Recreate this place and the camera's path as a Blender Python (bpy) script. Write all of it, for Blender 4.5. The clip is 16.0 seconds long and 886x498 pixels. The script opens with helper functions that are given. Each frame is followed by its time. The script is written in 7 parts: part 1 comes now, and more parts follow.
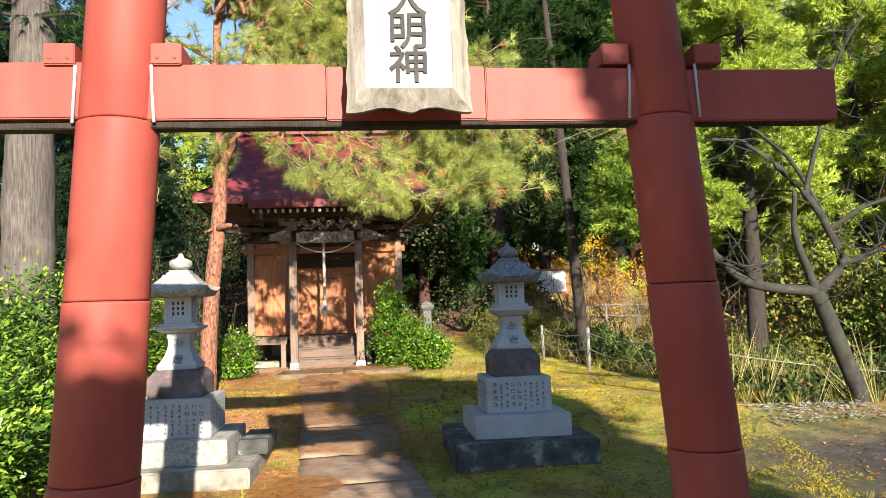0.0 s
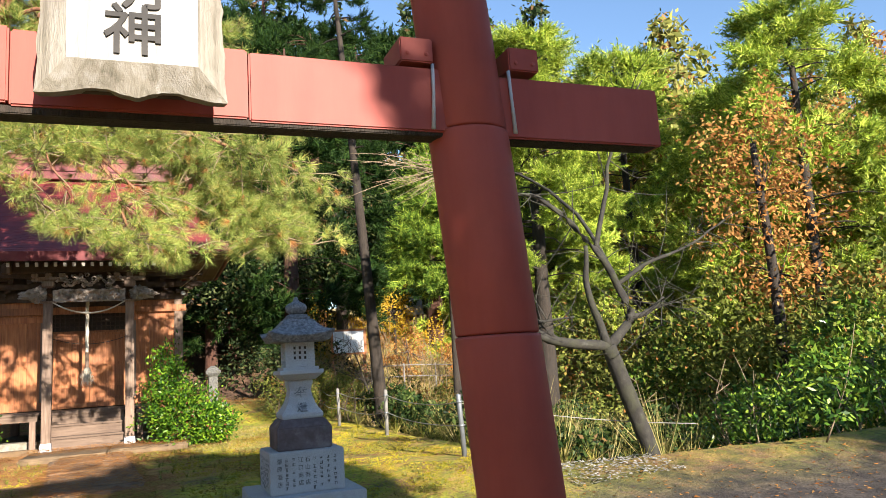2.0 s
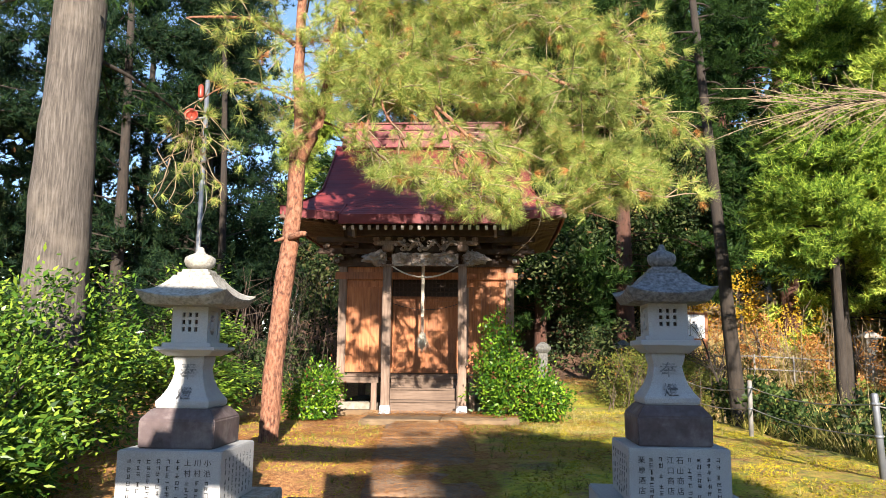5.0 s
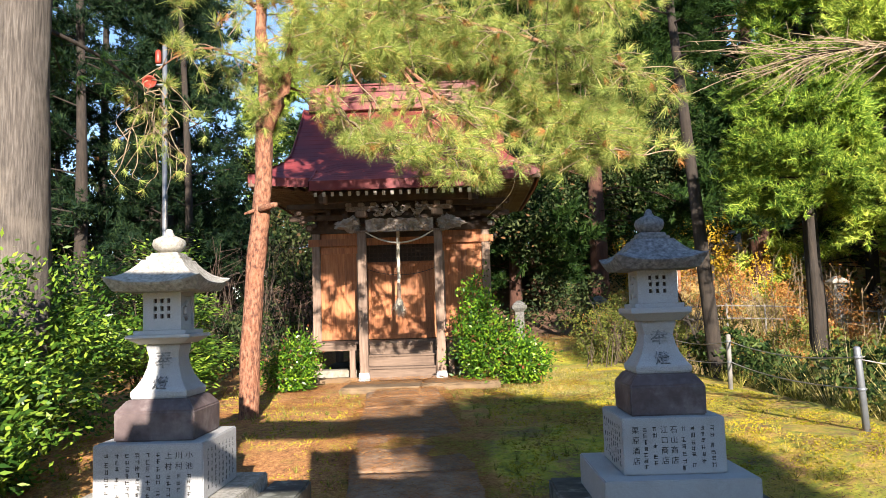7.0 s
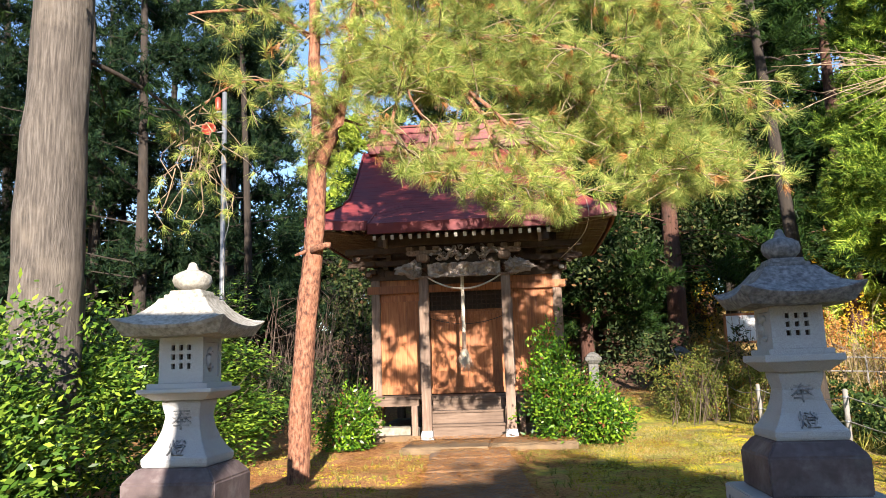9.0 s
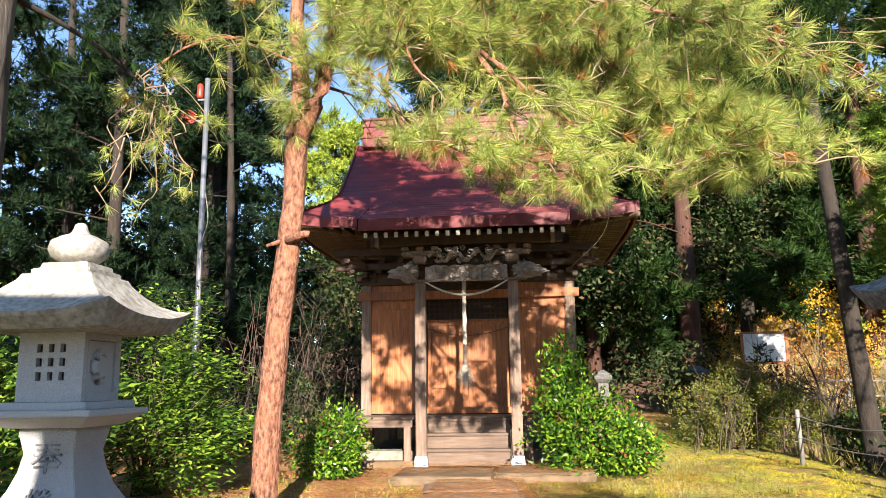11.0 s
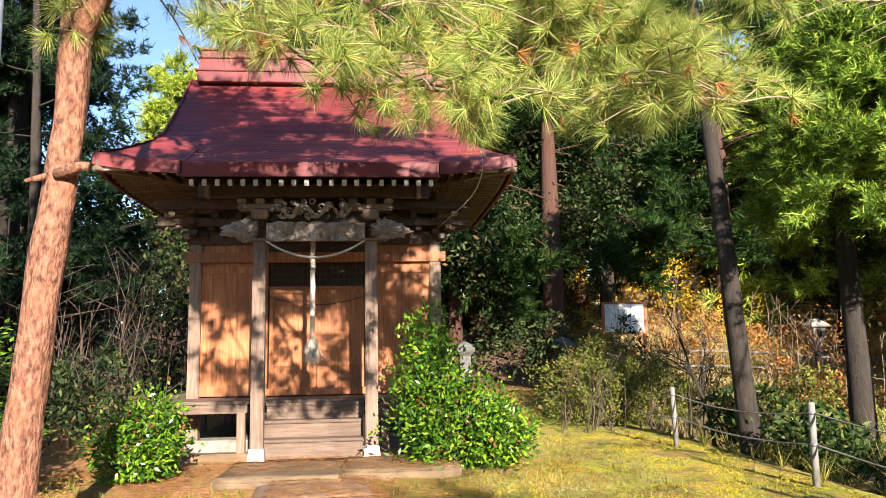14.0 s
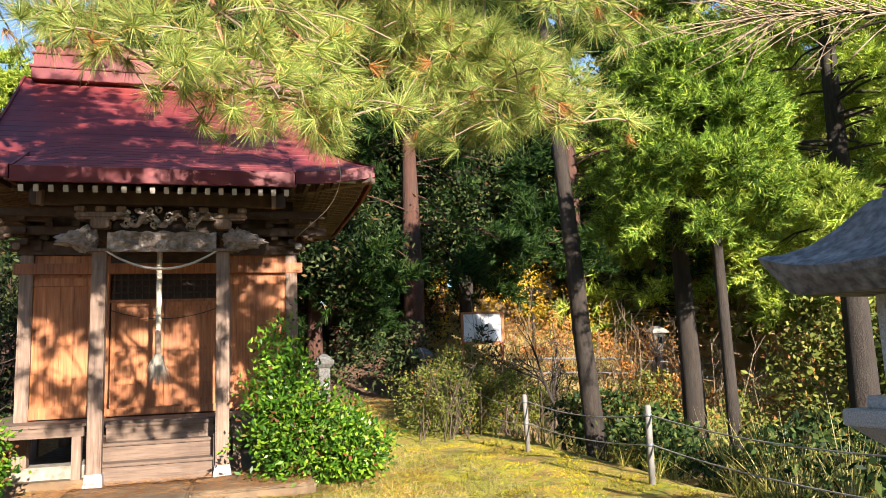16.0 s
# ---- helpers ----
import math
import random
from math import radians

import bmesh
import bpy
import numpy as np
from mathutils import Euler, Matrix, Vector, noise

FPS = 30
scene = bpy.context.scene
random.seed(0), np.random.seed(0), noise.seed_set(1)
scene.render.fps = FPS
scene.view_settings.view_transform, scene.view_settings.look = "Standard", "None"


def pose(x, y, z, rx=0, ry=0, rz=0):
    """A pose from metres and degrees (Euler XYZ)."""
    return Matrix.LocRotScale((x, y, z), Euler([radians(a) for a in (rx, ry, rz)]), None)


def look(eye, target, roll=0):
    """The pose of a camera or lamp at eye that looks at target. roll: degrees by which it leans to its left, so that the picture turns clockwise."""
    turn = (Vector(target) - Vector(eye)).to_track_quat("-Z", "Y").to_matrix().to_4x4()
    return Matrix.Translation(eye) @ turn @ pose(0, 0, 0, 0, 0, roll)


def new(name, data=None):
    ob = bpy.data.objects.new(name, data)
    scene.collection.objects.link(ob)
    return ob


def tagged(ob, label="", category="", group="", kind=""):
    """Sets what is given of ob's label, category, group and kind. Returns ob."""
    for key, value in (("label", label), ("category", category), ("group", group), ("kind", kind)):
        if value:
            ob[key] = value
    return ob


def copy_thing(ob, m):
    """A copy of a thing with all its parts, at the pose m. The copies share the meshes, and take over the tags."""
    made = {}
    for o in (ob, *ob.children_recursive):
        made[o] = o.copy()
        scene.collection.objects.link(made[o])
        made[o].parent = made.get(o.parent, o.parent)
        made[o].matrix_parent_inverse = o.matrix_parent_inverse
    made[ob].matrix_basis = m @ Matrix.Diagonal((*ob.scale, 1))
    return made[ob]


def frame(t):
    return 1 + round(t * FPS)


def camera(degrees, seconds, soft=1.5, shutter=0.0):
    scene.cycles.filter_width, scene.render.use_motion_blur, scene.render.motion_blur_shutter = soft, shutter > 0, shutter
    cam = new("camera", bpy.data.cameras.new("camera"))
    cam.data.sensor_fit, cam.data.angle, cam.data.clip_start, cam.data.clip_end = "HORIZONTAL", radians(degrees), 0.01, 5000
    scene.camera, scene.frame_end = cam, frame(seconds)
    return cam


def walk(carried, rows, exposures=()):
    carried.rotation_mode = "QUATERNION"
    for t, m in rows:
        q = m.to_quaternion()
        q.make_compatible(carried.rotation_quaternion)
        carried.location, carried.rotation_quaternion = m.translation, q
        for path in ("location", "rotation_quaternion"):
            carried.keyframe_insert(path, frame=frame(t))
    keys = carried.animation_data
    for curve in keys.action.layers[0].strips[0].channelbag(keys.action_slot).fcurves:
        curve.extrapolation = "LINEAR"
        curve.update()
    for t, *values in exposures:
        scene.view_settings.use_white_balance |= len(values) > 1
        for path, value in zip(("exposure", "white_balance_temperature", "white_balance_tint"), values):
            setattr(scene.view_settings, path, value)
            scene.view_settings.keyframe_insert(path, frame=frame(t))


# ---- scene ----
cam = camera(61.4, 16.0, soft=0.7)
PATH = [
    (0, (0.995, 0.144, 1.313), (1.195, 2.128, 1.474), -2.0),
    (0.5, (1.006, 0.225, 1.295), (1.336, 2.190, 1.466), -2.2),
    (1, (1.108, 0.392, 1.278), (1.610, 2.317, 1.480), -3.2),
    (1.5, (1.189, 0.559, 1.278), (1.864, 2.424, 1.528), -3.8),
    (2, (1.195, 0.784, 1.311), (1.917, 2.625, 1.608), -3.6),
    (2.5, (1.209, 0.965, 1.307), (1.796, 2.851, 1.620), -3.8),
    (3, (1.247, 1.158, 1.313), (1.594, 3.100, 1.642), -4.2),
    (3.5, (1.300, 1.485, 1.314), (1.367, 3.452, 1.671), -4.7),
    (6, (1.111, 2.518, 1.145), (0.986, 4.507, 1.319), 0.9),
    (6.5, (1.104, 2.511, 1.231), (1.051, 4.506, 1.365), 0.0),
    (7, (1.111, 2.487, 1.323), (1.073, 4.479, 1.493), -1.8),
    (7.5, (1.112, 2.530, 1.321), (1.050, 4.517, 1.537), -2.8),
    (8, (1.149, 2.775, 1.324), (1.024, 4.754, 1.586), -2.9),
    (8.5, (1.099, 3.049, 1.301), (0.908, 5.018, 1.594), -2.3),
    (11, (0.857, 4.651, 1.311), (0.663, 6.610, 1.668), -0.8),
    (11.5, (0.824, 4.892, 1.315), (0.662, 6.858, 1.648), -1.1),
    (12, (0.773, 5.220, 1.370), (0.646, 7.193, 1.671), -1.3),
    (12.5, (0.842, 5.518, 1.380), (0.760, 7.497, 1.655), -1.2),
    (13, (0.882, 5.719, 1.393), (0.875, 7.702, 1.654), -0.9),
    (13.5, (0.856, 5.968, 1.433), (0.943, 7.949, 1.691), -0.8),
    (14, (0.870, 6.082, 1.444), (1.047, 8.057, 1.707), -1.0),
    (14.5, (0.891, 6.099, 1.451), (1.146, 8.064, 1.718), -1.3),
    (15, (0.915, 6.099, 1.452), (1.236, 8.054, 1.722), -1.7),
    (15.5, (0.935, 6.085, 1.450), (1.341, 8.024, 1.722), -2.0),
    (16, (0.947, 6.079, 1.454), (1.481, 7.986, 1.735), -2.2),
]
walk(cam, [(t, look(eye, target, roll)) for t, eye, target, roll in PATH],
     exposures=[(0.0, 1.74, 6500, 11), (7.0, 1.84, 6500, 13), (16.0, 1.90, 6500, 14)])

# ---- sky, sun, exposure ----
SUN_EL, SUN_AZ = 21.0, 10.5      # height above the horizon; degrees east of straight behind the shrine walk
world = bpy.data.worlds.new("sky_world")
scene.world = world
world.use_nodes = True
wn = world.node_tree.nodes
sky = wn.new("ShaderNodeTexSky")
sky.sky_type = 'NISHITA'
sky.sun_disc = False
sky.sun_elevation = radians(SUN_EL)
sky.sun_rotation = radians(180 - SUN_AZ)
sky.air_density, sky.dust_density, sky.ozone_density = 1.0, 0.05, 3.0
wn["Background"].inputs[1].default_value = 0.078
world.node_tree.links.new(sky.outputs[0], wn["Background"].inputs[0])
to_sun = Vector((math.sin(radians(SUN_AZ)) * math.cos(radians(SUN_EL)), -math.cos(radians(SUN_AZ)) * math.cos(radians(SUN_EL)), math.sin(radians(SUN_EL))))
sun = new("sun", bpy.data.lights.new("sun", 'SUN'))
sun.data.energy, sun.data.angle, sun.data.color = 4.7, radians(0.55), (1.0, 0.91, 0.79)
sun.matrix_world = look(to_sun * 60, (0, 0, 0))

# ---- materials ----
def nodes_of(name, rough=0.6, metal=0.0):
    m = bpy.data.materials.new(name)
    m.use_nodes = True
    nt = m.node_tree
    b = nt.nodes["Principled BSDF"]
    b.inputs["Roughness"].default_value, b.inputs["Metallic"].default_value = rough, metal
    return m, nt, b


def ramp(nt, fac, stops):
    r = nt.nodes.new("ShaderNodeValToRGB")
    e = r.color_ramp.elements
    e[0].position, e[0].color = stops[0][0], (*stops[0][1], 1)
    e[1].position, e[1].color = stops[-1][0], (*stops[-1][1], 1)
    for p, c in stops[1:-1]:
        k = e.new(p)
        k.color = (*c, 1)
    nt.links.new(fac, r.inputs[0])
    return r.outputs[0]


def coords(nt, scale=(1, 1, 1), space="Object"):
    t, m = nt.nodes.new("ShaderNodeTexCoord"), nt.nodes.new("ShaderNodeMapping")
    m.inputs["Scale"].default_value = scale
    nt.links.new(t.outputs[space], m.inputs[0])
    return m.outputs[0]


def noise_of(nt, vec, scale, detail=5, rough=0.55, warp=0.0):
    n = nt.nodes.new("ShaderNodeTexNoise")
    n.inputs["Scale"].default_value, n.inputs["Detail"].default_value = scale, detail
    n.inputs["Roughness"].default_value, n.inputs["Distortion"].default_value = rough, warp
    nt.links.new(vec, n.inputs["Vector"])
    return n.outputs["Fac"]


def mixc(nt, fac, a, b, mode="MIX"):
    n = nt.nodes.new("ShaderNodeMix")
    n.data_type, n.blend_type = 'RGBA', mode
    for i, v in ((0, fac), (6, a), (7, b)):
        if isinstance(v, (int, float)):
            n.inputs[i].default_value = v
        elif isinstance(v, tuple):
            n.inputs[i].default_value = (*v, 1)
        else:
            nt.links.new(v, n.inputs[i])
    return n.outputs[2]


def bump(nt, b, height, strength=0.3, dist=0.01):
    n = nt.nodes.new("ShaderNodeBump")
    n.inputs["Strength"].default_value, n.inputs["Distance"].default_value = strength, dist
    nt.links.new(height, n.inputs["Height"])
    nt.links.new(n.outputs[0], b.inputs["Normal"])


def surface(name, stops, scale=(1, 1, 1), freq=6, rough=0.6, metal=0.0, grain=60, relief=0.3, depth=0.004, stain=0.35, stain_col=(0.05, 0.045, 0.04), stain_freq=1.3, space="Object", warp=0.0, spec=0.5, island=0.0):
    """Two scales of noise: a coloured grain and larger stains, with fine relief."""
    m, nt, b = nodes_of(name, rough, metal)
    v = coords(nt, scale, space)
    g = noise_of(nt, v, freq, 6, 0.6, warp)
    col = ramp(nt, g, stops)
    s = noise_of(nt, coords(nt, (1, 1, 1), space), stain_freq, 5, 0.62)
    sf = ramp(nt, s, [(0.48, (0, 0, 0)), (0.72, (stain, stain, stain))])
    col = mixc(nt, sf, col, stain_col)
    if island:
        o = nt.nodes.new("ShaderNodeObjectInfo")
        col = mixc(nt, 1.0, col, ramp(nt, o.outputs["Random"], [(0, (1 - island,) * 3), (1, (1 + island,) * 3)]), "MULTIPLY")
    nt.links.new(col, b.inputs["Base Color"])
    f = noise_of(nt, v, grain, 4, 0.6, warp)
    bump(nt, b, f, relief, depth)
    b.inputs["Specular IOR Level"].default_value = spec
    return m


def leafy(name, dark, mid, light, rough=0.5, trans=0.35, brown=None):
    """Foliage: colour changes leaf by leaf, and some light passes through."""
    m, nt, b = nodes_of(name, rough)
    g = nt.nodes.new("ShaderNodeNewGeometry")
    stops = [(0.0, dark), (0.5, mid), (0.93, light)]
    if brown:
        stops.append((0.97, brown))
    c = ramp(nt, g.outputs["Random Per Island"], stops)
    big = noise_of(nt, coords(nt), 1.1, 3)
    c = mixc(nt, 1.0, c, ramp(nt, big, [(0.3, (0.6, 0.62, 0.6)), (0.7, (1.25, 1.2, 1.1))]), "MULTIPLY")
    nt.links.new(c, b.inputs["Base Color"])
    b.inputs["Specular IOR Level"].default_value = 0.20 if rough < 0.4 else 0.10
    t = nt.nodes.new("ShaderNodeBsdfTranslucent")
    nt.links.new(c, t.inputs[0])
    mx = nt.nodes.new("ShaderNodeMixShader")
    mx.inputs[0].default_value = trans
    nt.links.new(b.outputs[0], mx.inputs[1])
    nt.links.new(t.outputs[0], mx.inputs[2])
    nt.links.new(mx.outputs[0], nt.nodes["Material Output"].inputs[0])
    return m


RED = surface("torii_red_enamel", [(0.3, (0.265, 0.050, 0.036)), (0.7, (0.35, 0.076, 0.055))], scale=(3, 3, 0.5), freq=2.2, rough=0.55, spec=0.22, grain=140, relief=0.05, stain=0.35, stain_col=(0.16, 0.03, 0.025), stain_freq=2.2)
ROOF = surface("red_roof_sheet", [(0.3, (0.100, 0.018, 0.022)), (0.7, (0.205, 0.036, 0.034))], freq=2.0, rough=0.5, spec=0.25, grain=60, relief=0.12, stain=0.55, stain_col=(0.13, 0.035, 0.045), stain_freq=1.6, island=0.12)
SEAL = surface("white_sealant", [(0.3, (0.385, 0.385, 0.392)), (0.7, (0.504, 0.504, 0.504))], rough=0.5)
WOOD = surface("warm_cedar_boards", [(0.25, (0.172, 0.048, 0.013)), (0.5, (0.361, 0.122, 0.034)), (0.75, (0.482, 0.192, 0.066))], scale=(14, 14, 0.9), freq=2.4, rough=0.62, grain=18, relief=0.35, stain=0.5, stain_col=(0.086, 0.030, 0.013), stain_freq=1.7, island=0.12)
WOODG = surface("weathered_grey_timber", [(0.25, (0.094, 0.060, 0.042)), (0.5, (0.195, 0.132, 0.093)), (0.78, (0.297, 0.214, 0.161))], scale=(12, 12, 0.8), freq=2.6, rough=0.8, grain=22, relief=0.6, stain=0.5, stain_col=(0.078, 0.046, 0.033), stain_freq=2.2, island=0.1)
WOODH = surface("weathered_step_timber", [(0.25, (0.077, 0.048, 0.032)), (0.5, (0.149, 0.100, 0.069)), (0.78, (0.216, 0.152, 0.109))], scale=(0.8, 12, 12), freq=2.6, rough=0.8, grain=22, relief=0.6, stain=0.5, stain_col=(0.057, 0.033, 0.022), stain_freq=2.2, island=0.1)
# dark brown timber, lowered further to carry the shade under the eaves
WOODD = surface("old_timber_eave_shade", [(0.25, (0.032, 0.017, 0.011)), (0.6, (0.070, 0.041, 0.025)), (0.8, (0.119, 0.070, 0.042))], scale=(3, 3, 3), freq=3, rough=0.8, grain=26, relief=0.5)
CARVE = surface("carved_driftwood_grey", [(0.25, (0.144, 0.108, 0.084)), (0.55, (0.282, 0.234, 0.198)), (0.8, (0.444, 0.390, 0.342))], freq=9, rough=0.85, grain=60, relief=0.6, stain=0.6, stain_col=(0.084, 0.060, 0.048), stain_freq=5)
WHITEP = surface("old_white_paint", [(0.3, (0.385, 0.357, 0.315)), (0.7, (0.518, 0.490, 0.441))], rough=0.7, stain=0.4, stain_col=(0.210, 0.175, 0.140), stain_freq=9)
PLAQUE = surface("plaque_white_wood", [(0.3, (0.155, 0.143, 0.125)), (0.46, (0.29, 0.275, 0.25)), (0.7, (0.375, 0.36, 0.335))], scale=(9, 9, 0.7), freq=2.6, rough=0.75, grain=20, relief=0.5, stain=0.35, stain_col=(0.211, 0.178, 0.139), stain_freq=3.5, warp=1.2)
PLAQUEG = surface("plaque_grey_edge", [(0.3, (0.13, 0.115, 0.085)), (0.5, (0.25, 0.225, 0.18)), (0.7, (0.33, 0.31, 0.275))], scale=(9, 9, 0.9), freq=3, rough=0.85, grain=24, relief=0.8, stain=0.5, stain_col=(0.12, 0.10, 0.075), stain_freq=5, warp=1.0)
INK = surface("dark_ink", [(0.3, (0.016, 0.015, 0.014)), (0.7, (0.05, 0.045, 0.04))], rough=0.8)
INKF = surface("worn_carved_ink", [(0.3, (0.05, 0.055, 0.06)), (0.7, (0.14, 0.145, 0.15))], freq=20, rough=0.9)
INKC = surface("faded_carved_ink", [(0.35, (0.07, 0.075, 0.08)), (0.5, (0.17, 0.175, 0.18)), (0.6, (0.33, 0.33, 0.33))], freq=28, rough=0.9)
GRAN = surface("grey_granite", [(0.35, (0.25, 0.25, 0.25)), (0.5, (0.36, 0.36, 0.355)), (0.65, (0.47, 0.47, 0.46))], freq=260, rough=0.75, grain=180, relief=0.25, depth=0.002, stain=0.4, stain_col=(0.22, 0.20, 0.17), stain_freq=3.2)
GRANW = surface("pale_dressed_granite", [(0.35, (0.34, 0.335, 0.32)), (0.5, (0.43, 0.425, 0.41)), (0.65, (0.52, 0.515, 0.50))], freq=260, rough=0.75, grain=240, relief=0.2, depth=0.002, stain=0.3, stain_col=(0.30, 0.285, 0.25), stain_freq=3.0)
GRANL = surface("lichened_pale_granite", [(0.35, (0.185, 0.172, 0.148)), (0.5, (0.305, 0.290, 0.252)), (0.65, (0.40, 0.385, 0.34))], freq=40, rough=0.85, grain=120, relief=0.4, stain=0.65, stain_col=(0.144, 0.122, 0.086), stain_freq=9)
GRAND = surface("dark_lichened_granite", [(0.35, (0.080, 0.080, 0.084)), (0.5, (0.160, 0.160, 0.164)), (0.65, (0.256, 0.256, 0.256))], freq=40, rough=0.85, grain=120, relief=0.4, stain=0.6, stain_col=(0.080, 0.068, 0.056), stain_freq=8)
# darker copy of the grey granite, with shade put into its colour
STONEP = surface("grey_stone_shade_tint", [(0.35, (0.05, 0.05, 0.05)), (0.5, (0.10, 0.10, 0.095)), (0.65, (0.17, 0.165, 0.15))], freq=30, rough=0.9, grain=80, relief=0.5, stain=0.6, stain_col=(0.06, 0.06, 0.03), stain_freq=6)
PLUM = surface("plum_brown_stone", [(0.3, (0.048, 0.033, 0.033)), (0.55, (0.095, 0.067, 0.065)), (0.75, (0.191, 0.158, 0.151))], freq=7, rough=0.75, grain=80, relief=0.3, stain=0.5, stain_col=(0.236, 0.214, 0.202), stain_freq=5)
BLACKS = surface("black_weathered_base", [(0.35, (0.025, 0.027, 0.025)), (0.55, (0.065, 0.065, 0.06)), (0.72, (0.36, 0.36, 0.33))], freq=6, rough=0.8, grain=50, relief=0.5, stain=0.4, stain_col=(0.06, 0.075, 0.03), stain_freq=3)
CONC = surface("mossy_concrete", [(0.3, (0.13, 0.117, 0.088)), (0.5, (0.225, 0.205, 0.165)), (0.7, (0.32, 0.298, 0.25))], freq=9, rough=0.9, grain=60, relief=0.5, stain=0.6, stain_col=(0.104, 0.088, 0.040), stain_freq=3)
PATHS = surface("worn_path_stone", [(0.3, (0.133, 0.086, 0.053)), (0.5, (0.237, 0.163, 0.106)), (0.7, (0.342, 0.249, 0.171))], freq=7, rough=0.9, grain=55, relief=0.6, stain=0.95, stain_col=(0.237, 0.099, 0.032), stain_freq=3.4, island=0.12)
SLAB = surface("rough_step_stone", [(0.3, (0.100, 0.066, 0.038)), (0.5, (0.165, 0.112, 0.062)), (0.7, (0.236, 0.168, 0.099))], freq=5, rough=0.9, grain=40, relief=0.7, depth=0.01, stain=0.7, stain_col=(0.129, 0.066, 0.021), stain_freq=2.5)
SHOE = surface("grey_zinc_shoe", [(0.3, (0.270, 0.277, 0.292)), (0.7, (0.360, 0.367, 0.383))], rough=0.5, metal=0.4)
BARKP = surface("red_pine_bark", [(0.34, (0.060, 0.024, 0.014)), (0.45, (0.165, 0.064, 0.034)), (0.53, (0.235, 0.105, 0.058)), (0.66, (0.29, 0.150, 0.090))], scale=(1, 1, 0.45), freq=30, rough=0.85, grain=30, relief=1.0, depth=0.03, stain=0.6, stain_col=(0.27, 0.10, 0.045), stain_freq=5)
BARKC = surface("grey_cedar_bark", [(0.3, (0.030, 0.024, 0.019)), (0.5, (0.075, 0.062, 0.051)), (0.7, (0.139, 0.121, 0.102))], scale=(26, 26, 1.6), freq=2, rough=0.9, grain=7, relief=0.7, depth=0.012, stain=0.55, stain_col=(0.172, 0.143, 0.111), stain_freq=2.4)
BARKD = surface("dark_trunk_bark", [(0.3, (0.014, 0.010, 0.007)), (0.6, (0.036, 0.026, 0.018)), (0.8, (0.068, 0.050, 0.038))], scale=(6, 6, 1), freq=3, rough=0.9, grain=20, relief=0.8, depth=0.02)
BARKB = surface("lichened_bare_bark", [(0.3, (0.013, 0.011, 0.009)), (0.6, (0.030, 0.027, 0.021)), (0.8, (0.072, 0.071, 0.056))], freq=9, rough=0.9, grain=40, relief=0.7, depth=0.01, stain=0.5, stain_col=(0.055, 0.060, 0.024), stain_freq=5)
BARKR = surface("red_cedar_bark", [(0.3, (0.041, 0.016, 0.009)), (0.6, (0.091, 0.038, 0.023)), (0.8, (0.127, 0.064, 0.041))], scale=(12, 12, 0.8), freq=2, rough=0.9, grain=10, relief=0.9, depth=0.02)
TWIG = surface("pale_twigs", [(0.3, (0.17, 0.115, 0.065)), (0.7, (0.33, 0.25, 0.16))], freq=8, rough=0.85)
TWIGD = surface("dark_twigs", [(0.3, (0.050, 0.032, 0.022)), (0.7, (0.115, 0.080, 0.058))], freq=8, rough=0.85)
STEEL = surface("galvanised_steel", [(0.3, (0.15, 0.165, 0.185)), (0.7, (0.23, 0.245, 0.26))], freq=5, rough=0.45, metal=0.5)
CONCP = surface("fence_post_grey", [(0.3, (0.154, 0.143, 0.127)), (0.7, (0.242, 0.231, 0.209))], freq=9, rough=0.85)
ROPE = surface("pale_straw_rope", [(0.3, (0.416, 0.368, 0.280)), (0.7, (0.608, 0.560, 0.464))], scale=(1, 1, 4), freq=30, rough=0.9, grain=90, relief=0.8)
WIRE = surface("fence_rope", [(0.3, (0.20, 0.19, 0.17)), (0.7, (0.36, 0.34, 0.31))], freq=40, rough=0.85)
BOARDW = surface("white_notice_board", [(0.3, (0.76, 0.76, 0.74)), (0.7, (0.83, 0.83, 0.81))], rough=0.45)
SIREN = surface("orange_siren_paint", [(0.3, (0.20, 0.026, 0.014)), (0.7, (0.32, 0.045, 0.02))], rough=0.4)
# near-black fill that paints the shade of hollows and gaps
VOID = surface("dark_hollow_shade", [(0.3, (0.03, 0.02, 0.014)), (0.7, (0.06, 0.04, 0.028))], rough=0.9)
NEEDLE = leafy("pine_needles", (0.10, 0.175, 0.040), (0.31, 0.40, 0.095), (0.62, 0.64, 0.21), 0.45, 0.35, (0.68, 0.37, 0.14))
# near-black greens: the west grove's shade is put into the needle colour
NEEDLED = leafy("pine_needles_grove_shade", (0.005, 0.017, 0.010), (0.011, 0.030, 0.014), (0.032, 0.058, 0.020), 0.6, 0.2)
DEADN = leafy("dead_pine_needles", (0.22, 0.09, 0.03), (0.36, 0.16, 0.055), (0.50, 0.28, 0.11), 0.7, 0.2)
LITTER = leafy("bark_crumbs", (0.06, 0.028, 0.014), (0.16, 0.075, 0.035), (0.34, 0.17, 0.08), 0.8, 0.05)
CEDAR = leafy("cedar_sprays", (0.035, 0.085, 0.014), (0.125, 0.235, 0.030), (0.44, 0.56, 0.085), 0.42, 0.22)
# cedar green cut down so the colour itself holds the boughs' shade
CEDARD = leafy("cedar_sprays_shade_tint", (0.009, 0.027, 0.009), (0.021, 0.051, 0.012), (0.048, 0.090, 0.018), 0.5, 0.3)
CEDARY = leafy("yellow_green_cedar", (0.09, 0.17, 0.022), (0.30, 0.42, 0.050), (0.62, 0.68, 0.13), 0.42, 0.22)
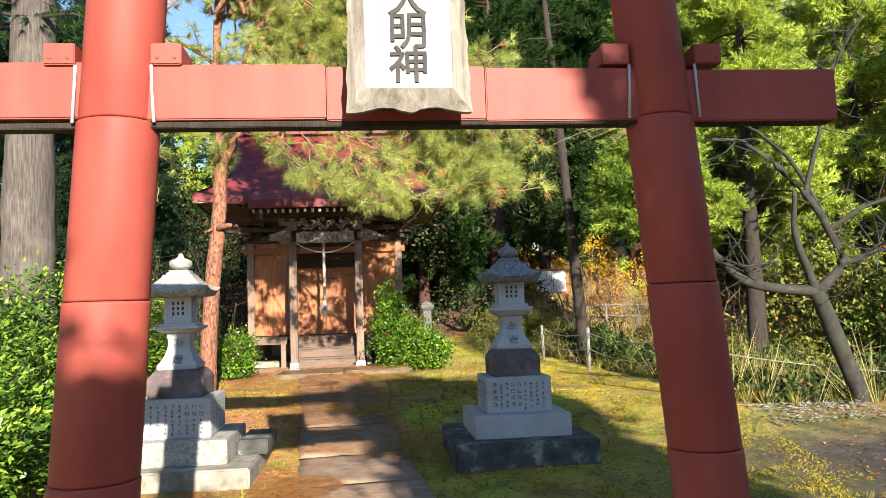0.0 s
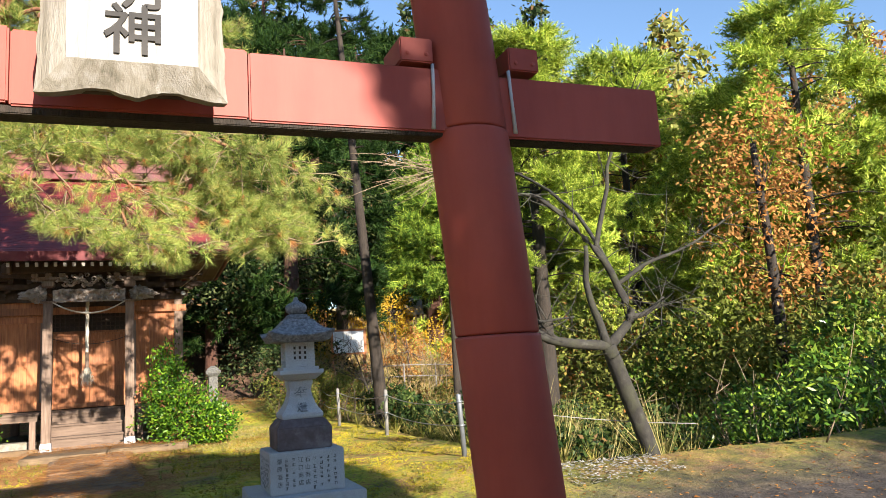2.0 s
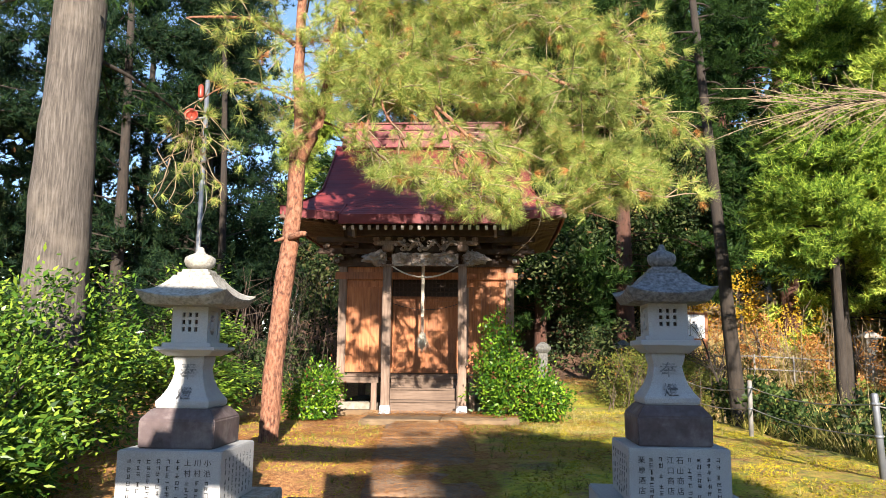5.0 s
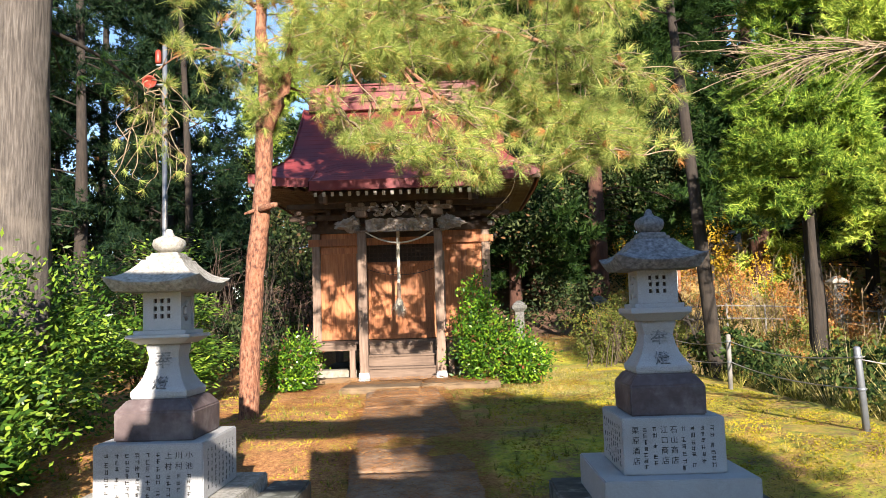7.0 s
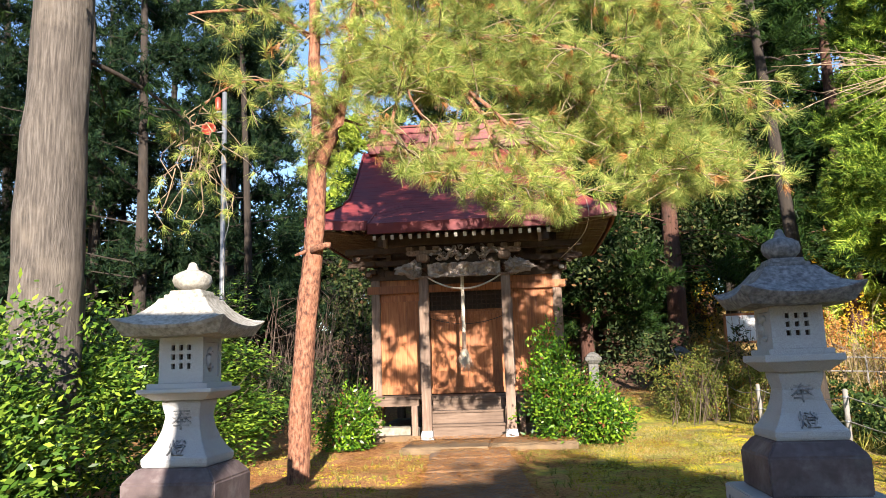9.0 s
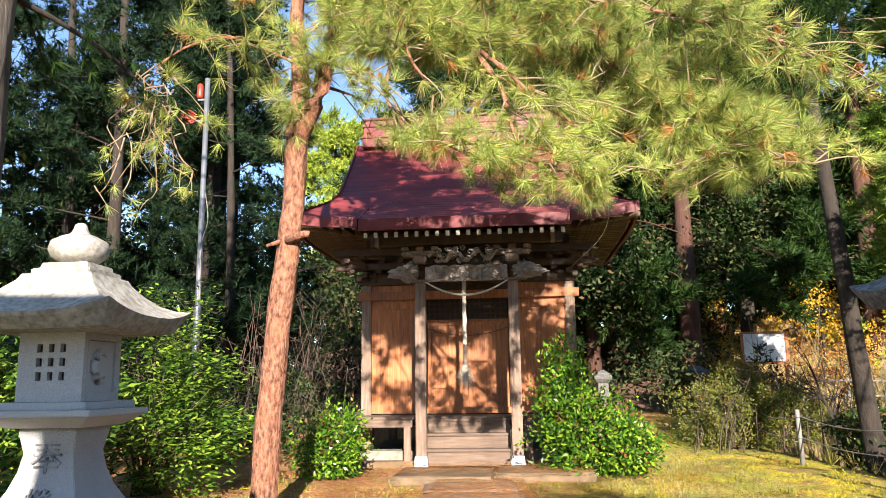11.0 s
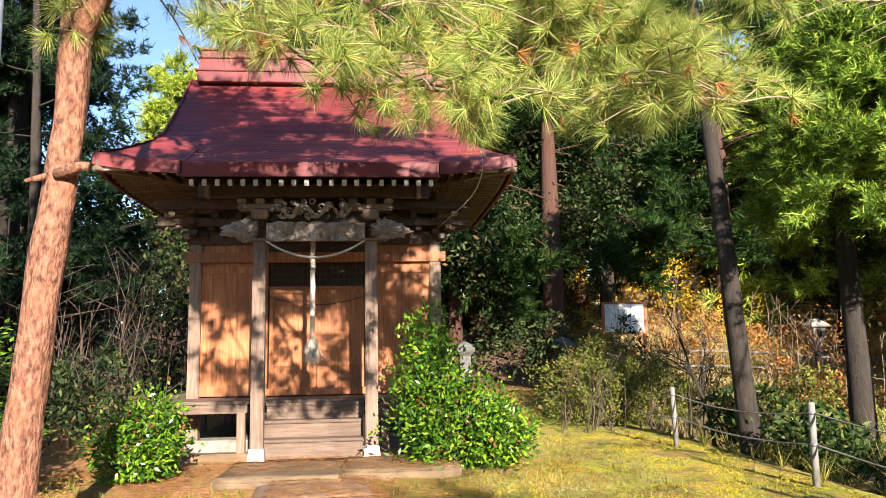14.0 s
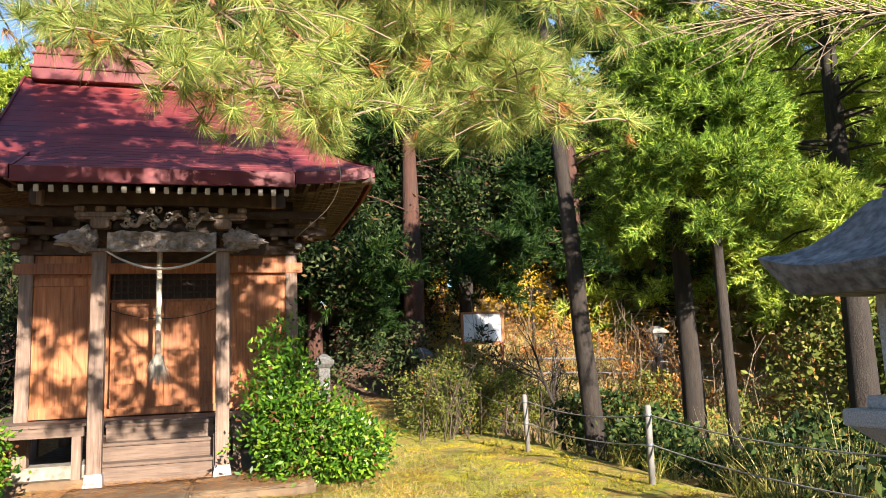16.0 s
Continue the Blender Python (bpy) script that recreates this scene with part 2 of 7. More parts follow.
LEAF = leafy("glossy_shrub_leaves", (0.016, 0.055, 0.008), (0.060, 0.155, 0.012), (0.23, 0.37, 0.028), 0.30, 0.3, (0.16, 0.06, 0.03))
# the gloom of the woods is painted into these leaf greens
LEAFD = leafy("broad_leaves_wood_shade", (0.007, 0.016, 0.006), (0.024, 0.044, 0.014), (0.095, 0.115, 0.042), 0.6, 0.2, (0.13, 0.075, 0.035))
LEAFH = leafy("hedge_leaves", (0.020, 0.058, 0.010), (0.072, 0.155, 0.018), (0.26, 0.37, 0.045), 0.30, 0.25)
LEAFM = leafy("bank_evergreen_leaves", (0.010, 0.026, 0.008), (0.028, 0.056, 0.014), (0.10, 0.14, 0.04), 0.45, 0.25, (0.16, 0.10, 0.04))
HILLC = leafy("hill_conifer_sprays", (0.09, 0.105, 0.028), (0.23, 0.235, 0.060), (0.44, 0.42, 0.12), 0.55, 0.25, (0.42, 0.22, 0.09))
LEAFO = leafy("hill_olive_leaves", (0.07, 0.09, 0.02), (0.15, 0.18, 0.035), (0.28, 0.29, 0.07), 0.6, 0.3, (0.36, 0.16, 0.05))
LEAFB = leafy("russet_leaves", (0.22, 0.085, 0.025), (0.38, 0.17, 0.05), (0.52, 0.30, 0.10), 0.65, 0.3)
LEAFY = leafy("autumn_yellow_leaves", (0.42, 0.26, 0.02), (0.62, 0.40, 0.03), (0.70, 0.52, 0.08), 0.6, 0.4)
GRASS = leafy("dry_green_grass", (0.10, 0.12, 0.02), (0.22, 0.22, 0.04), (0.42, 0.36, 0.12), 0.6, 0.3, (0.45, 0.34, 0.15))
REED = leafy("pale_pampas_grass", (0.14, 0.15, 0.04), (0.30, 0.27, 0.09), (0.52, 0.44, 0.20), 0.6, 0.3, (0.55, 0.45, 0.27))
MOSSB = leafy("moss_blades", (0.19, 0.20, 0.016), (0.40, 0.36, 0.024), (0.58, 0.45, 0.05), 0.8, 0.2, (0.42, 0.25, 0.09))


def ground_material():
    m, nt, b = nodes_of("mossy_ground", 0.95)
    v = coords(nt)
    big, mid, fine = noise_of(nt, v, 0.55, 5, 0.6), noise_of(nt, v, 3.2, 6, 0.65), noise_of(nt, v, 42, 5, 0.7)
    grit = noise_of(nt, v, 13, 6, 0.75)
    moss = ramp(nt, mixc(nt, 0.6, mid, grit), [(0.36, (0.085, 0.105, 0.014)), (0.45, (0.25, 0.265, 0.018)), (0.54, (0.45, 0.42, 0.026)), (0.62, (0.64, 0.52, 0.09))])
    bald = ramp(nt, mixc(nt, 0.5, noise_of(nt, v, 1.5, 5, 0.7, 0.6), grit), [(0.50, (0, 0, 0)), (0.58, (0.85, 0.85, 0.85))])
    moss = mixc(nt, bald, moss, ramp(nt, fine, [(0.3, (0.045, 0.030, 0.020)), (0.5, (0.12, 0.075, 0.042)), (0.7, (0.24, 0.16, 0.09))]))
    litter = ramp(nt, mixc(nt, 0.5, fine, grit), [(0.36, (0.11, 0.042, 0.016)), (0.5, (0.37, 0.155, 0.048)), (0.64, (0.62, 0.34, 0.115))])
    # earth-road browns, dimmed to include the shade lying over the road
    dirt_with_shade = ramp(nt, mixc(nt, 0.5, fine, mid), [(0.38, (0.016, 0.012, 0.010)), (0.5, (0.042, 0.032, 0.027)), (0.62, (0.105, 0.086, 0.073))])
    sep = nt.nodes.new("ShaderNodeSeparateXYZ")
    nt.links.new(v, sep.inputs[0])

    def band(axis, lo, hi, wob):
        mp = nt.nodes.new("ShaderNodeMapRange")
        mp.interpolation_type = 'SMOOTHSTEP'
        ad = nt.nodes.new("ShaderNodeMath")
        ad.operation = 'MULTIPLY_ADD'
        nt.links.new(mid, ad.inputs[0])
        ad.inputs[1].default_value = wob
        nt.links.new(sep.outputs[axis], ad.inputs[2])
        nt.links.new(ad.outputs[0], mp.inputs[0])
        mp.inputs[1].default_value, mp.inputs[2].default_value = lo, hi
        return mp.outputs[0]

    def mul(a, c):
        n = nt.nodes.new("ShaderNodeMath")
        n.operation = 'MULTIPLY'
        nt.links.new(a, n.inputs[0])
        nt.links.new(c, n.inputs[1])
        return n.outputs[0]
    patch = ramp(nt, mixc(nt, 0.5, big, mid), [(0.47, (0, 0, 0)), (0.55, (1, 1, 1))])
    open_moss = band(0, 1.6, 2.4, 0.9)
    keep = nt.nodes.new("ShaderNodeMath")
    keep.operation = 'MULTIPLY_ADD'
    nt.links.new(open_moss, keep.inputs[0])
    keep.inputs[1].default_value, keep.inputs[2].default_value = -0.5, 1.0
    col = mixc(nt, mul(patch, keep.outputs[0]), moss, litter)
    # needle litter lies thick under the pine and along the walk
    west = mul(band(0, 2.9, 0.4, 2.0), band(1, 5.0, 10.0, 2.0))
    col = mixc(nt, mul(west, ramp(nt, mid, [(0.32, (0.3, 0.3, 0.3)), (0.47, (0.96, 0.96, 0.96))])), col, litter)
    road = mul(band(0, 3.9, 6.6, 3.0), band(1, 9.4, 7.0, 1.6))
    col = mixc(nt, road, col, dirt_with_shade)
    hill = band(1, 19.5, 24.0, 2.0)
    leaf = ramp(nt, fine, [(0.3, (0.07, 0.04, 0.025)), (0.55, (0.17, 0.09, 0.05)), (0.75, (0.28, 0.17, 0.10))])
    col = mixc(nt, hill, col, leaf)
    east = mul(band(0, 5.2, 6.4, 0.8), band(1, 8.4, 9.8, 1.0))
    scrub = ramp(nt, mixc(nt, 0.5, mid, grit), [(0.34, (0.14, 0.12, 0.03)), (0.5, (0.42, 0.30, 0.11)), (0.66, (0.55, 0.33, 0.14))])
    col = mixc(nt, east, col, scrub)
    nt.links.new(col, b.inputs["Base Color"])
    bump(nt, b, mixc(nt, 0.6, fine, grit), 1.0, 0.05)
    return m


GROUND = ground_material()
mw, nt_w, b_w = nodes_of("still_pond_water", 0.05)
b_w.inputs["Base Color"].default_value = (0.035, 0.045, 0.03, 1)
bump(nt_w, b_w, noise_of(nt_w, coords(nt_w), 6, 3), 0.08, 0.01)
WATER = mw

# ---- builders ----
# the upper court and the woods are laid out on a plan of their own, drawn to 0.84 of full size about this point
PLAN, EYE0 = 0.84, Vector((1.098, 2.394, 1.324))
FAR = Matrix.Translation(EYE0) @ Matrix.Scale(PLAN, 4) @ Matrix.Translation(-EYE0)


def afar(ob):
    ob.matrix_basis = FAR @ ob.matrix_basis
    return ob


def spot(x, y, z, turn=0, size=1.0):
    """A pose on the upper plan, for a copy of a thing that stands there."""
    return Matrix.Translation(FAR @ Vector((x, y, z))) @ pose(0, 0, 0, 0, 0, turn) @ Matrix.Scale(size, 4)


rng = np.random.default_rng(11)


def smooth(me, on=True):
    me.polygons.foreach_set("use_smooth", [on] * len(me.polygons))
    return me


def part(name, bm, material, parent=None, label="", soft=False):
    """Links a bmesh (or a mesh) as one mesh object under a thing or a part."""
    if isinstance(bm, bmesh.types.BMesh):
        me = bpy.data.meshes.new(name)
        bm.to_mesh(me)
        bm.free()
    else:
        me = bm
    if soft:
        smooth(me)
    if not me.materials:
        me.materials.append(material)
    ob = new(name, me)
    ob.parent = parent
    if name in ("twig_growth", "dead_twig_growth", "bare_twig_growth", "branch_growth", "bough_growth", "stem_growth", "needle_growth", "dead_needle_growth", "spray_growth", "carved_column", "foliage", "crown"):
        ob["kind"] = "stuff"
    if label:
        ob["label"] = label
    return ob


def thing(name, at=(0, 0, 0), label="", category="", group="", kind="", turn=0):
    ob = new(name)
    ob.empty_display_size = 0.2
    ob.matrix_basis = (FAR if at[1] > 8.3 else Matrix()) @ pose(*at, 0, 0, turn)
    return tagged(ob, label, category, group, kind)


def box(bm, lo, hi, bevel=0.0, mat=None):
    """A box from corner to corner, with bevelled edges."""
    r = bmesh.ops.create_cube(bm, size=1)
    vs = r["verts"]
    c, s = (Vector(lo) + Vector(hi)) / 2, Vector(hi) - Vector(lo)
    bmesh.ops.transform(bm, matrix=(mat or Matrix()) @ Matrix.Translation(c) @ Matrix.Diagonal((*s, 1)), verts=vs)
    if bevel:
        es = {e for v in vs for e in v.link_edges}
        bmesh.ops.bevel(bm, geom=list(es), offset=bevel, segments=2, affect='EDGES', clamp_overlap=True)
    return bm


def boxed(lo, hi, bevel=0.006, mat=None):
    return box(bmesh.new(), lo, hi, bevel, mat)


def frustum(bm, rings, bevel=0.0):
    """Square rings (half width x, half width y, z) skinned from bottom to top."""
    rows = [[bm.verts.new((sx * a, sy * b, z)) for sx, sy in ((-1, -1), (1, -1), (1, 1), (-1, 1))] for a, b, z in rings]
    for p, q in zip(rows, rows[1:]):
        for i in range(4):
            bm.faces.new((p[i], p[(i + 1) % 4], q[(i + 1) % 4], q[i]))
    bm.faces.new(rows[0][::-1])
    bm.faces.new(rows[-1])
    if bevel:
        bmesh.ops.bevel(bm, geom=list(bm.edges), offset=bevel, segments=2, affect='EDGES', clamp_overlap=True)
    return bm


def lathe(bm, profile, sides=20):
    rows = [[bm.verts.new((r * math.cos(2 * math.pi * i / sides), r * math.sin(2 * math.pi * i / sides), z)) for i in range(sides)] for r, z in profile]
    for p, q in zip(rows, rows[1:]):
        for i in range(sides):
            bm.faces.new((p[i], p[(i + 1) % sides], q[(i + 1) % sides], q[i]))
    bm.faces.new(rows[0][::-1])
    bm.faces.new(rows[-1])
    return bm


def tubes(lines, sides=7, rough=0.0):
    """One mesh of tapered tubes; each line is a list of (point, radius)."""
    vs, fs = [], []
    for line in lines:
        pts = [Vector(p) for p, _ in line]
        base, n = len(vs), len(pts)
        for k, (p, (_, r)) in enumerate(zip(pts, line)):
            d = (pts[min(k + 1, n - 1)] - pts[max(k - 1, 0)])
            d = d.normalized() if d.length > 1e-6 else Vector((0, 0, 1))
            a = d.orthogonal().normalized() if abs(d.z) < 0.9 else d.cross(Vector((0, 1, 0))).normalized()
            b = d.cross(a)
            for i in range(sides):
                t = 2 * math.pi * i / sides
                rr = r * (1 + rough * (noise.noise(Vector((p.x * 5 + i * 1.7, p.y * 5, p.z * 3))))) if rough else r
                vs.append(p + (a * math.cos(t) + b * math.sin(t)) * rr)
        for k in range(n - 1):
            for i in range(sides):
                j = (i + 1) % sides
                fs.append((base + k * sides + i, base + k * sides + j, base + (k + 1) * sides + j, base + (k + 1) * sides + i))
        fs.append(tuple(base + i for i in range(sides))[::-1])
        fs.append(tuple(base + (n - 1) * sides + i for i in range(sides)))
    me = bpy.data.meshes.new("tubes")
    me.from_pydata([tuple(v) for v in vs], [], fs)
    return smooth(me)


def curve_line(pts, r0, r1, steps=14, wob=0.0):
    """A smooth line through control points, with a tapering radius."""
    P = [Vector(p) for p in pts]
    out = []
    n = len(P) - 1
    for k in range(steps + 1):
        t = k / steps * n
        i = min(int(t), n - 1)
        u = t - i
        p0, p1, p2, p3 = P[max(i - 1, 0)], P[i], P[i + 1], P[min(i + 2, n)]
        q = 0.5 * ((2 * p1) + (p2 - p0) * u + (2 * p0 - 5 * p1 + 4 * p2 - p3) * u * u + (3 * p1 - p0 - 3 * p2 + p3) * u ** 3)
        if wob:
            q = q + Vector((noise.noise(q * 3), noise.noise(q * 3 + Vector((9, 0, 0))), 0.5 * noise.noise(q * 3 + Vector((0, 9, 0))))) * wob
        out.append((q, r0 + (r1 - r0) * k / steps))
    return out


def polys(name, verts, size):
    """Separate polygons of `size` corners each, from an (n, size, 3) array."""
    n = len(verts)
    me = bpy.data.meshes.new(name)
    me.vertices.add(n * size)
    me.vertices.foreach_set("co", np.ascontiguousarray(verts, dtype=np.float32).ravel())
    me.loops.add(n * size)
    me.loops.foreach_set("vertex_index", np.arange(n * size, dtype=np.int32))
    me.polygons.add(n)
    me.polygons.foreach_set("loop_start", np.arange(0, n * size, size, dtype=np.int32))
    me.update(calc_edges=True)
    return me


def unit(a):
    return a / np.maximum(np.linalg.norm(a, axis=-1, keepdims=True), 1e-9)


def needles(cent, dirs, count, length, width, spread, droop=0.0):
    """Needle tufts: slender triangles that fan out from each centre."""
    t = len(cent)
    c = np.repeat(cent, count, 0)
    d = unit(np.repeat(dirs, count, 0) + spread * rng.normal(size=(t * count, 3)) + np.array((0, 0, -droop)))
    side = unit(np.cross(d, rng.normal(size=(t * count, 3))))
    ln = length * rng.uniform(0.65, 1.15, (t * count, 1))
    return np.stack([c + side * width / 2, c - side * width / 2, c + d * ln], 1)


def plumes(base, dirs, length, twig, width, per):
    """Cedar plumes: an axis that sags and turns up, ringed with short tapering branchlets."""
    n, out = len(base), []
    ln = length * rng.uniform(0.55, 1.2, (n, 1))
    for s in np.linspace(0.08, 1.0, 8):
        p = base + dirs * ln * s + np.array((0, 0, -1.0)) * ln * 0.30 * np.sin(s * 2.4)
        for _ in range(per):
            d = unit(dirs * (0.55 + 0.5 * s) + 0.62 * rng.normal(size=(n, 3)) + np.array((0, 0, 0.12)))
            w = unit(np.cross(d, rng.normal(size=(n, 3)))) * width
            e = d * twig * (1.15 - 0.6 * s) * rng.uniform(0.7, 1.2, (n, 1))
            out.append(np.stack([p - w / 2, p + w / 2, p + e], 1))
    return np.concatenate(out)


def leaves(cent, length, width, up=0.6, dirs=None):
    """Leaf blades: kite-shaped quads that lie roughly level, at each centre."""
    n = len(cent)
    nrm = unit(rng.normal(size=(n, 3)) + np.array((0.1, -0.9, up * 1.6)))
    d = unit(np.cross(nrm, rng.normal(size=(n, 3))) if dirs is None else dirs + 0.5 * rng.normal(size=(n, 3)))
    d = unit(d - nrm * (d * nrm).sum(1, keepdims=True))
    s = unit(np.cross(nrm, d))
    ln = length * rng.uniform(0.6, 1.25, (n, 1))
    w = width * rng.uniform(0.7, 1.2, (n, 1))
    return np.stack([cent, cent + d * ln * 0.45 + s * w / 2, cent + d * ln, cent + d * ln * 0.45 - s * w / 2], 1)


def blob(center, radii, n, hollow=0.55):
    """Points in an uneven ellipsoid, denser towards its outside."""
    d = unit(rng.normal(size=(n, 3)))
    r = rng.uniform(hollow, 1.0, (n, 1)) ** 0.7
    k = 1 + 0.28 * np.sin(d[:, :1] * 5 + center[0] * 3) * np.cos(d[:, 1:2] * 4 + center[1]) + 0.2 * np.sin(d[:, 2:3] * 7 + center[2])
    return np.array(center) + d * r * k * np.array(radii)


def lettering(name, words, size, material, parent, m, depth=0.003, label="", bold=0.0):
    cu = bpy.data.curves.new(name, 'FONT')
    cu.body, cu.size, cu.extrude, cu.align_x, cu.align_y, cu.resolution_u, cu.offset = words, size, depth, 'CENTER', 'CENTER', 3, bold
    tmp = bpy.data.objects.new(name, cu)
    scene.collection.objects.link(tmp)
    me = bpy.data.meshes.new_from_object(tmp.evaluated_get(bpy.context.evaluated_depsgraph_get()))
    bpy.data.objects.remove(tmp)
    ob = part(name, me, material, parent, label)
    ob.matrix_basis = m
    return ob

# ---- ground ----
def sstep(a, b, x):
    t = np.clip((x - a) / (b - a), 0, 1)
    return t * t * (3 - 2 * t)


def land(x, y):
    """Height of the ground: a level court, a bank down to the pond, rising woods behind."""
    x, y = np.asarray(x, float), np.asarray(y, float)
    z = -0.18 + 0.10 * sstep(3.0, 7.0, y) + 0.08 * sstep(7.0, 9.5, y)
    z = z - 0.75 * sstep(5.5, 7.6, x) * sstep(8.6, 10.5, y) * (1 - 0.6 * sstep(22, 30, y))
    z = z + 0.035 * np.sin(x * 1.7 + 0.4) * np.cos(y * 1.3) * sstep(0.9, 1.8, np.abs(x - 0.7)) * sstep(16, 14, y)
    z = z + (0.5 * sstep(20.5, 24, y) + 2.6 * sstep(25, 38, y)) * sstep(16, 7, np.abs(x - 1.5) * 1.0)
    z = z + 1.6 * sstep(22, 40, y) * sstep(3, 9, x) * sstep(40, 22, x)
    far = np.hypot(x - 1, y - 8)
    ang = np.arctan2(x - 1, y - 8)
    z = z + sstep(26, 95, far) * (13 + 5 * np.sin(ang * 3.1 + 0.6)) * sstep(0.15, 0.75, ang) * sstep(2.6, 1.9, ang)
    z = z + sstep(60, 150, far) * (9 + 4 * np.sin(ang * 4))
    return z


def ground_z(x, y):
    """Height of the ground in the world: the lower walk, then a gentle rise to the upper court."""
    x, y = np.asarray(x, float), np.asarray(y, float)
    e = (1 - PLAN)
    up = e * EYE0.z + PLAN * land((x - e * EYE0.x) / PLAN, (y - e * EYE0.y) / PLAN)
    side = sstep(3.0, 4.6, x)
    w = sstep(7.5, 9.7, y) * (1 - side) + sstep(5.6, 8.3, y) * side
    return land(x, y) * (1 - w) + up * w


def ground_sheet():
    xs = np.concatenate([-np.geomspace(700, 14, 22), np.linspace(-13, 14, 109), np.geomspace(15, 700, 24)])
    ys = np.concatenate([-np.geomspace(700, 8, 18), np.linspace(-7, 26, 133), np.geomspace(27, 900, 26)])
    X, Y = np.meshgrid(xs, ys)
    Z = ground_z(X, Y)
    near = (np.abs(X) < 14) & (Y > -7) & (Y < 26)
    Z = Z + np.where(near, 0.012 * np.sin(X * 9.1 + Y * 3) * np.sin(Y * 7.7 - X * 2), 0)
    n, m = len(xs), len(ys)
    me = bpy.data.meshes.new("ground")
    fs = [(j * n + i, j * n + i + 1, (j + 1) * n + i + 1, (j + 1) * n + i) for j in range(m - 1) for i in range(n - 1)]
    me.from_pydata(np.stack([X, Y, Z], -1).reshape(-1, 3).tolist(), [], fs)
    ob = part("ground", me, GROUND, soft=True)
    return tagged(ob, "mossy ground strewn with brown pine needles", "ground", kind="structure")


ground_sheet()
pond = bmesh.new()
vs = [pond.verts.new((11.5 + (3.6 + 0.6 * math.sin(3 * a)) * math.cos(a), 14.5 + (4.6 + 0.7 * math.cos(2 * a)) * math.sin(a), -0.66)) for a in np.linspace(0, 2 * math.pi, 40, endpoint=False)]
pond.faces.new(vs)
tagged(afar(part("water", pond, WATER)), "still dark pond water below the fence", "pond", kind="structure")


def path_x(y):
    return 0.96 - (y - 5.6) * 0.090


# ---- torii gate ----
TX, TY = 1.13, 2.87
torii = thing("torii_gate", (TX, TY, -0.18), "red-painted steel torii gate with leaning pillars", "torii gate")


def pillar(x0, lean, r0, r1):
    """A tapered pillar that leans inwards, in sheet-metal lengths with raised seams."""
    cuts = [0.0, 0.95, 1.56, 2.19, 3.2]
    for a, b in zip(cuts, cuts[1:]):
        ra, rb = r0 + (r1 - r0) * a / 3.2, r0 + (r1 - r0) * b / 3.2
        bm = lathe(bmesh.new(), [(ra - 0.004, a + 0.001), (ra, a + 0.008), (rb + 0.003, b - 0.012), (rb + 0.003, b - 0.004), (rb - 0.006, b - 0.001)], 40)
        for v in bm.verts:
            v.co.x += x0 + lean * v.co.z
        part("pillar_section", bm, RED, torii, soft=True)
    bm = lathe(bmesh.new(), [(r0 + 0.09, 0), (r0 + 0.09, 0.2), (r0 + 0.06, 0.26), (r0 + 0.01, 0.27)], 32)
    for v in bm.verts:
        v.co.x += x0
    part("pillar_foot", bm, BLACKS, torii, "black pillar sleeve")


pillar(-1.150, 0.064, 0.153, 0.130)
pillar(1.172, -0.082, 0.140, 0.116)


def tie_beam():
    cuts = [-1.70, -0.95, -0.27, 0.31, 0.98, 1.68]
    for a, b in zip(cuts, cuts[1:]):
        part("tie_beam_panel", boxed((a + 0.0015, -0.07, 2.178 - 0.012 * a), (b - 0.0015, 0.02, 2.378 - 0.012 * a), 0.005), RED, torii)
    # dark strip added below the panels to paint the underside's shade
    part("underside_shade_strip", boxed((-1.68, -0.060, 2.163), (1.66, 0.012, 2.185), 0.003), BARKD, torii, "dark strip standing for the shade under the beam")
    for x, s in ((-1.005, 1), (-1.005, -1), (0.985, 1), (0.985, -1)):
        w = 0.105
        xc = x + s * (0.128 + w / 2)
        bm = boxed((xc - w / 2, -0.085, 2.385), (xc + w / 2, 0.085, 2.462), 0.004)
        part("wedge", bm, RED, torii)
        for px in (xc - 0.03, xc + 0.03):
            b2 = lathe(bmesh.new(), [(0.006, 0), (0.007, 0.003), (0.004, 0.005)], 8)
            o = part("rivet", b2, RED, torii)
            o.matrix_basis = pose(px, -0.085, 2.41, 90, 0, 0)
        part("sealant_bead", tubes([[((x + s * 0.128, -0.075, 2.385), 0.006), ((x + s * 0.131, -0.078, 2.29), 0.005), ((x + s * 0.137, -0.076, 2.18), 0.007)]]), SEAL, torii, "white sealant bead")


tie_beam()
for z0, z1, half, dy, name in ((2.98, 3.12, 1.9, 0.10, "under_lintel"), (3.12, 3.32, 2.15, 0.13, "lintel")):
    bm = bmesh.new()
    rows = []
    for k in range(17):
        x = -half + 2 * half * k / 16
        up = 0.14 * (abs(x) / half) ** 2.5
        rows.append([bm.verts.new((x, sy * dy, z + up)) for sy, z in ((-1, z0), (1, z0), (1, z1), (-1, z1))])
    for p, q in zip(rows, rows[1:]):
        for i in range(4):
            bm.faces.new((p[i], q[i], q[(i + 1) % 4], p[(i + 1) % 4]))
    bm.faces.new(rows[0])
    bm.faces.new(rows[-1][::-1])
    part(name, bm, RED, torii)

# ---- name plaque on the gate ----
plaque = thing("name_plaque", (1.152, 2.68, 2.00), "weathered white wooden plaque with black characters, hung on the gate", "plaque")
plaque.matrix_basis = pose(1.152, 2.675, 1.995, -3, 0, 0)


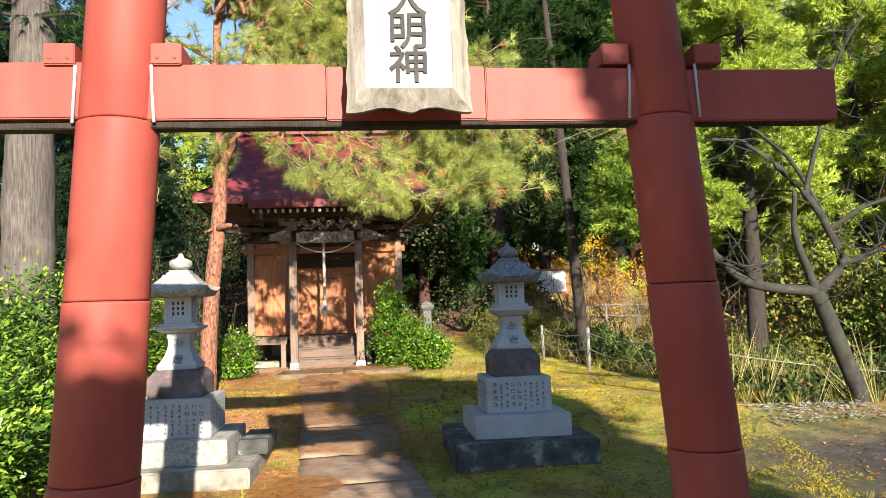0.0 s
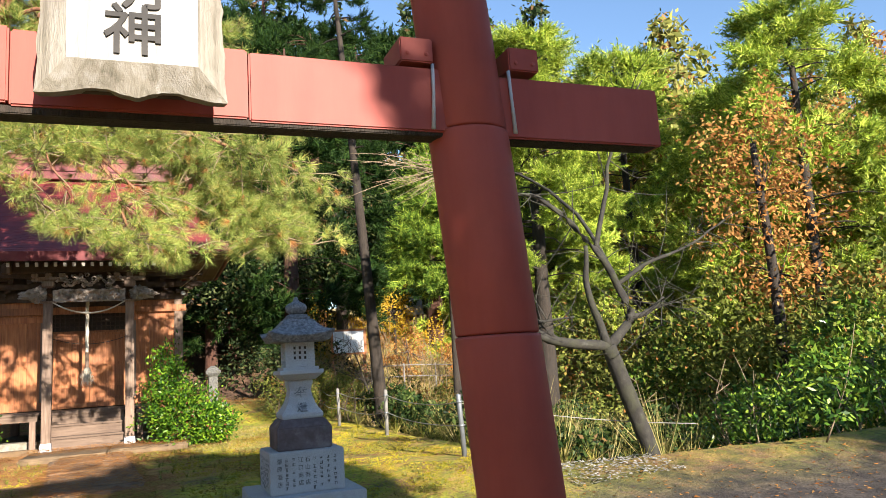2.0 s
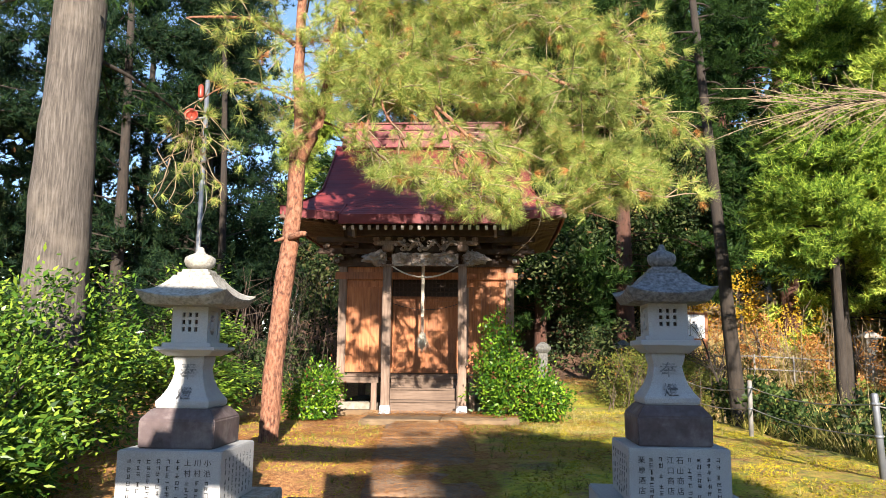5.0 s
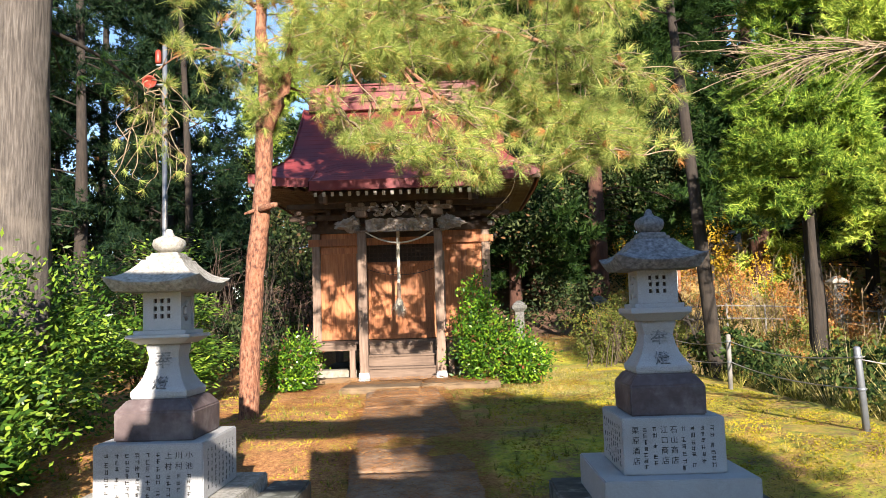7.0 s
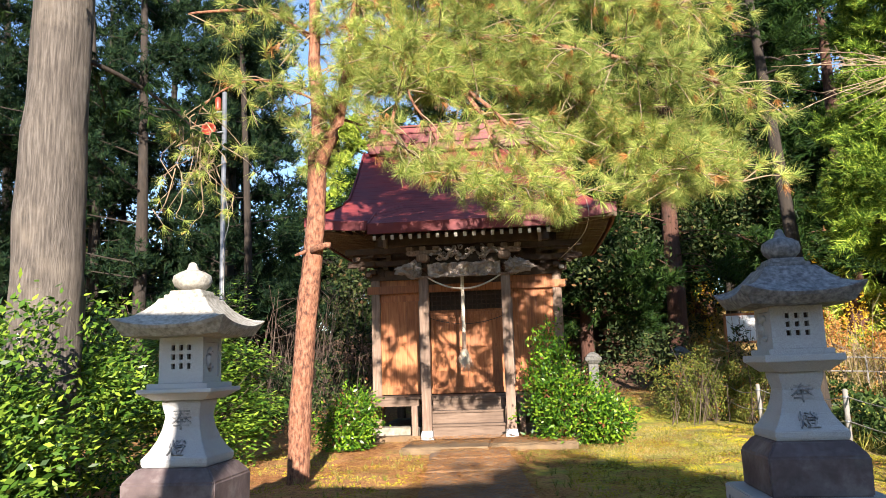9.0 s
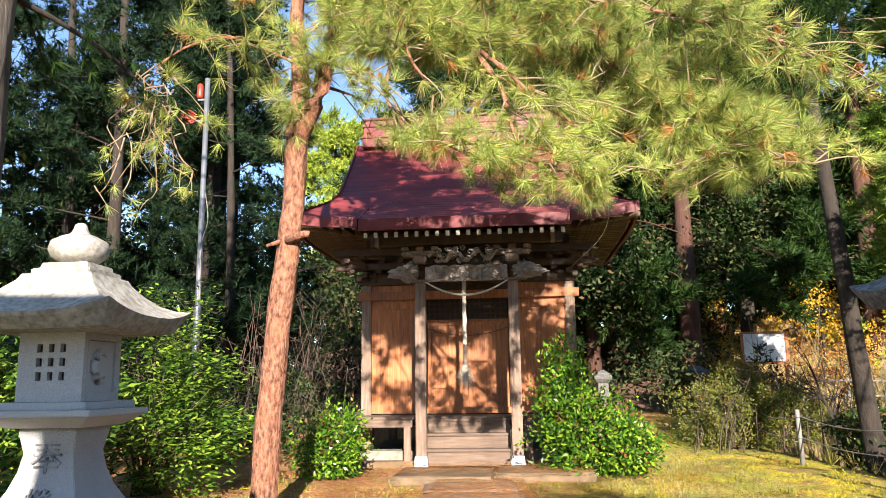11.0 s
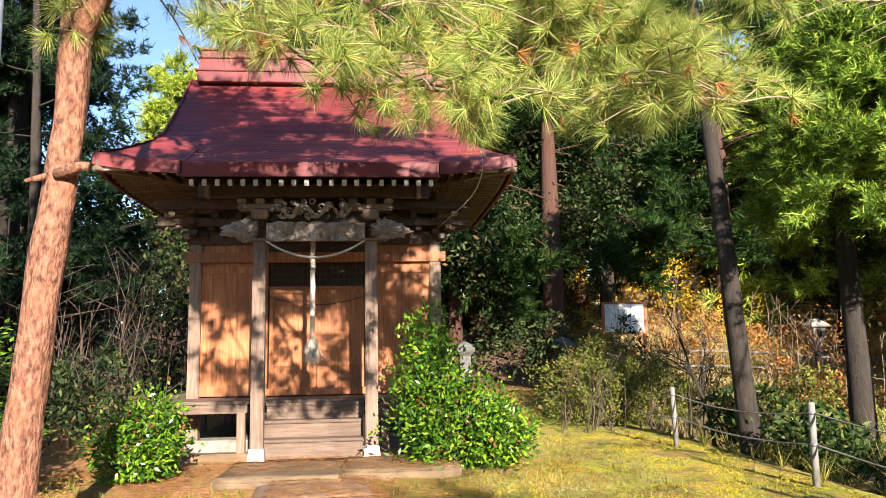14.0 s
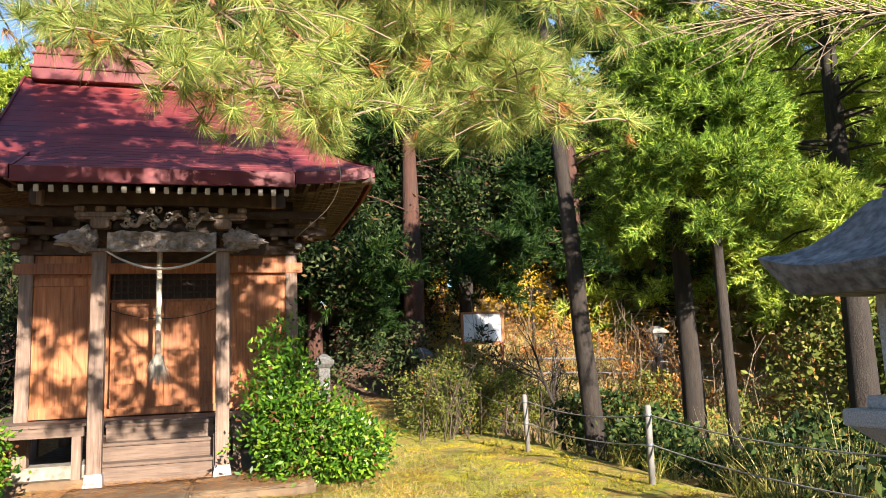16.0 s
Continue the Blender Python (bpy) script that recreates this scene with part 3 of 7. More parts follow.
def plaque_face():
    # a board whose thick scalloped frame slopes outwards
    hw, hh, n = 0.220, 0.64, 40
    inner = [(-0.148, 0.072), (0.148, 0.072), (0.152, hh - 0.08), (-0.152, hh - 0.08)]
    bm = bmesh.new()
    iv = [bm.verts.new((x, -0.045, z)) for x, z in inner]
    bm.faces.new(iv)
    part("board", bm, PLAQUE, plaque)
    outer = [(-hw, 0.0), (hw, 0.0), (hw - 0.015, hh), (-hw + 0.015, hh)]
    for i in range(4):
        a, b = Vector(outer[i]), Vector(outer[(i + 1) % 4])
        c, d = Vector(inner[i]), Vector(inner[(i + 1) % 4])
        bm = bmesh.new()
        front, lip, back = [], [], []
        for k in range(n + 1):
            t = k / n
            o, q = a.lerp(b, t), c.lerp(d, t)
            s = abs(2 * t - 1)
            wave = -0.020 * math.sin(math.pi * min(1.0, s / 0.86)) ** 1.4 if i % 2 == 0 else -0.006 * abs(math.sin(t * math.pi * 5))
            out = (o - q).normalized()
            o = o + out * (wave + 0.003 * noise.noise(Vector((o.x * 40, o.y * 40, i))))
            front.append(bm.verts.new((q.x, -0.047, q.y)))
            lip.append(bm.verts.new((o.x, 0.0, o.y)))
            back.append(bm.verts.new((o.x * 0.97, 0.045, o.y * 0.985 + 0.008)))
        for k in range(n):
            bm.faces.new((front[k], lip[k], lip[k + 1], front[k + 1]))
            bm.faces.new((lip[k], back[k], back[k + 1], lip[k + 1]))
        part("frame_side", bm, PLAQUEG, plaque, "frayed grey wooden edge")
    part("backing", boxed((-0.20, 0.02, 0.02), (0.20, 0.05, 0.61)), WOODD, plaque)
    for ch, z in (("大", 0.385), ("明", 0.267), ("神", 0.145)):
        lettering("character", ch, 0.140, INK, plaque, pose(0, -0.048, z, 90, 0, 0), 0.004, bold=0.0016)
    part("hanger", boxed((-0.02, 0.04, 0.25), (0.02, 0.13, 0.29), 0.002), STEEL, plaque)


plaque_face()

# ---- stone lanterns ----
def stone_lantern(at, d, pale, label):
    """d: half widths and heights of the courses, from the ground up."""
    t = thing("stone_lantern", at, label, "stone lantern", "stone lanterns beside the walk")
    stone, cap = (GRANW, GRANL) if pale else (GRAN, GRAND)
    z = d["z"]
    bw, pw, kw = d["base"], d["plinth"], d["block"]
    part("base_slab", boxed((-bw, -bw, -0.16), (bw, bw, z[0]), 0.014), CONC if pale else BLACKS, t, "moss-stained concrete base" if pale else "blackened base stone")
    if pale:
        part("dark_step", boxed((pw + 0.02, -0.10, z[0] + 0.001), (bw * 1.10, 0.55, z[0] + 0.13), 0.012), BLACKS, t, "black stone step")
    part("plinth", boxed((-pw, -pw, z[0] + 0.001), (pw, pw, z[1]), 0.008), GRANL if pale else GRAN, t)
    part("inscribed_block", boxed((-kw, -kw, z[1] + 0.001), (kw, kw, z[2]), 0.007), GRAN, t)
    # worn columns of small carved characters on the front and on one side
    for face, cols in ((0, 9), (1, 8)):
        for c in range(cols):
            x = (-0.42 + 0.84 * (c + 0.5) / cols) * 2 * kw
            bm = bmesh.new()
            r = random.Random(c * 7 + face + int(pale) * 31)
            zz = z[2] - 0.05
            words = {(False, 0): "栗原酒店", (False, 3): "江口商店", (False, 4): "石山商店", (True, 6): "上村", (True, 7): "川村", (True, 8): "小池"}.get((pale, c), "") if not face else ""
            for ch in words:
                lettering("character", ch, 0.044, INK, t, pose(x, -kw - 0.0005, zz - 0.02, 90, 0, 0), 0.001)
                zz -= (z[2] - z[1] - 0.09) / 4
            while zz > z[1] + 0.05 and len(words) != 4:
                h = r.uniform(0.022, 0.030)
                for _ in range(5):
                    sx, sz = r.uniform(-0.011, 0.011), r.uniform(-h / 2, h / 2)
                    if r.random() < 0.55:
                        box(bm, (x + sx * 0.3 - 0.010, -kw - 0.0012, zz - h / 2 + sz - 0.0014), (x + sx * 0.3 + 0.010, -kw + 0.002, zz - h / 2 + sz + 0.0014))
                    else:
                        box(bm, (x + sx - 0.0014, -kw - 0.0014, zz - h), (x + sx + 0.0014, -kw + 0.002, zz - 0.002))
                zz -= h + r.uniform(0.008, 0.016)
                if r.random() < 0.12:
                    zz -= 0.02
            if not bm.verts:
                bm.free()
                continue
            o = part("carved_column", bm, INK if not face else INKF, t)
            o.matrix_basis = pose(0, 0, 0, 0, 0, 90 * face * (1 if pale else -1))
    q = d["plum"]
    part("plum_stone", frustum(bmesh.new(), [(q, q, z[2] + 0.001), (q * 1.01, q * 1.01, z[2] + (z[3] - z[2]) * 0.72), (q * 0.78, q * 0.78, z[3])], 0.008), PLUM, t)
    s0, s1, s2 = d["shaft"]
    hh = z[4] - z[3]
    prof = [(s0 * 0.96, 0.0), (s0, 0.05), (s0, 0.13), (s0 * 0.86, 0.22), (s1 + (s0 - s1) * 0.36, 0.38), (s1 + (s0 - s1) * 0.12, 0.56), (s1, 0.74), (s2 * 0.95, 0.88), (s2, 0.96), (s2 * 0.97, 1.0)]
    part("shaft", frustum(bmesh.new(), [(a, a, z[3] + 0.001 + hh * b) for a, b in prof], 0.003), GRAN, t)
    for ch, f, s, lean, ya in (("奉", 0.68, 0.115, 5, s1 + 0.004), ("燈", 0.27, 0.095, 33, s1 + (s0 - s1) * 0.66)):
        lettering("carved_character", ch, s, INKC, t, pose(0, -ya - 0.001, z[3] + hh * f, 90 - lean, 0, 0), 0.006)
    m = d["slab"]
    part("middle_slab", frustum(bmesh.new(), [(m * 0.68, m * 0.68, z[4] + 0.001), (m * 0.95, m * 0.95, z[4] + (z[5] - z[4]) * 0.42), (m, m, z[4] + (z[5] - z[4]) * 0.46), (m, m, z[5] - 0.03), (m * 0.99, m * 0.99, z[5] - 0.026)], 0.003), stone, t)
    part("slab_step", boxed((-m * 0.82, -m * 0.82, z[5] - 0.026), (m * 0.82, m * 0.82, z[5]), 0.003), stone, t)
    w, h = d["fire"], z[6] - z[5]
    # a solid dark core, coloured like the shade in a hollow box
    part("fire_box", boxed((-w + 0.02, -w + 0.02, z[5] + 0.001), (w - 0.02, w - 0.02, z[6]), 0.003), VOID, t, "dark solid core standing for the shade inside the fire box")
    for a in range(4):
        bm = bmesh.new()
        wi = w - 0.0225      # the side faces sit between the front and back ones
        us = [-w, -0.44 * w, -0.27 * w, -0.085 * w, 0.085 * w, 0.27 * w, 0.44 * w, w] if a % 2 == 0 else [-wi, -0.72 * w, 0.72 * w, wi]
        zs = [0.0, 0.30, 0.42, 0.50, 0.62, 0.70, 0.82, 1.0] if a % 2 == 0 else [0.0, 0.12, 0.88, 1.0]
        grid = [[bm.verts.new((u, -w, z[5] + 0.001 + h * v)) for u in us] for v in zs]
        for j in range(len(zs) - 1):
            for i in range(len(us) - 1):
                if not (i % 2 == 1 and j % 2 == 1):
                    bm.faces.new((grid[j][i], grid[j][i + 1], grid[j + 1][i + 1], grid[j + 1][i]))
        deep = bmesh.ops.extrude_face_region(bm, geom=list(bm.faces), use_keep_orig=True)
        bmesh.ops.translate(bm, vec=(0, 0.021, 0), verts=[g for g in deep["geom"] if isinstance(g, bmesh.types.BMVert)])
        bmesh.ops.recalc_face_normals(bm, faces=list(bm.faces))
        if a % 2:
            sp = part("side_panel", boxed((-0.715 * w, -w + 0.009, z[5] + h * 0.125), (0.715 * w, -w + 0.019, z[5] + h * 0.875), 0.0), stone, t)
            sp.matrix_basis = pose(0, 0, 0, 0, 0, 90 * a)
        o = part("fire_box_face", bm, stone, t)
        o.matrix_basis = pose(0, 0, 0, 0, 0, 90 * a)
        if a % 2:
            mo = part("moon_ring", tubes([[((0.36 * w * math.cos(k), 0, 0.44 * w * math.sin(k)), 0.004 + 0.016 * math.sin((k - 0.7) / 4.9 * math.pi)) for k in np.linspace(0.75, 5.55, 22)]], 8), stone, t, "raised crescent")
            mo.matrix_basis = pose(0, 0, 0, 0, 0, 90 * a) @ pose(0, -w + 0.009, z[5] + h * 0.5)
    # roof stone: thick canted eaves that sweep up to the corners
    e = d["roof"]
    bm = bmesh.new()
    n = 12
    rows = []
    for u, zz, up in ((0.5, -0.004, 0), (0.84, 0.0, 0.2), (0.97, 0.036, 0.9), (1.0, 0.052, 1.0), (0.86, 0.072, 0.55), (0.72, 0.100, 0.22), (0.58, 0.138, 0.05), (0.46, 0.178, 0), (0.42, z[7] - z[6], 0)):
        ring = []
        for s in range(4):
            for i in range(n):
                p = -1 + 2 * i / n
                x, y = [(p, -1), (1, p), (-p, 1), (-1, -p)][s]
                k = abs(x * y)
                ring.append(bm.verts.new((x * u * e, y * u * e, z[6] + 0.001 + zz + up * 0.042 * k ** 2.5)))
        rows.append(ring)
    for p, r in zip(rows, rows[1:]):
        for i in range(4 * n):
            bm.faces.new((p[i], p[(i + 1) % (4 * n)], r[(i + 1) % (4 * n)], r[i]))
    bm.faces.new(rows[0][::-1])
    bm.faces.new(rows[-1])
    part("roof", bm, cap, t, "lichen-spotted roof stone")
    c = 0.36 * e
    part("cap", frustum(bmesh.new(), [(c, c, z[7] - 0.004), (c, c, z[7] + 0.022), (c * 0.82, c * 0.82, z[7] + 0.024), (c * 0.78, c * 0.78, z[7] + 0.045)], 0.003), cap, t)
    hb = z[8] - z[7] - 0.045
    pr = [(0.45, 0), (0.62, 0.03), (0.90, 0.18), (1.0, 0.36), (0.93, 0.54), (0.62, 0.66), (0.33, 0.73), (0.24, 0.85), (0.20, 0.95), (0.10, 1.0)]
    part("finial", lathe(bmesh.new(), [(a * d["ball"], z[7] + 0.045 + hb * b) for a, b in pr], 24), cap, t, soft=True)
    return t


stone_lantern((2.325, 7.19, 0), dict(base=0.63, plinth=0.436, block=0.296, plum=0.221, shaft=(0.167, 0.086, 0.103), slab=0.181, fire=0.121, roof=0.275, ball=0.092,
              z=(0.155, 0.355, 0.678, 0.92, 1.232, 1.34, 1.545, 1.735, 1.932)), False, "grey granite lantern with dark lichened roof on a black base")
stone_lantern((-0.712, 7.16, 0), dict(base=0.70, plinth=0.485, block=0.322, plum=0.238, shaft=(0.172, 0.090, 0.104), slab=0.196, fire=0.117, roof=0.297, ball=0.103,
              z=(0.08, 0.285, 0.62, 0.86, 1.185, 1.270, 1.505, 1.705, 1.905)), True, "pale sunlit granite lantern with lichened roof on a concrete base")

# ---- shrine ----
SX = -0.07
shrine = thing("shrine_hall", (SX, 19.5, 0), "small weathered wooden shrine hall with a red sheet-metal roof", "shrine")
YF, YB, HW = -1.36, 1.36, 1.78          # front and back wall, half width, about the hall's middle


def sbox(name, lo, hi, mat, bevel=0.006, parent=None, label=""):
    return part(name, boxed(lo, hi, bevel), mat, parent or shrine, label)


# stone footing, floor and walls
sbox("footing", (-HW - 0.1, YF - 0.1, -0.05), (HW + 0.1, YB + 0.1, 0.20), CONC, 0.02, label="mossy concrete footing")
sbox("floor_deck", (-HW, YF, 0.62), (HW, YB, 0.82), WOODD)
for sx in (-1, 1):
    for y in (YF, YB):
        part("column", boxed((sx * HW - 0.085, y - 0.085, 0.18), (sx * HW + 0.085, y + 0.085, 3.05), 0.012), WOODG, shrine, "grey weathered corner column")
    part("column", boxed((sx * 0.78 - 0.06, YF - 0.06, 0.80), (sx * 0.78 + 0.06, YF + 0.06, 3.05), 0.008), WOOD, shrine)
for sx, x0, x1 in ((-1, -HW + 0.085, -0.84), (1, 0.84, HW - 0.085)):
    n = 5
    for k in range(n):
        a, b = x0 + (x1 - x0) * k / n, x0 + (x1 - x0) * (k + 1) / n
        sbox("wall_board", (a + 0.0015, YF - 0.02, 0.98), (b - 0.0015, YF + 0.02, 2.62), WOOD, 0.003)
    sbox("sill_rail", (x0, YF - 0.05, 0.82), (x1, YF + 0.04, 0.98), WOOD, 0.005)
    sbox("head_rail", (x0, YF - 0.045, 2.62), (x1, YF + 0.04, 2.74), WOOD, 0.005)
    sbox("upper_board", (x0, YF - 0.02, 2.742), (x1, YF + 0.02, 3.05), WOOD, 0.003)
    sbox("batten", (x1 - 0.10 if sx < 0 else x0, YF - 0.035, 0.98), (x1 - 0.03 if sx < 0 else x0 + 0.07, YF + 0.02, 2.62), WOODG, 0.004)
sbox("tie_rail", (-HW - 0.16, YF - 0.105, 2.78), (HW + 0.16, YF - 0.03, 2.93), WOOD, 0.006)
for sx in (-1, 1):
    for k in range(7):
        a, b = YF + 0.085 + (YB - YF - 0.17) * k / 7, YF + 0.085 + (YB - YF - 0.17) * (k + 1) / 7
        sbox("wall_board", (sx * HW - 0.02, a + 0.0015, 0.82), (sx * HW + 0.02, b - 0.0015, 3.05), WOODG, 0.003)
sbox("back_wall", (-HW, YB - 0.02, 0.82), (HW, YB + 0.02, 3.05), WOODG, 0.003)
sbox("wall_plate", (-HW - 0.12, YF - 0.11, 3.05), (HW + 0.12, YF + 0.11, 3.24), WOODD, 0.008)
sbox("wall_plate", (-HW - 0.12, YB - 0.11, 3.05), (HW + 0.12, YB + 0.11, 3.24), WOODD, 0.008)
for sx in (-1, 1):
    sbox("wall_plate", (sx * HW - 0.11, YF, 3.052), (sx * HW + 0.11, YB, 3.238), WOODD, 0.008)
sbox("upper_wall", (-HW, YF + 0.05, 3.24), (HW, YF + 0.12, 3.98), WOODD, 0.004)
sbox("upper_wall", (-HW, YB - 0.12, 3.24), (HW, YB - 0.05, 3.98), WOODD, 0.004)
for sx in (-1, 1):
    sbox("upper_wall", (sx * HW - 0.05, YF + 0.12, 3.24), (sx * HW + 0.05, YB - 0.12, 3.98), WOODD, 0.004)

# door: two leaves of three panels, a lattice above
for sx in (-1, 1):
    leaf = new("door_leaf", None)
    leaf.parent = shrine
    leaf["label"] = "closed panelled cedar door leaf"
    x0, x1 = (-0.70, -0.004) if sx < 0 else (0.004, 0.70)
    for a, b in ((x0, x0 + 0.06), (x1 - 0.06, x1)):
        sbox("stile", (a, YF - 0.035, 0.92), (b, YF + 0.01, 2.38), WOOD, 0.004, leaf)
    for z0, z1 in ((0.92, 1.02), (1.24, 1.30), (1.69, 1.75), (2.19, 2.25), (2.32, 2.38)):
        sbox("rail", (x0 + 0.06, YF - 0.032, z0), (x1 - 0.06, YF + 0.008, z1), WOOD, 0.004, leaf)
    for z0, z1 in ((1.02, 1.24), (1.30, 1.69), (1.75, 2.19), (2.25, 2.32)):
        for k in range(2):
            a = x0 + 0.06 + (x1 - x0 - 0.12) * k / 2
            sbox("panel", (a + 0.001, YF - 0.012, z0), (a + (x1 - x0 - 0.12) / 2 - 0.001, YF + 0.004, z1), WOOD, 0.002, leaf)
    lat = new("lattice", None)
    lat.parent = shrine
    for k in range(8):
        x = x0 + 0.03 + (x1 - x0 - 0.06) * k / 7
        sbox("lattice_bar", (x - 0.011, YF - 0.03, 2.42), (x + 0.011, YF - 0.008, 2.90), WOODD, 0.002, lat)
    for k in range(6):
        z = 2.43 + 0.46 * k / 5
        sbox("lattice_bar", (x0, YF - 0.022, z - 0.011), (x1, YF - 0.0, z + 0.011), WOODD, 0.002, lat)
sbox("lattice_backing", (-0.72, YF + 0.02, 2.40), (0.72, YF + 0.04, 2.93), VOID, 0.002)
sbox("door_head", (-0.78, YF - 0.05, 2.38), (0.78, YF + 0.03, 2.42), WOOD, 0.003)
sbox("door_head", (-0.78, YF - 0.05, 2.91), (0.78, YF + 0.03, 3.05), WOODD, 0.003)
sbox("door_sill", (-0.80, YF - 0.10, 0.82), (0.80, YF + 0.03, 0.92), WOOD, 0.006)

# veranda and steps
VZ = 0.80
for x0, x1 in ((-2.36, -0.86), (0.90, 2.30)):
    n = 7
    for k in range(n):
        a, b = x0 + (x1 - x0) * k / n, x0 + (x1 - x0) * (k + 1) / n
        sbox("veranda_board", (a + 0.002, YF - 0.80, VZ - 0.045), (b - 0.002, YF - 0.06, VZ), WOODH, 0.004)
    sbox("veranda_beam", (x0 + 0.02, YF - 0.78, VZ - 0.17), (x1 - 0.02, YF - 0.68, VZ - 0.047), WOODH, 0.005)
    for x in (x0 + 0.1, x1 - 0.1):
        sbox("veranda_post", (x - 0.055, YF - 0.785, 0.0), (x + 0.055, YF - 0.675, VZ - 0.17), WOODG, 0.006)
    sbox("veranda_footing", (x0, YF - 0.82, -0.04), (x1, YF - 0.6, 0.10), SLAB, 0.01)
for sx in (-1, 1):
    sbox("side_veranda", (sx * 2.33 if sx < 0 else HW + 0.09, YF - 0.06, VZ - 0.045), (-HW - 0.09 if sx < 0 else 2.30, YB, VZ), WOODH, 0.005)
    for y in (-0.5, 0.4, 1.2):
        sbox("veranda_post", (sx * 2.2 - 0.05, y - 0.05, 0), (sx * 2.2 + 0.05, y + 0.05, VZ - 0.045), WOODG, 0.006)
for k, (z0, z1, y0, y1) in enumerate(((0.08, 0.33, -2.72, -2.40), (0.33, 0.55, -2.48, -2.18), (0.55, 0.765, -2.26, -1.96))):
    sbox("riser", (-0.60, y0 + 0.03, z0), (0.70, y0 + 0.07, z1 - 0.042), WOODH, 0.003)
    sbox("tread", (-0.61, y0, z1 - 0.04), (0.71, y1, z1), WOODH, 0.008, label="worn grey step board" if k == 0 else "")
for k in range(3):
    sbox("veranda_board", (-0.86 + 0.586 * k + 0.002, YF - 0.80, VZ - 0.045), (-0.86 + 0.586 * (k + 1) - 0.002, YF - 0.10, VZ), WOODH, 0.004)
sbox("stringer", (-0.68, -2.70, 0.05), (-0.615, -1.96, 0.62), WOODG, 0.005)
sbox("stringer", (0.715, -2.70, 0.05), (0.78, -1.96, 0.62), WOODG, 0.005)

# porch posts with zinc shoes, carved tie and bracket work
PX = ((-0.645, -1), (0.822, 1))
for x, s in PX:
    post = part("porch_post", boxed((x - 0.082, -2.82, 0.10), (x + 0.082, -2.66, 2.92), 0.014), WOODG, shrine, "grey weathered porch post")
    part("post_shoe", frustum(bmesh.new(), [(0.112, 0.112, 0.08), (0.108, 0.108, 0.10), (0.092, 0.092, 0.235)], 0.004), SHOE, shrine, "grey zinc post shoe").matrix_basis = pose(x, -2.74, 0)


def carved(name, lo, hi, amp, freq, mat, seed):
    """A carved board: a fine grid whose front swells into scrolls and waves."""
    bm = bmesh.new()
    nx, nz = max(8, int((hi[0] - lo[0]) / 0.018)), max(6, int((hi[2] - lo[2]) / 0.018))
    grid = []
    for j in range(nz + 1):
        row = []
        for i in range(nx + 1):
            x, z = lo[0] + (hi[0] - lo[0]) * i / nx, lo[2] + (hi[2] - lo[2]) * j / nz
            q = Vector((x * freq, z * freq * 1.3, seed))
            d = noise.noise(q) + 0.5 * noise.noise(q * 2.3) + 0.45 * math.sin(6.0 * noise.noise(q * 0.7) + x * freq * 2)
            ed = min(1.0, 6 * min(i / nx, 1 - i / nx, j / nz, 1 - j / nz) + 0.1)
            edge = 0.028 * noise.noise(Vector((x * 9, z * 9, seed + 4))) if j in (0, nz) else 0
            row.append(bm.verts.new((x, lo[1] - amp * d * ed, z + edge)))
        grid.append(row)
    for j in range(nz):
        for i in range(nx):
            bm.faces.new((grid[j][i], grid[j][i + 1], grid[j + 1][i + 1], grid[j + 1][i]))
    box(bm, (lo[0] + 0.01, lo[1] + amp * 0.4, lo[2] + 0.01), (hi[0] - 0.01, hi[1], hi[2] - 0.01))
    return part(name, bm, mat, shrine)


carved("carved_tie_beam", (-0.56, -2.80, 2.91), (0.74, -2.66, 3.16), 0.055, 11, CARVE, 1.0)["label"] = "weathered carved tie beam"
for x, s in PX:
    head = bmesh.new()
    bmesh.ops.create_icosphere(head, subdivisions=5, radius=1)
    for v in head.verts:
        q = v.co * 2.2 + Vector((x, 0, 0))
        d = 1 + 0.34 * noise.noise(q) + 0.26 * noise.noise(q * 2.6) + 0.20 * abs(noise.noise(q * 5.5)) - 0.10 * abs(noise.noise(q * 11))
        tail = max(0, s * v.co.x)
        v.co = Vector((v.co.x * d * (0.15 + 0.17 * tail), v.co.y * d * 0.12, v.co.z * d * (0.15 - 0.05 * tail)))
    o = part("carved_beast_nosing", head, CARVE, shrine, "carved grey beast-head beam end", soft=True)
    o.matrix_basis = pose(x + s * 0.17, -2.74, 3.06)
    sbox("post_cap", (x - 0.13, -2.87, 2.90), (x + 0.13, -2.61, 2.935), WOODG, 0.008)
    sbox("bearing_block", (x - 0.11, -2.85, 3.20), (x + 0.11, -2.63, 3.32), WOODG, 0.02)
    sbox("bracket_arm", (x - 0.30, -2.80, 3.32), (x + 0.30, -2.68, 3.41), WOODG, 0.025)
    for dx in (-0.24, 0, 0.24):
        sbox("bearing_block", (x + dx - 0.06, -2.81, 3.41), (x + dx + 0.06, -2.67, 3.48), WOODG, 0.012)
    sbox("porch_rafter_beam", (x - 0.05, -2.66, 3.10), (x + 0.05, YF - 0.05, 3.24), WOODD, 0.01)


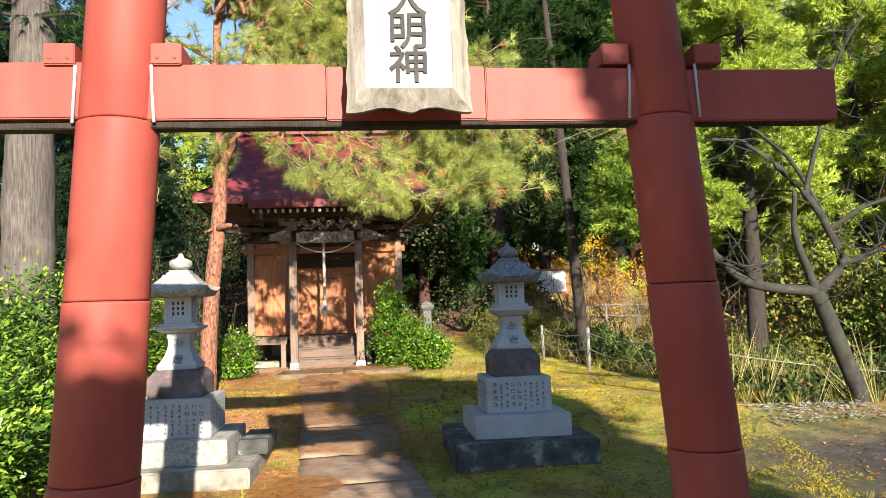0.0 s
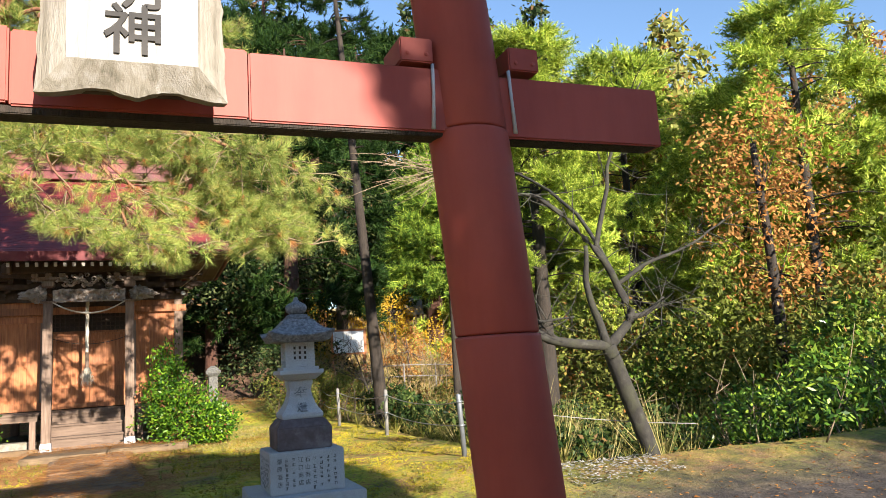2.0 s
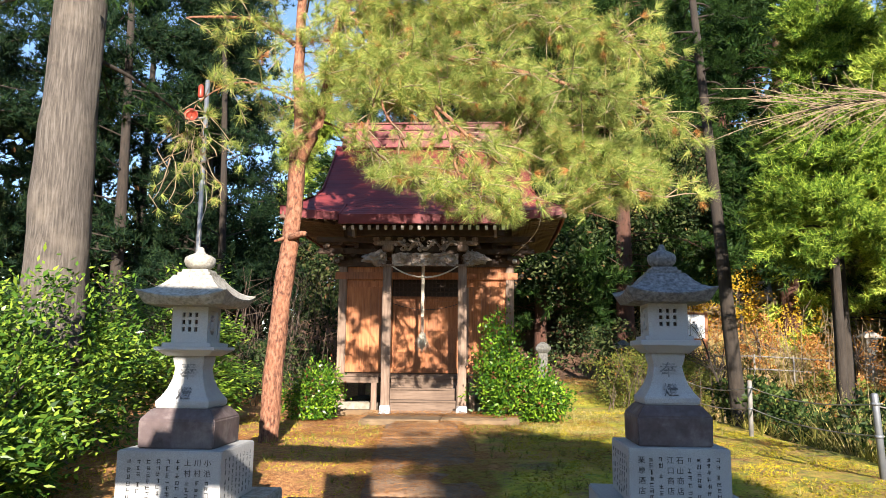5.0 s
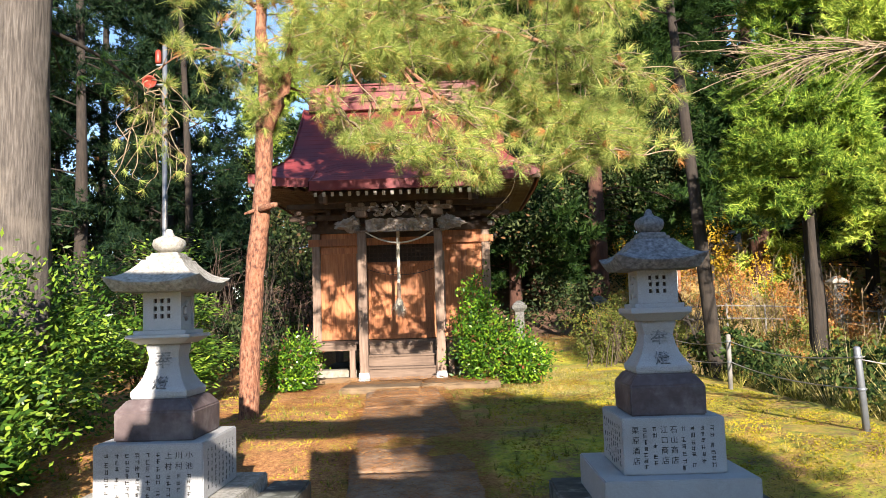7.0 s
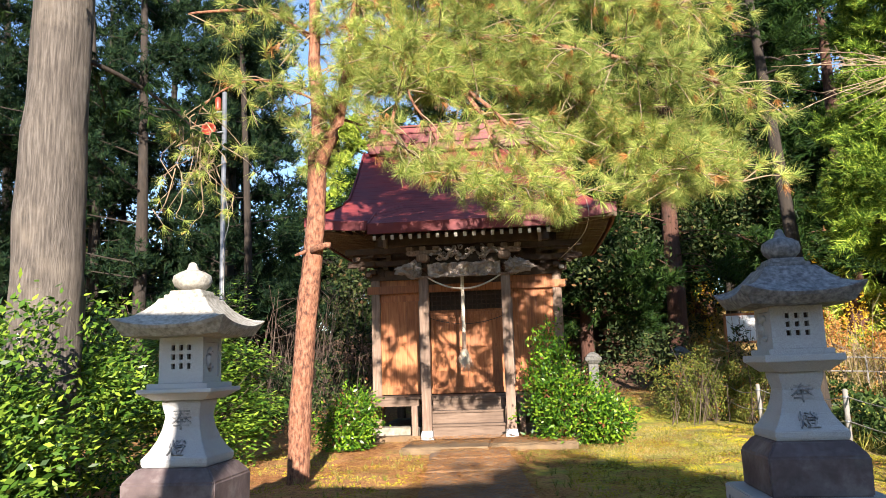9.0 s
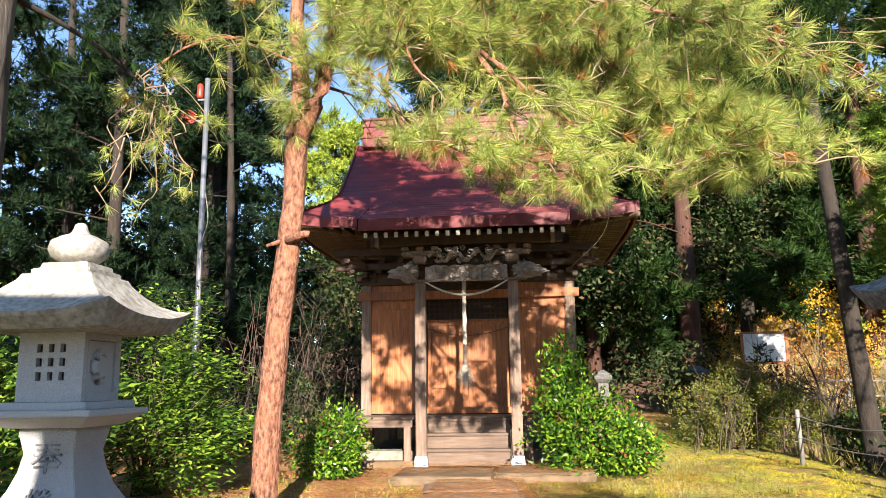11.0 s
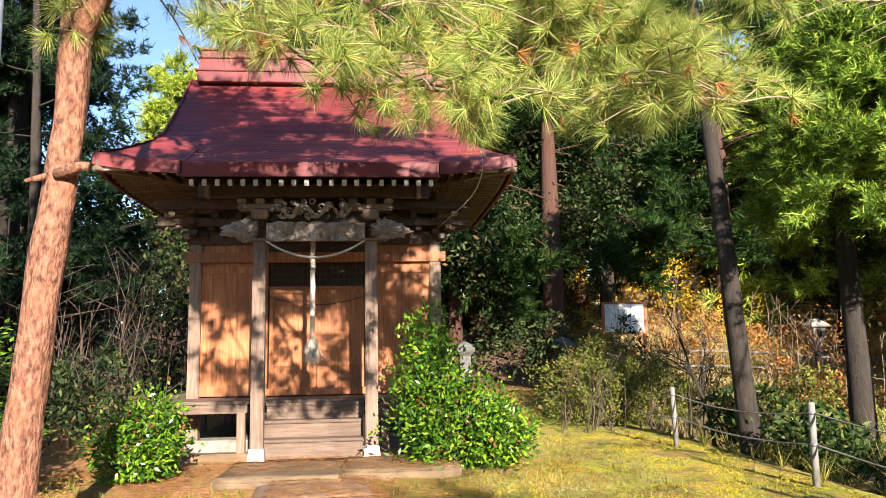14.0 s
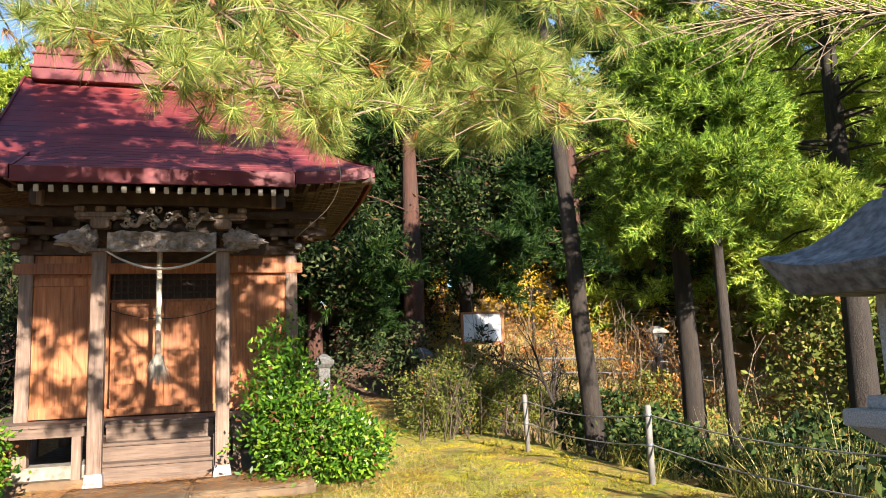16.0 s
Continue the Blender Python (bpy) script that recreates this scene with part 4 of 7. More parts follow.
def dragon():
    """Openwork frieze of curling clouds above the tie beam."""
    r = random.Random(5)
    lines = []
    for k in range(26):
        cx, cz = r.uniform(-0.48, 0.70), r.uniform(3.20, 3.44)
        n, turns, rad = 18, r.uniform(0.9, 1.8), r.uniform(0.04, 0.085)
        a0, s = r.uniform(0, 6.28), r.choice((-1, 1))
        lines.append([((cx + rad * (1 - i / n * 0.85) * math.cos(a0 + s * turns * 6.28 * i / n), -2.79 + 0.045 * math.sin(i * 0.6 + k), cz + rad * 0.75 * (1 - i / n * 0.85) * math.sin(a0 + s * turns * 6.28 * i / n)), 0.018 * (1 - 0.5 * i / n)) for i in range(n)])
    body = [((-0.5 + 1.2 * i / 40, -2.80 + 0.03 * math.sin(i * 0.9), 3.31 + 0.075 * math.sin(i * 0.55)), 0.035 - 0.012 * abs(i - 14) / 26) for i in range(41)]
    lines.append(body)
    part("carved_frieze", tubes(lines, 6), CARVE, shrine, "openwork carved cloud frieze")
    sbox("frieze_back", (-0.50, -2.69, 3.17), (0.74, -2.66, 3.46), VOID, 0.003)


dragon()
sbox("porch_purlin", (-1.45, -2.82, 3.50), (1.62, -2.67, 3.68), WOODD, 0.012)
for x in (-1.30, 1.46):
    sbox("purlin_end", (x - 0.03, -2.98, 3.46), (x + 0.03, -2.82, 3.66), WOODG, 0.006)

# bracket sets on the corner columns
for x in (-HW, -0.78, 0.78, HW):
    for k, (z, w) in enumerate(((3.10, 0.20), (3.24, 0.30), (3.40, 0.38))):
        sbox("bracket_arm", (x - 0.055, YF - 0.10 - w, z + 0.07), (x + 0.055, YF + 0.04, z + 0.15), WOODD, 0.012)
        sbox("bracket_arm", (x - w, YF - 0.10 - 0.13 * k - 0.04, z + 0.071), (x + w, YF - 0.10 - 0.13 * k + 0.04, z + 0.149), WOODD, 0.012)
        for dx in (-w + 0.05, w - 0.05):
            sbox("bearing_block", (x + dx - 0.05, YF - 0.155 - 0.13 * k, z), (x + dx + 0.05, YF - 0.055 - 0.13 * k, z + 0.07), WOODD, 0.01)
        if abs(x) > 1:
            sbox("bracket_nose", (x + math.copysign(0.10 + 0.09 * k, x) - 0.05, YF - 0.24 - 0.10 * k, z + 0.02), (x + math.copysign(0.10 + 0.09 * k, x) + 0.05, YF - 0.12 - 0.10 * k, z + 0.10), WHITEP if k == 0 and x > 0 else WOODG, 0.014)
for z, y in ((3.30, -0.28), (3.52, -0.46)):
    sbox("eaves_purlin", (-HW - 0.5, YF + y - 0.06, z), (HW + 0.5, YF + y + 0.06, z + 0.11), WOODD, 0.01)

# roof: hipped below, gabled above, in overlapping sheet courses; a porch roof runs forward
A, B, VX = 2.84, 2.72, 2.20          # half width and depth at the eaves, half width at the verge
EZ, RZ = 3.98, 6.10


def slope_z(d):
    u = d / B
    return EZ + (RZ - EZ) * (0.80 * u + 0.20 * u * u)


def lim(d):
    return A - (A - VX) * min(1.0, d / 0.92) ** 0.8 + 0.03 * max(0.0, d - 0.92)


def lift(x, d):
    return 0.13 * (abs(x) / A) ** 5 * max(0.0, 1 - d / 0.9)


roof = new("roof", None)
roof.parent = shrine
roof["label"] = "red sheet-metal hip-and-gable roof"
NC = 17
for face, (sy, name) in enumerate(((-1, "front"), (1, "back"))):
    for k in range(NC):
        d0, d1 = B * k / NC, B * (k + 1) / NC + 0.02
        bm = bmesh.new()
        rows = []
        for d, dz in ((d0, 0.006), (d0 + 0.006, 0.008), (d1, 0.002)):
            w = lim(d)
            rows.append([bm.verts.new((-w + 2 * w * i / 28, sy * (B - d), slope_z(d) + dz + lift(w * (-1 + 2 * i / 28), d))) for i in range(29)])
        low = [bm.verts.new((v.co.x, v.co.y, v.co.z - 0.006)) for v in rows[0]]
        rows.insert(0, low)
        for p, q in zip(rows, rows[1:]):
            for i in range(28):
                f = (p[i], p[i + 1], q[i + 1], q[i])
                bm.faces.new(f if sy < 0 else f[::-1])
        part("roof_course", bm, ROOF, roof)
for sx in (-1, 1):
    for k in range(6):
        e0, e1 = 0.92 * k / 6, 0.92 * (k + 1) / 6 + 0.02
        bm = bmesh.new()
        rows = []
        for d, dz in ((e0, 0.0), (e0, 0.022), (e1, 0.002)):
            w, x = B - d, lim(min(d, 0.92))
            rows.append([bm.verts.new((sx * x, -w + 2 * w * i / 24, slope_z(d) + dz + 0.13 * (abs(-1 + 2 * i / 24)) ** 5 * max(0, 1 - d / 0.9))) for i in range(25)])
        for p, q in zip(rows, rows[1:]):
            for i in range(24):
                f = (p[i], p[i + 1], q[i + 1], q[i])
                bm.faces.new(f if sx > 0 else f[::-1])
        part("roof_course", bm, ROOF, roof)
    # gable wall and barge boards
    bm = bmesh.new()
    g = [(-(B - d), slope_z(d) - 0.05) for d in np.linspace(0.85, B, 8)]
    pts = g + [(-y, z) for y, z in g[::-1][1:]]
    f0 = [bm.verts.new((sx * (VX - 0.12), y, z)) for y, z in pts]
    f1 = [bm.verts.new((sx * (VX - 0.16), y, z)) for y, z in pts]
    bm.faces.new(f0)
    bm.faces.new(f1[::-1])
    part("gable_wall", bm, WOODD, roof)
    for sy in (-1, 1):
        bm = bmesh.new()
        q = []
        for d in np.linspace(0.80, B, 12):
            x = lim(d) + 0.004
            q.append([bm.verts.new((sx * (x + o), sy * (B - d), slope_z(d) + z)) for o, z in ((0, 0.045), (0.03, 0.045), (0.03, -0.16), (0, -0.16))])
        for a, b in zip(q, q[1:]):
            for i in range(4):
                bm.faces.new((a[i], a[(i + 1) % 4], b[(i + 1) % 4], b[i]))
        part("barge_board", bm, ROOF, roof)
# ridge: stacked courses with a capping
for z0, z1, hy, hx in ((6.02, 6.20, 0.26, 2.12), (6.20, 6.24, 0.29, 2.15), (6.24, 6.44, 0.22, 2.10), (6.44, 6.475, 0.25, 2.13), (6.475, 6.60, 0.17, 2.08), (6.60, 6.64, 0.21, 2.14)):
    part("ridge_course", boxed((-hx, -hy, z0 + 0.001), (hx, hy, z1), 0.008), ROOF, roof)


def porch_roof():
    ky0, ky1, kx0, kx1 = -3.38, -1.75, -1.52, 1.70
    n, m = 12, 26
    for k in range(n):
        bm = bmesh.new()
        rows = []
        for y, dz in ((ky0 + (ky1 - ky0) * k / n, 0.0), (ky0 + (ky1 - ky0) * k / n, 0.006), (ky0 + (ky1 - ky0) * (k + 1) / n + 0.015, 0.002)):
            t = (y - ky0) / (ky1 - ky0)
            zk = 3.815 + (slope_z(B + ky1) + 0.03 - 3.815) * (0.86 * t + 0.14 * t * t)
            flare = 0.26 * max(0.0, (t - 0.45)) ** 1.3
            row = []
            for i in range(m + 1):
                u = i / m
                x = kx0 - flare + (kx1 - kx0 + 2 * flare) * u
                z = zk
                if y > -B:
                    main = slope_z(B + y) + 0.026
                    e = min(u, 1 - u) / 0.14
                    z = max(main, main + (zk - main) * min(1.0, e) ** 1.5 * 1.0)
                row.append(bm.verts.new((x, y, z + dz)))
            rows.append(row)
        for p, q in zip(rows, rows[1:]):
            for i in range(m):
                bm.faces.new((p[i], p[i + 1], q[i + 1], q[i]))
        part("porch_roof_course", bm, ROOF, roof)
    part("porch_fascia", boxed((kx0, ky0 - 0.012, 3.66), (kx1, ky0 + 0.03, 3.83), 0.006), ROOF, roof)
    part("fascia_lip", boxed((kx0 - 0.01, ky0 - 0.022, 3.642), (kx1 + 0.01, ky0 + 0.035, 3.665), 0.004), ROOF, roof)
    for x in (kx0, kx1):
        bm = bmesh.new()
        q = []
        for y in np.linspace(ky0, -B + 0.1, 8):
            t = (y - ky0) / (ky1 - ky0)
            z = 3.815 + (slope_z(B + ky1) + 0.03 - 3.815) * (0.86 * t + 0.14 * t * t)
            q.append([bm.verts.new((x + o, y, z + dz)) for o, dz in ((-0.015, 0.02), (0.015, 0.02), (0.015, -0.17), (-0.015, -0.17))])
        for a, b in zip(q, q[1:]):
            for i in range(4):
                bm.faces.new((a[i], a[(i + 1) % 4], b[(i + 1) % 4], b[i]))
        part("porch_side_fascia", bm, ROOF, roof)
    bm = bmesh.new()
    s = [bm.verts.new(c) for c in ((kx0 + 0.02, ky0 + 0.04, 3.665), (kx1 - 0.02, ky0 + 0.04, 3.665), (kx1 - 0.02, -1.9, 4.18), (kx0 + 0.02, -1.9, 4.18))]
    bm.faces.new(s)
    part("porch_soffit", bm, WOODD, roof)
    for k in range(20):
        x = kx0 + 0.10 + (kx1 - kx0 - 0.20) * k / 19
        m_ = pose(x, ky0 + 0.09, 3.585, 18.5, 0, 0)
        r = part("rafter", boxed((-0.028, 0.0, -0.04), (0.028, 1.9, 0.04), 0.004), WOODD, roof)
        r.matrix_basis = m_
        c = part("rafter_end", boxed((-0.029, -0.012, -0.041), (0.029, 0.0, 0.041), 0.003), WHITEP, roof, "white-painted rafter end" if k == 0 else "")
        c.matrix_basis = m_


porch_roof()


def main_eaves():
    n = 28
    for sy in (-1, 1):
        bm = bmesh.new()
        q = []
        for i in range(n + 1):
            x = -A + 2 * A * i / n
            up = lift(x, 0)
            q.append([bm.verts.new((x, sy * (B + o), EZ + up + dz)) for o, dz in ((0.012, 0.02), (-0.03, 0.02), (-0.03, -0.15), (0.012, -0.15))])
        for a, b in zip(q, q[1:]):
            for k in range(4):
                bm.faces.new((a[k], a[(k + 1) % 4], b[(k + 1) % 4], b[k]))
        part("eaves_fascia", bm, ROOF, roof)
    for sx in (-1, 1):
        bm = bmesh.new()
        q = []
        for i in range(n + 1):
            y = -B + 2 * B * i / n
            up = 0.13 * (abs(y) / B) ** 5
            q.append([bm.verts.new((sx * (A + o), y, EZ + up + dz)) for o, dz in ((0.012, 0.02), (-0.03, 0.02), (-0.03, -0.15), (0.012, -0.15))])
        for a, b in zip(q, q[1:]):
            for k in range(4):
                bm.faces.new((a[k], a[(k + 1) % 4], b[(k + 1) % 4], b[k]))
        part("eaves_fascia", bm, ROOF, roof)
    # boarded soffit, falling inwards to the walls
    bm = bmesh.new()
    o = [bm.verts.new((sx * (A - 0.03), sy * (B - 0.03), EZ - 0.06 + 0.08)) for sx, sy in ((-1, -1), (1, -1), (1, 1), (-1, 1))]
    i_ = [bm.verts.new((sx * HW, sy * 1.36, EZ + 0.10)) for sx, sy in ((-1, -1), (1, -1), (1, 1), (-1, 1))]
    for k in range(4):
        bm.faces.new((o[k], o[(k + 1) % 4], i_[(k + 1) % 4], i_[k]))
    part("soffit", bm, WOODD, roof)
    for side in range(4):
        length = (A if side % 2 == 0 else B) - 0.16
        run = (B - 1.30) if side % 2 == 0 else (A - HW + 0.05)
        cnt = 30
        for k in range(cnt):
            x = -length + 2 * length * k / (cnt - 1)
            if side == 0 and -1.36 < x < 1.60:
                continue
            dist = (B if side % 2 == 0 else A) - 0.10
            up = 0.11 * (abs(x) / length) ** 5
            m_ = pose(0, 0, 0, 0, 0, 90 * side) @ pose(x, -dist, EZ - 0.125 + up, 4, 0, 0)
            over = min(run, run * 1.0 if abs(x) < length - run else max(0.15, length - abs(x) + 0.1))
            r = part("rafter", boxed((-0.026, 0, -0.035), (0.026, over, 0.035), 0.004), WOODG if side else WOODD, roof)
            r.matrix_basis = m_
            c = part("rafter_end", boxed((-0.027, -0.012, -0.036), (0.027, 0, 0.036), 0.003), WHITEP, roof)
            c.matrix_basis = m_
    for sx in (-1, 1):
        part("eaves_strip", boxed((1.62 if sx > 0 else -A + 0.08, -B + 0.05, EZ - 0.092), (A - 0.25 if sx > 0 else -1.42, -B + 0.11, EZ - 0.052), 0.004), WHITEP, roof, "white eaves strip")
        r = part("hip_rafter", boxed((-0.06, -0.12, -0.12), (0.06, 1.5, 0.02), 0.01), WOODG, roof)
        r.matrix_basis = pose(sx * (A - 0.10), -B + 0.10, EZ + 0.02, 2, 0, sx * 42)


main_eaves()

# hanging rope, bell tassel and straw rope across the porch
def twisted(line, r, strands=3, turns=40, sides=6):
    out = []
    n = len(line)
    for s in range(strands):
        l = []
        for i, p in enumerate(line):
            a = 2 * math.pi * (turns * i / n + s / strands)
            l.append((Vector(p) + Vector((math.cos(a), math.sin(a), 0)) * r * 0.5, r * 0.62))
        out.append(l)
    return tubes(out, sides)


bell = thing("bell_rope", (SX + 0.03, 16.98, 2.95), "twisted white bell rope with a frayed tassel", "bell rope")
part("rope", twisted([(0.004 * math.sin(i * 0.2), 0, -0.009 * i) for i in range(115)], 0.032, turns=9), ROPE, bell)
part("sleeve", lathe(bmesh.new(), [(0.034, -1.36), (0.038, -1.33), (0.038, -1.05), (0.03, -1.02)], 14), WOODG, bell, "grey wooden grip", soft=True)
part("tassel", polys("tassel", needles(np.repeat(np.array([[0, 0, -1.33]]), 40, 0) + rng.normal(size=(40, 3)) * 0.022, np.tile((0, 0, -1.0), (40, 1)), 14, 0.36, 0.010, 0.16), 3), ROPE, bell, "frayed straw tassel")
part("tassel_knot", lathe(bmesh.new(), [(0.02, -1.33), (0.05, -1.38), (0.058, -1.45), (0.045, -1.53), (0.03, -1.56)], 14), ROPE, bell, soft=True)
garland = thing("straw_rope", (SX, 16.70, 2.9), "thin white straw rope slung between the porch posts", "rope")
part("rope", tubes([[((-0.58 + 1.34 * i / 24, -0.045 + 0.0 * i, 0.02 - 0.24 * (1 - ((i - 12) / 12) ** 2)), 0.011 + 0.006 * (1 - ((i - 12) / 12) ** 2)) for i in range(25)]], 8), ROPE, garland)
wire = thing("power_cable", (SX + 2.25, 16.6, 3.9), "white cable hanging from the eaves corner", "cable")
part("cable", tubes([curve_line([(0.05, -0.05, 0.25), (0.08, -0.05, -0.05), (-0.02, 0.5, -0.32), (-0.42, 1.3, -0.62)], 0.007, 0.007, 16)], 6), ROPE, wire)
dark_cable = thing("door_cord", (SX, 18.08, 2.25), "thin dark cord sagging across the door", "cord")
part("cord", tubes([[((-0.70 + 1.4 * i / 16, 0, -0.13 * (1 - ((i - 8) / 8) ** 2) + 0.02), 0.006) for i in range(17)]], 6), INK, dark_cable)

# ---- step stone and small stone posts ----
for x0, x1, y0, h in ((-0.98, 0.42, 15.30, 0.085), (0.43, 1.78, 15.55, 0.11)):
    bm = bmesh.new()
    box(bm, (x0, y0, -0.08), (x1, 16.72, h), 0.03)
    bmesh.ops.subdivide_edges(bm, edges=list(bm.edges), cuts=5, use_grid_fill=True)
    for v in bm.verts:
        v.co += Vector((0.03 * noise.noise(v.co * 3), 0.05 * noise.noise(v.co * 2.5 + Vector((3, 0, 0))), 0.02 * noise.noise(v.co * 4)))
    tagged(afar(part("step_stone", bm, SLAB, soft=True)), "rough brown step stone strewn with needles", "step stone", "step stones before the porch")


def stone_post(at, h, w, label):
    t = thing("stone_post", at, label, "stone post", "small stone posts behind the hall")
    part("shaft", boxed((-w * 0.75, -w * 0.75, -0.1), (w * 0.75, w * 0.75, h * 0.72), 0.01), STONEP, t)
    part("collar", frustum(bmesh.new(), [(w * 0.8, w * 0.8, h * 0.72), (w * 1.25, w * 1.25, h * 0.80), (w * 1.25, w * 1.25, h * 0.88)], 0.006), STONEP, t)
    part("cap", frustum(bmesh.new(), [(w * 1.05, w * 1.05, h * 0.88), (w * 0.9, w * 0.9, h * 0.93), (w * 0.25, w * 0.25, h)], 0.006), STONEP, t)


stone_post((2.83, 24.0, float(land(2.83, 24.0))), 1.10, 0.17, "grey stone gate post with a pointed cap beside the hall")
stone_post((5.10, 24.0, float(land(5.1, 24.0))), 1.15, 0.20, "grey stone gate post with a pointed cap in the shade")
low = thing("stone_stand", (2.72, 19.9, 0), "low pale stone stand with a flat top beside the shrub, coloured as if shaded", "stone stand")
part("shaft", boxed((-0.07, -0.07, -0.05), (0.07, 0.07, 0.58), 0.008), STONEP, low)
part("top", boxed((-0.14, -0.14, 0.58), (0.14, 0.14, 0.66), 0.012), STONEP, low)

# ---- rope fence ----
FENCE = [(5.10, 6.9), (5.15, 10.19), (5.26, 14.25), (5.10, 17.45), (5.35, 20.6)]
for k, (x, y) in enumerate(FENCE[1:]):
    z = float(land(x, y))
    t = thing("fence_post", (x, y, z), "thin grey rope-fence post in the mossy bank", "fence post", "rope fence")
    steel = k == 0
    lean = (3.2, 0.6, -1.0, 1.5)[k]
    t.matrix_basis = FAR @ pose(x, y, z, lean * 0.4, -lean if k == 0 else lean, 0)
    part("post", lathe(bmesh.new(), [(0.036, -0.2), (0.036, 0.82), (0.032, 0.84), (0.012, 0.85)], 14), STEEL if steel else CONCP, t, soft=True)
    for h in (0.74, 0.42):
        part("rope_clip", lathe(bmesh.new(), [(0.042, h - 0.015), (0.044, h), (0.042, h + 0.015)], 12), STEEL, t, soft=True)
for (x0, y0), (x1, y1) in zip(FENCE[1:], FENCE[2:]):
    for h, sag in ((0.74, 0.10), (0.42, 0.08)):
        n = 60
        line = [(x0 + (x1 - x0) * i / n + 0.03, y0 + (y1 - y0) * i / n, float(land(x0, y0)) * (1 - i / n) + float(land(x1, y1)) * i / n + h - 4 * sag * (i / n) * (1 - i / n)) for i in range(n + 1)]
        tagged(afar(part("fence_rope", twisted(line, 0.011, 2, 60, 5), WIRE)), "grey twisted fence rope sagging between posts", "rope", "rope fence")
line = [(5.15 + 3.2 * i / 40, 10.19 - 0.9 * i / 40, 0.72 - 0.5 * i / 40 - 0.25 * (i / 40) * (1 - i / 40)) for i in range(41)]
tagged(afar(part("fence_rope", twisted(line, 0.010, 2, 60, 5), WIRE)), "grey twisted fence rope sagging towards the road", "rope", "rope fence")

# ---- notice board, slab, siren pole, far railing ----
sign = thing("notice_board", (8.0, 28.0, float(land(8.0, 28.0))), "blank white notice board in a brown wooden frame", "notice board")
sz = 1.78 - float(land(8.0, 28.0))
part("panel", boxed((-0.60, -0.02, sz + 0.06), (0.56, 0.02, sz + 0.86), 0.004), BOARDW, sign, "blank white panel")
for a, b in (((-0.68, -0.035, sz), (-0.602, 0.035, sz + 0.92)), ((0.562, -0.035, sz), (0.66, 0.035, sz + 0.94)), ((-0.60, -0.035, sz + 0.862), (0.56, 0.035, sz + 0.93)), ((-0.60, -0.035, sz - 0.01), (0.56, 0.035, sz + 0.058))):
    part("frame_bar", boxed(a, b, 0.006), WOOD, sign)
for x in (-0.62, 0.60):
    part("leg", boxed((x - 0.045, 0.036, -0.2), (x + 0.045, 0.12, sz + 0.5), 0.006), WOOD, sign)
rock = bmesh.new()
box(rock, (-0.75, -0.2, -0.3), (0.75, 0.2, 2.1), 0.1)
bmesh.ops.subdivide_edges(rock, edges=list(rock.edges), cuts=4, use_grid_fill=True)
for v in rock.verts:
    v.co += Vector((noise.noise(v.co * 1.5), noise.noise(v.co * 1.5 + Vector((5, 0, 0))), noise.noise(v.co * 1.3))) * 0.16
    v.co.x *= 1 - 0.12 * max(0, v.co.z)
o = part("standing_stone", rock, GRAN, soft=True)
o.matrix_basis = FAR @ pose(13.2, 36.0, float(land(13.2, 36)) - 0.1)
tagged(o, "large grey standing stone on the wooded slope", "standing stone")
small = thing("small_stone_lantern", (14.4, 29.0, float(land(14.4, 29))), "small pale stone lantern among dry brush", "stone lantern")
part("shaft", boxed((-0.13, -0.13, -0.2), (0.13, 0.13, 0.95), 0.01), GRANL, small)
part("fire_box", boxed((-0.19, -0.19, 0.95), (0.19, 0.19, 1.4), 0.01), GRANL, small)
# thin dark block painted as the shade of an opening
part("opening_shade_patch", boxed((-0.07, -0.20, 1.08), (0.07, -0.185, 1.28), 0.004), VOID, small)
part("roof", frustum(bmesh.new(), [(0.30, 0.30, 1.4), (0.30, 0.30, 1.46), (0.08, 0.08, 1.65)], 0.008), GRANL, small)

bank_wall = thing("retaining_wall", (11.6, 34.2, float(land(11.6, 34.2))), "low dry wall of squared grey-brown stones on the bank", "stone wall")
for row in range(2):
    for k in range(9):
        rr = random.Random(row * 20 + k)
        h0 = 0.42 * row
        part("stone", boxed((-2.6 + 0.58 * k + 0.29 * row + rr.uniform(0, 0.03), -0.2 + rr.uniform(-0.05, 0.05), h0 - 0.05), (-2.06 + 0.58 * k + 0.29 * row - rr.uniform(0, 0.03), 0.25, h0 + 0.33 + rr.uniform(0, 0.07)), 0.04), SLAB, bank_wall)


def bare_sapling(at, pts, seed, label):
    """A thin leafless tree: a leaning stem and forking shoots."""
    t = thing("bare_sapling", at, label, "sapling")
    g = random.Random(seed)
    stem = curve_line(pts, 0.045, 0.012, 12, 0.03)
    part("stem", tubes([stem], 8, 0.1), BARKD, t)
    lines = []
    for i in range(16):
        k = g.randint(4, 12)
        p = stem[k][0]
        e = p + Vector((g.gauss(-0.25, 0.45), g.gauss(0, 0.2), g.uniform(0.25, 0.9)))
        w = curve_line([p, p.lerp(e, 0.5) + Vector((g.gauss(0, 0.06), 0, g.gauss(0, 0.05))), e], 0.014, 0.004, 7)
        lines.append(w)
        for _ in range(3):
            p2 = w[g.randint(2, 6)][0]
            lines.append(curve_line([p2, p2 + Vector((g.gauss(-0.08, 0.22), g.gauss(0, 0.1), g.uniform(0.05, 0.4)))], 0.006, 0.002, 3))
    part("twig_growth", tubes(lines, 5), BARKD, t)


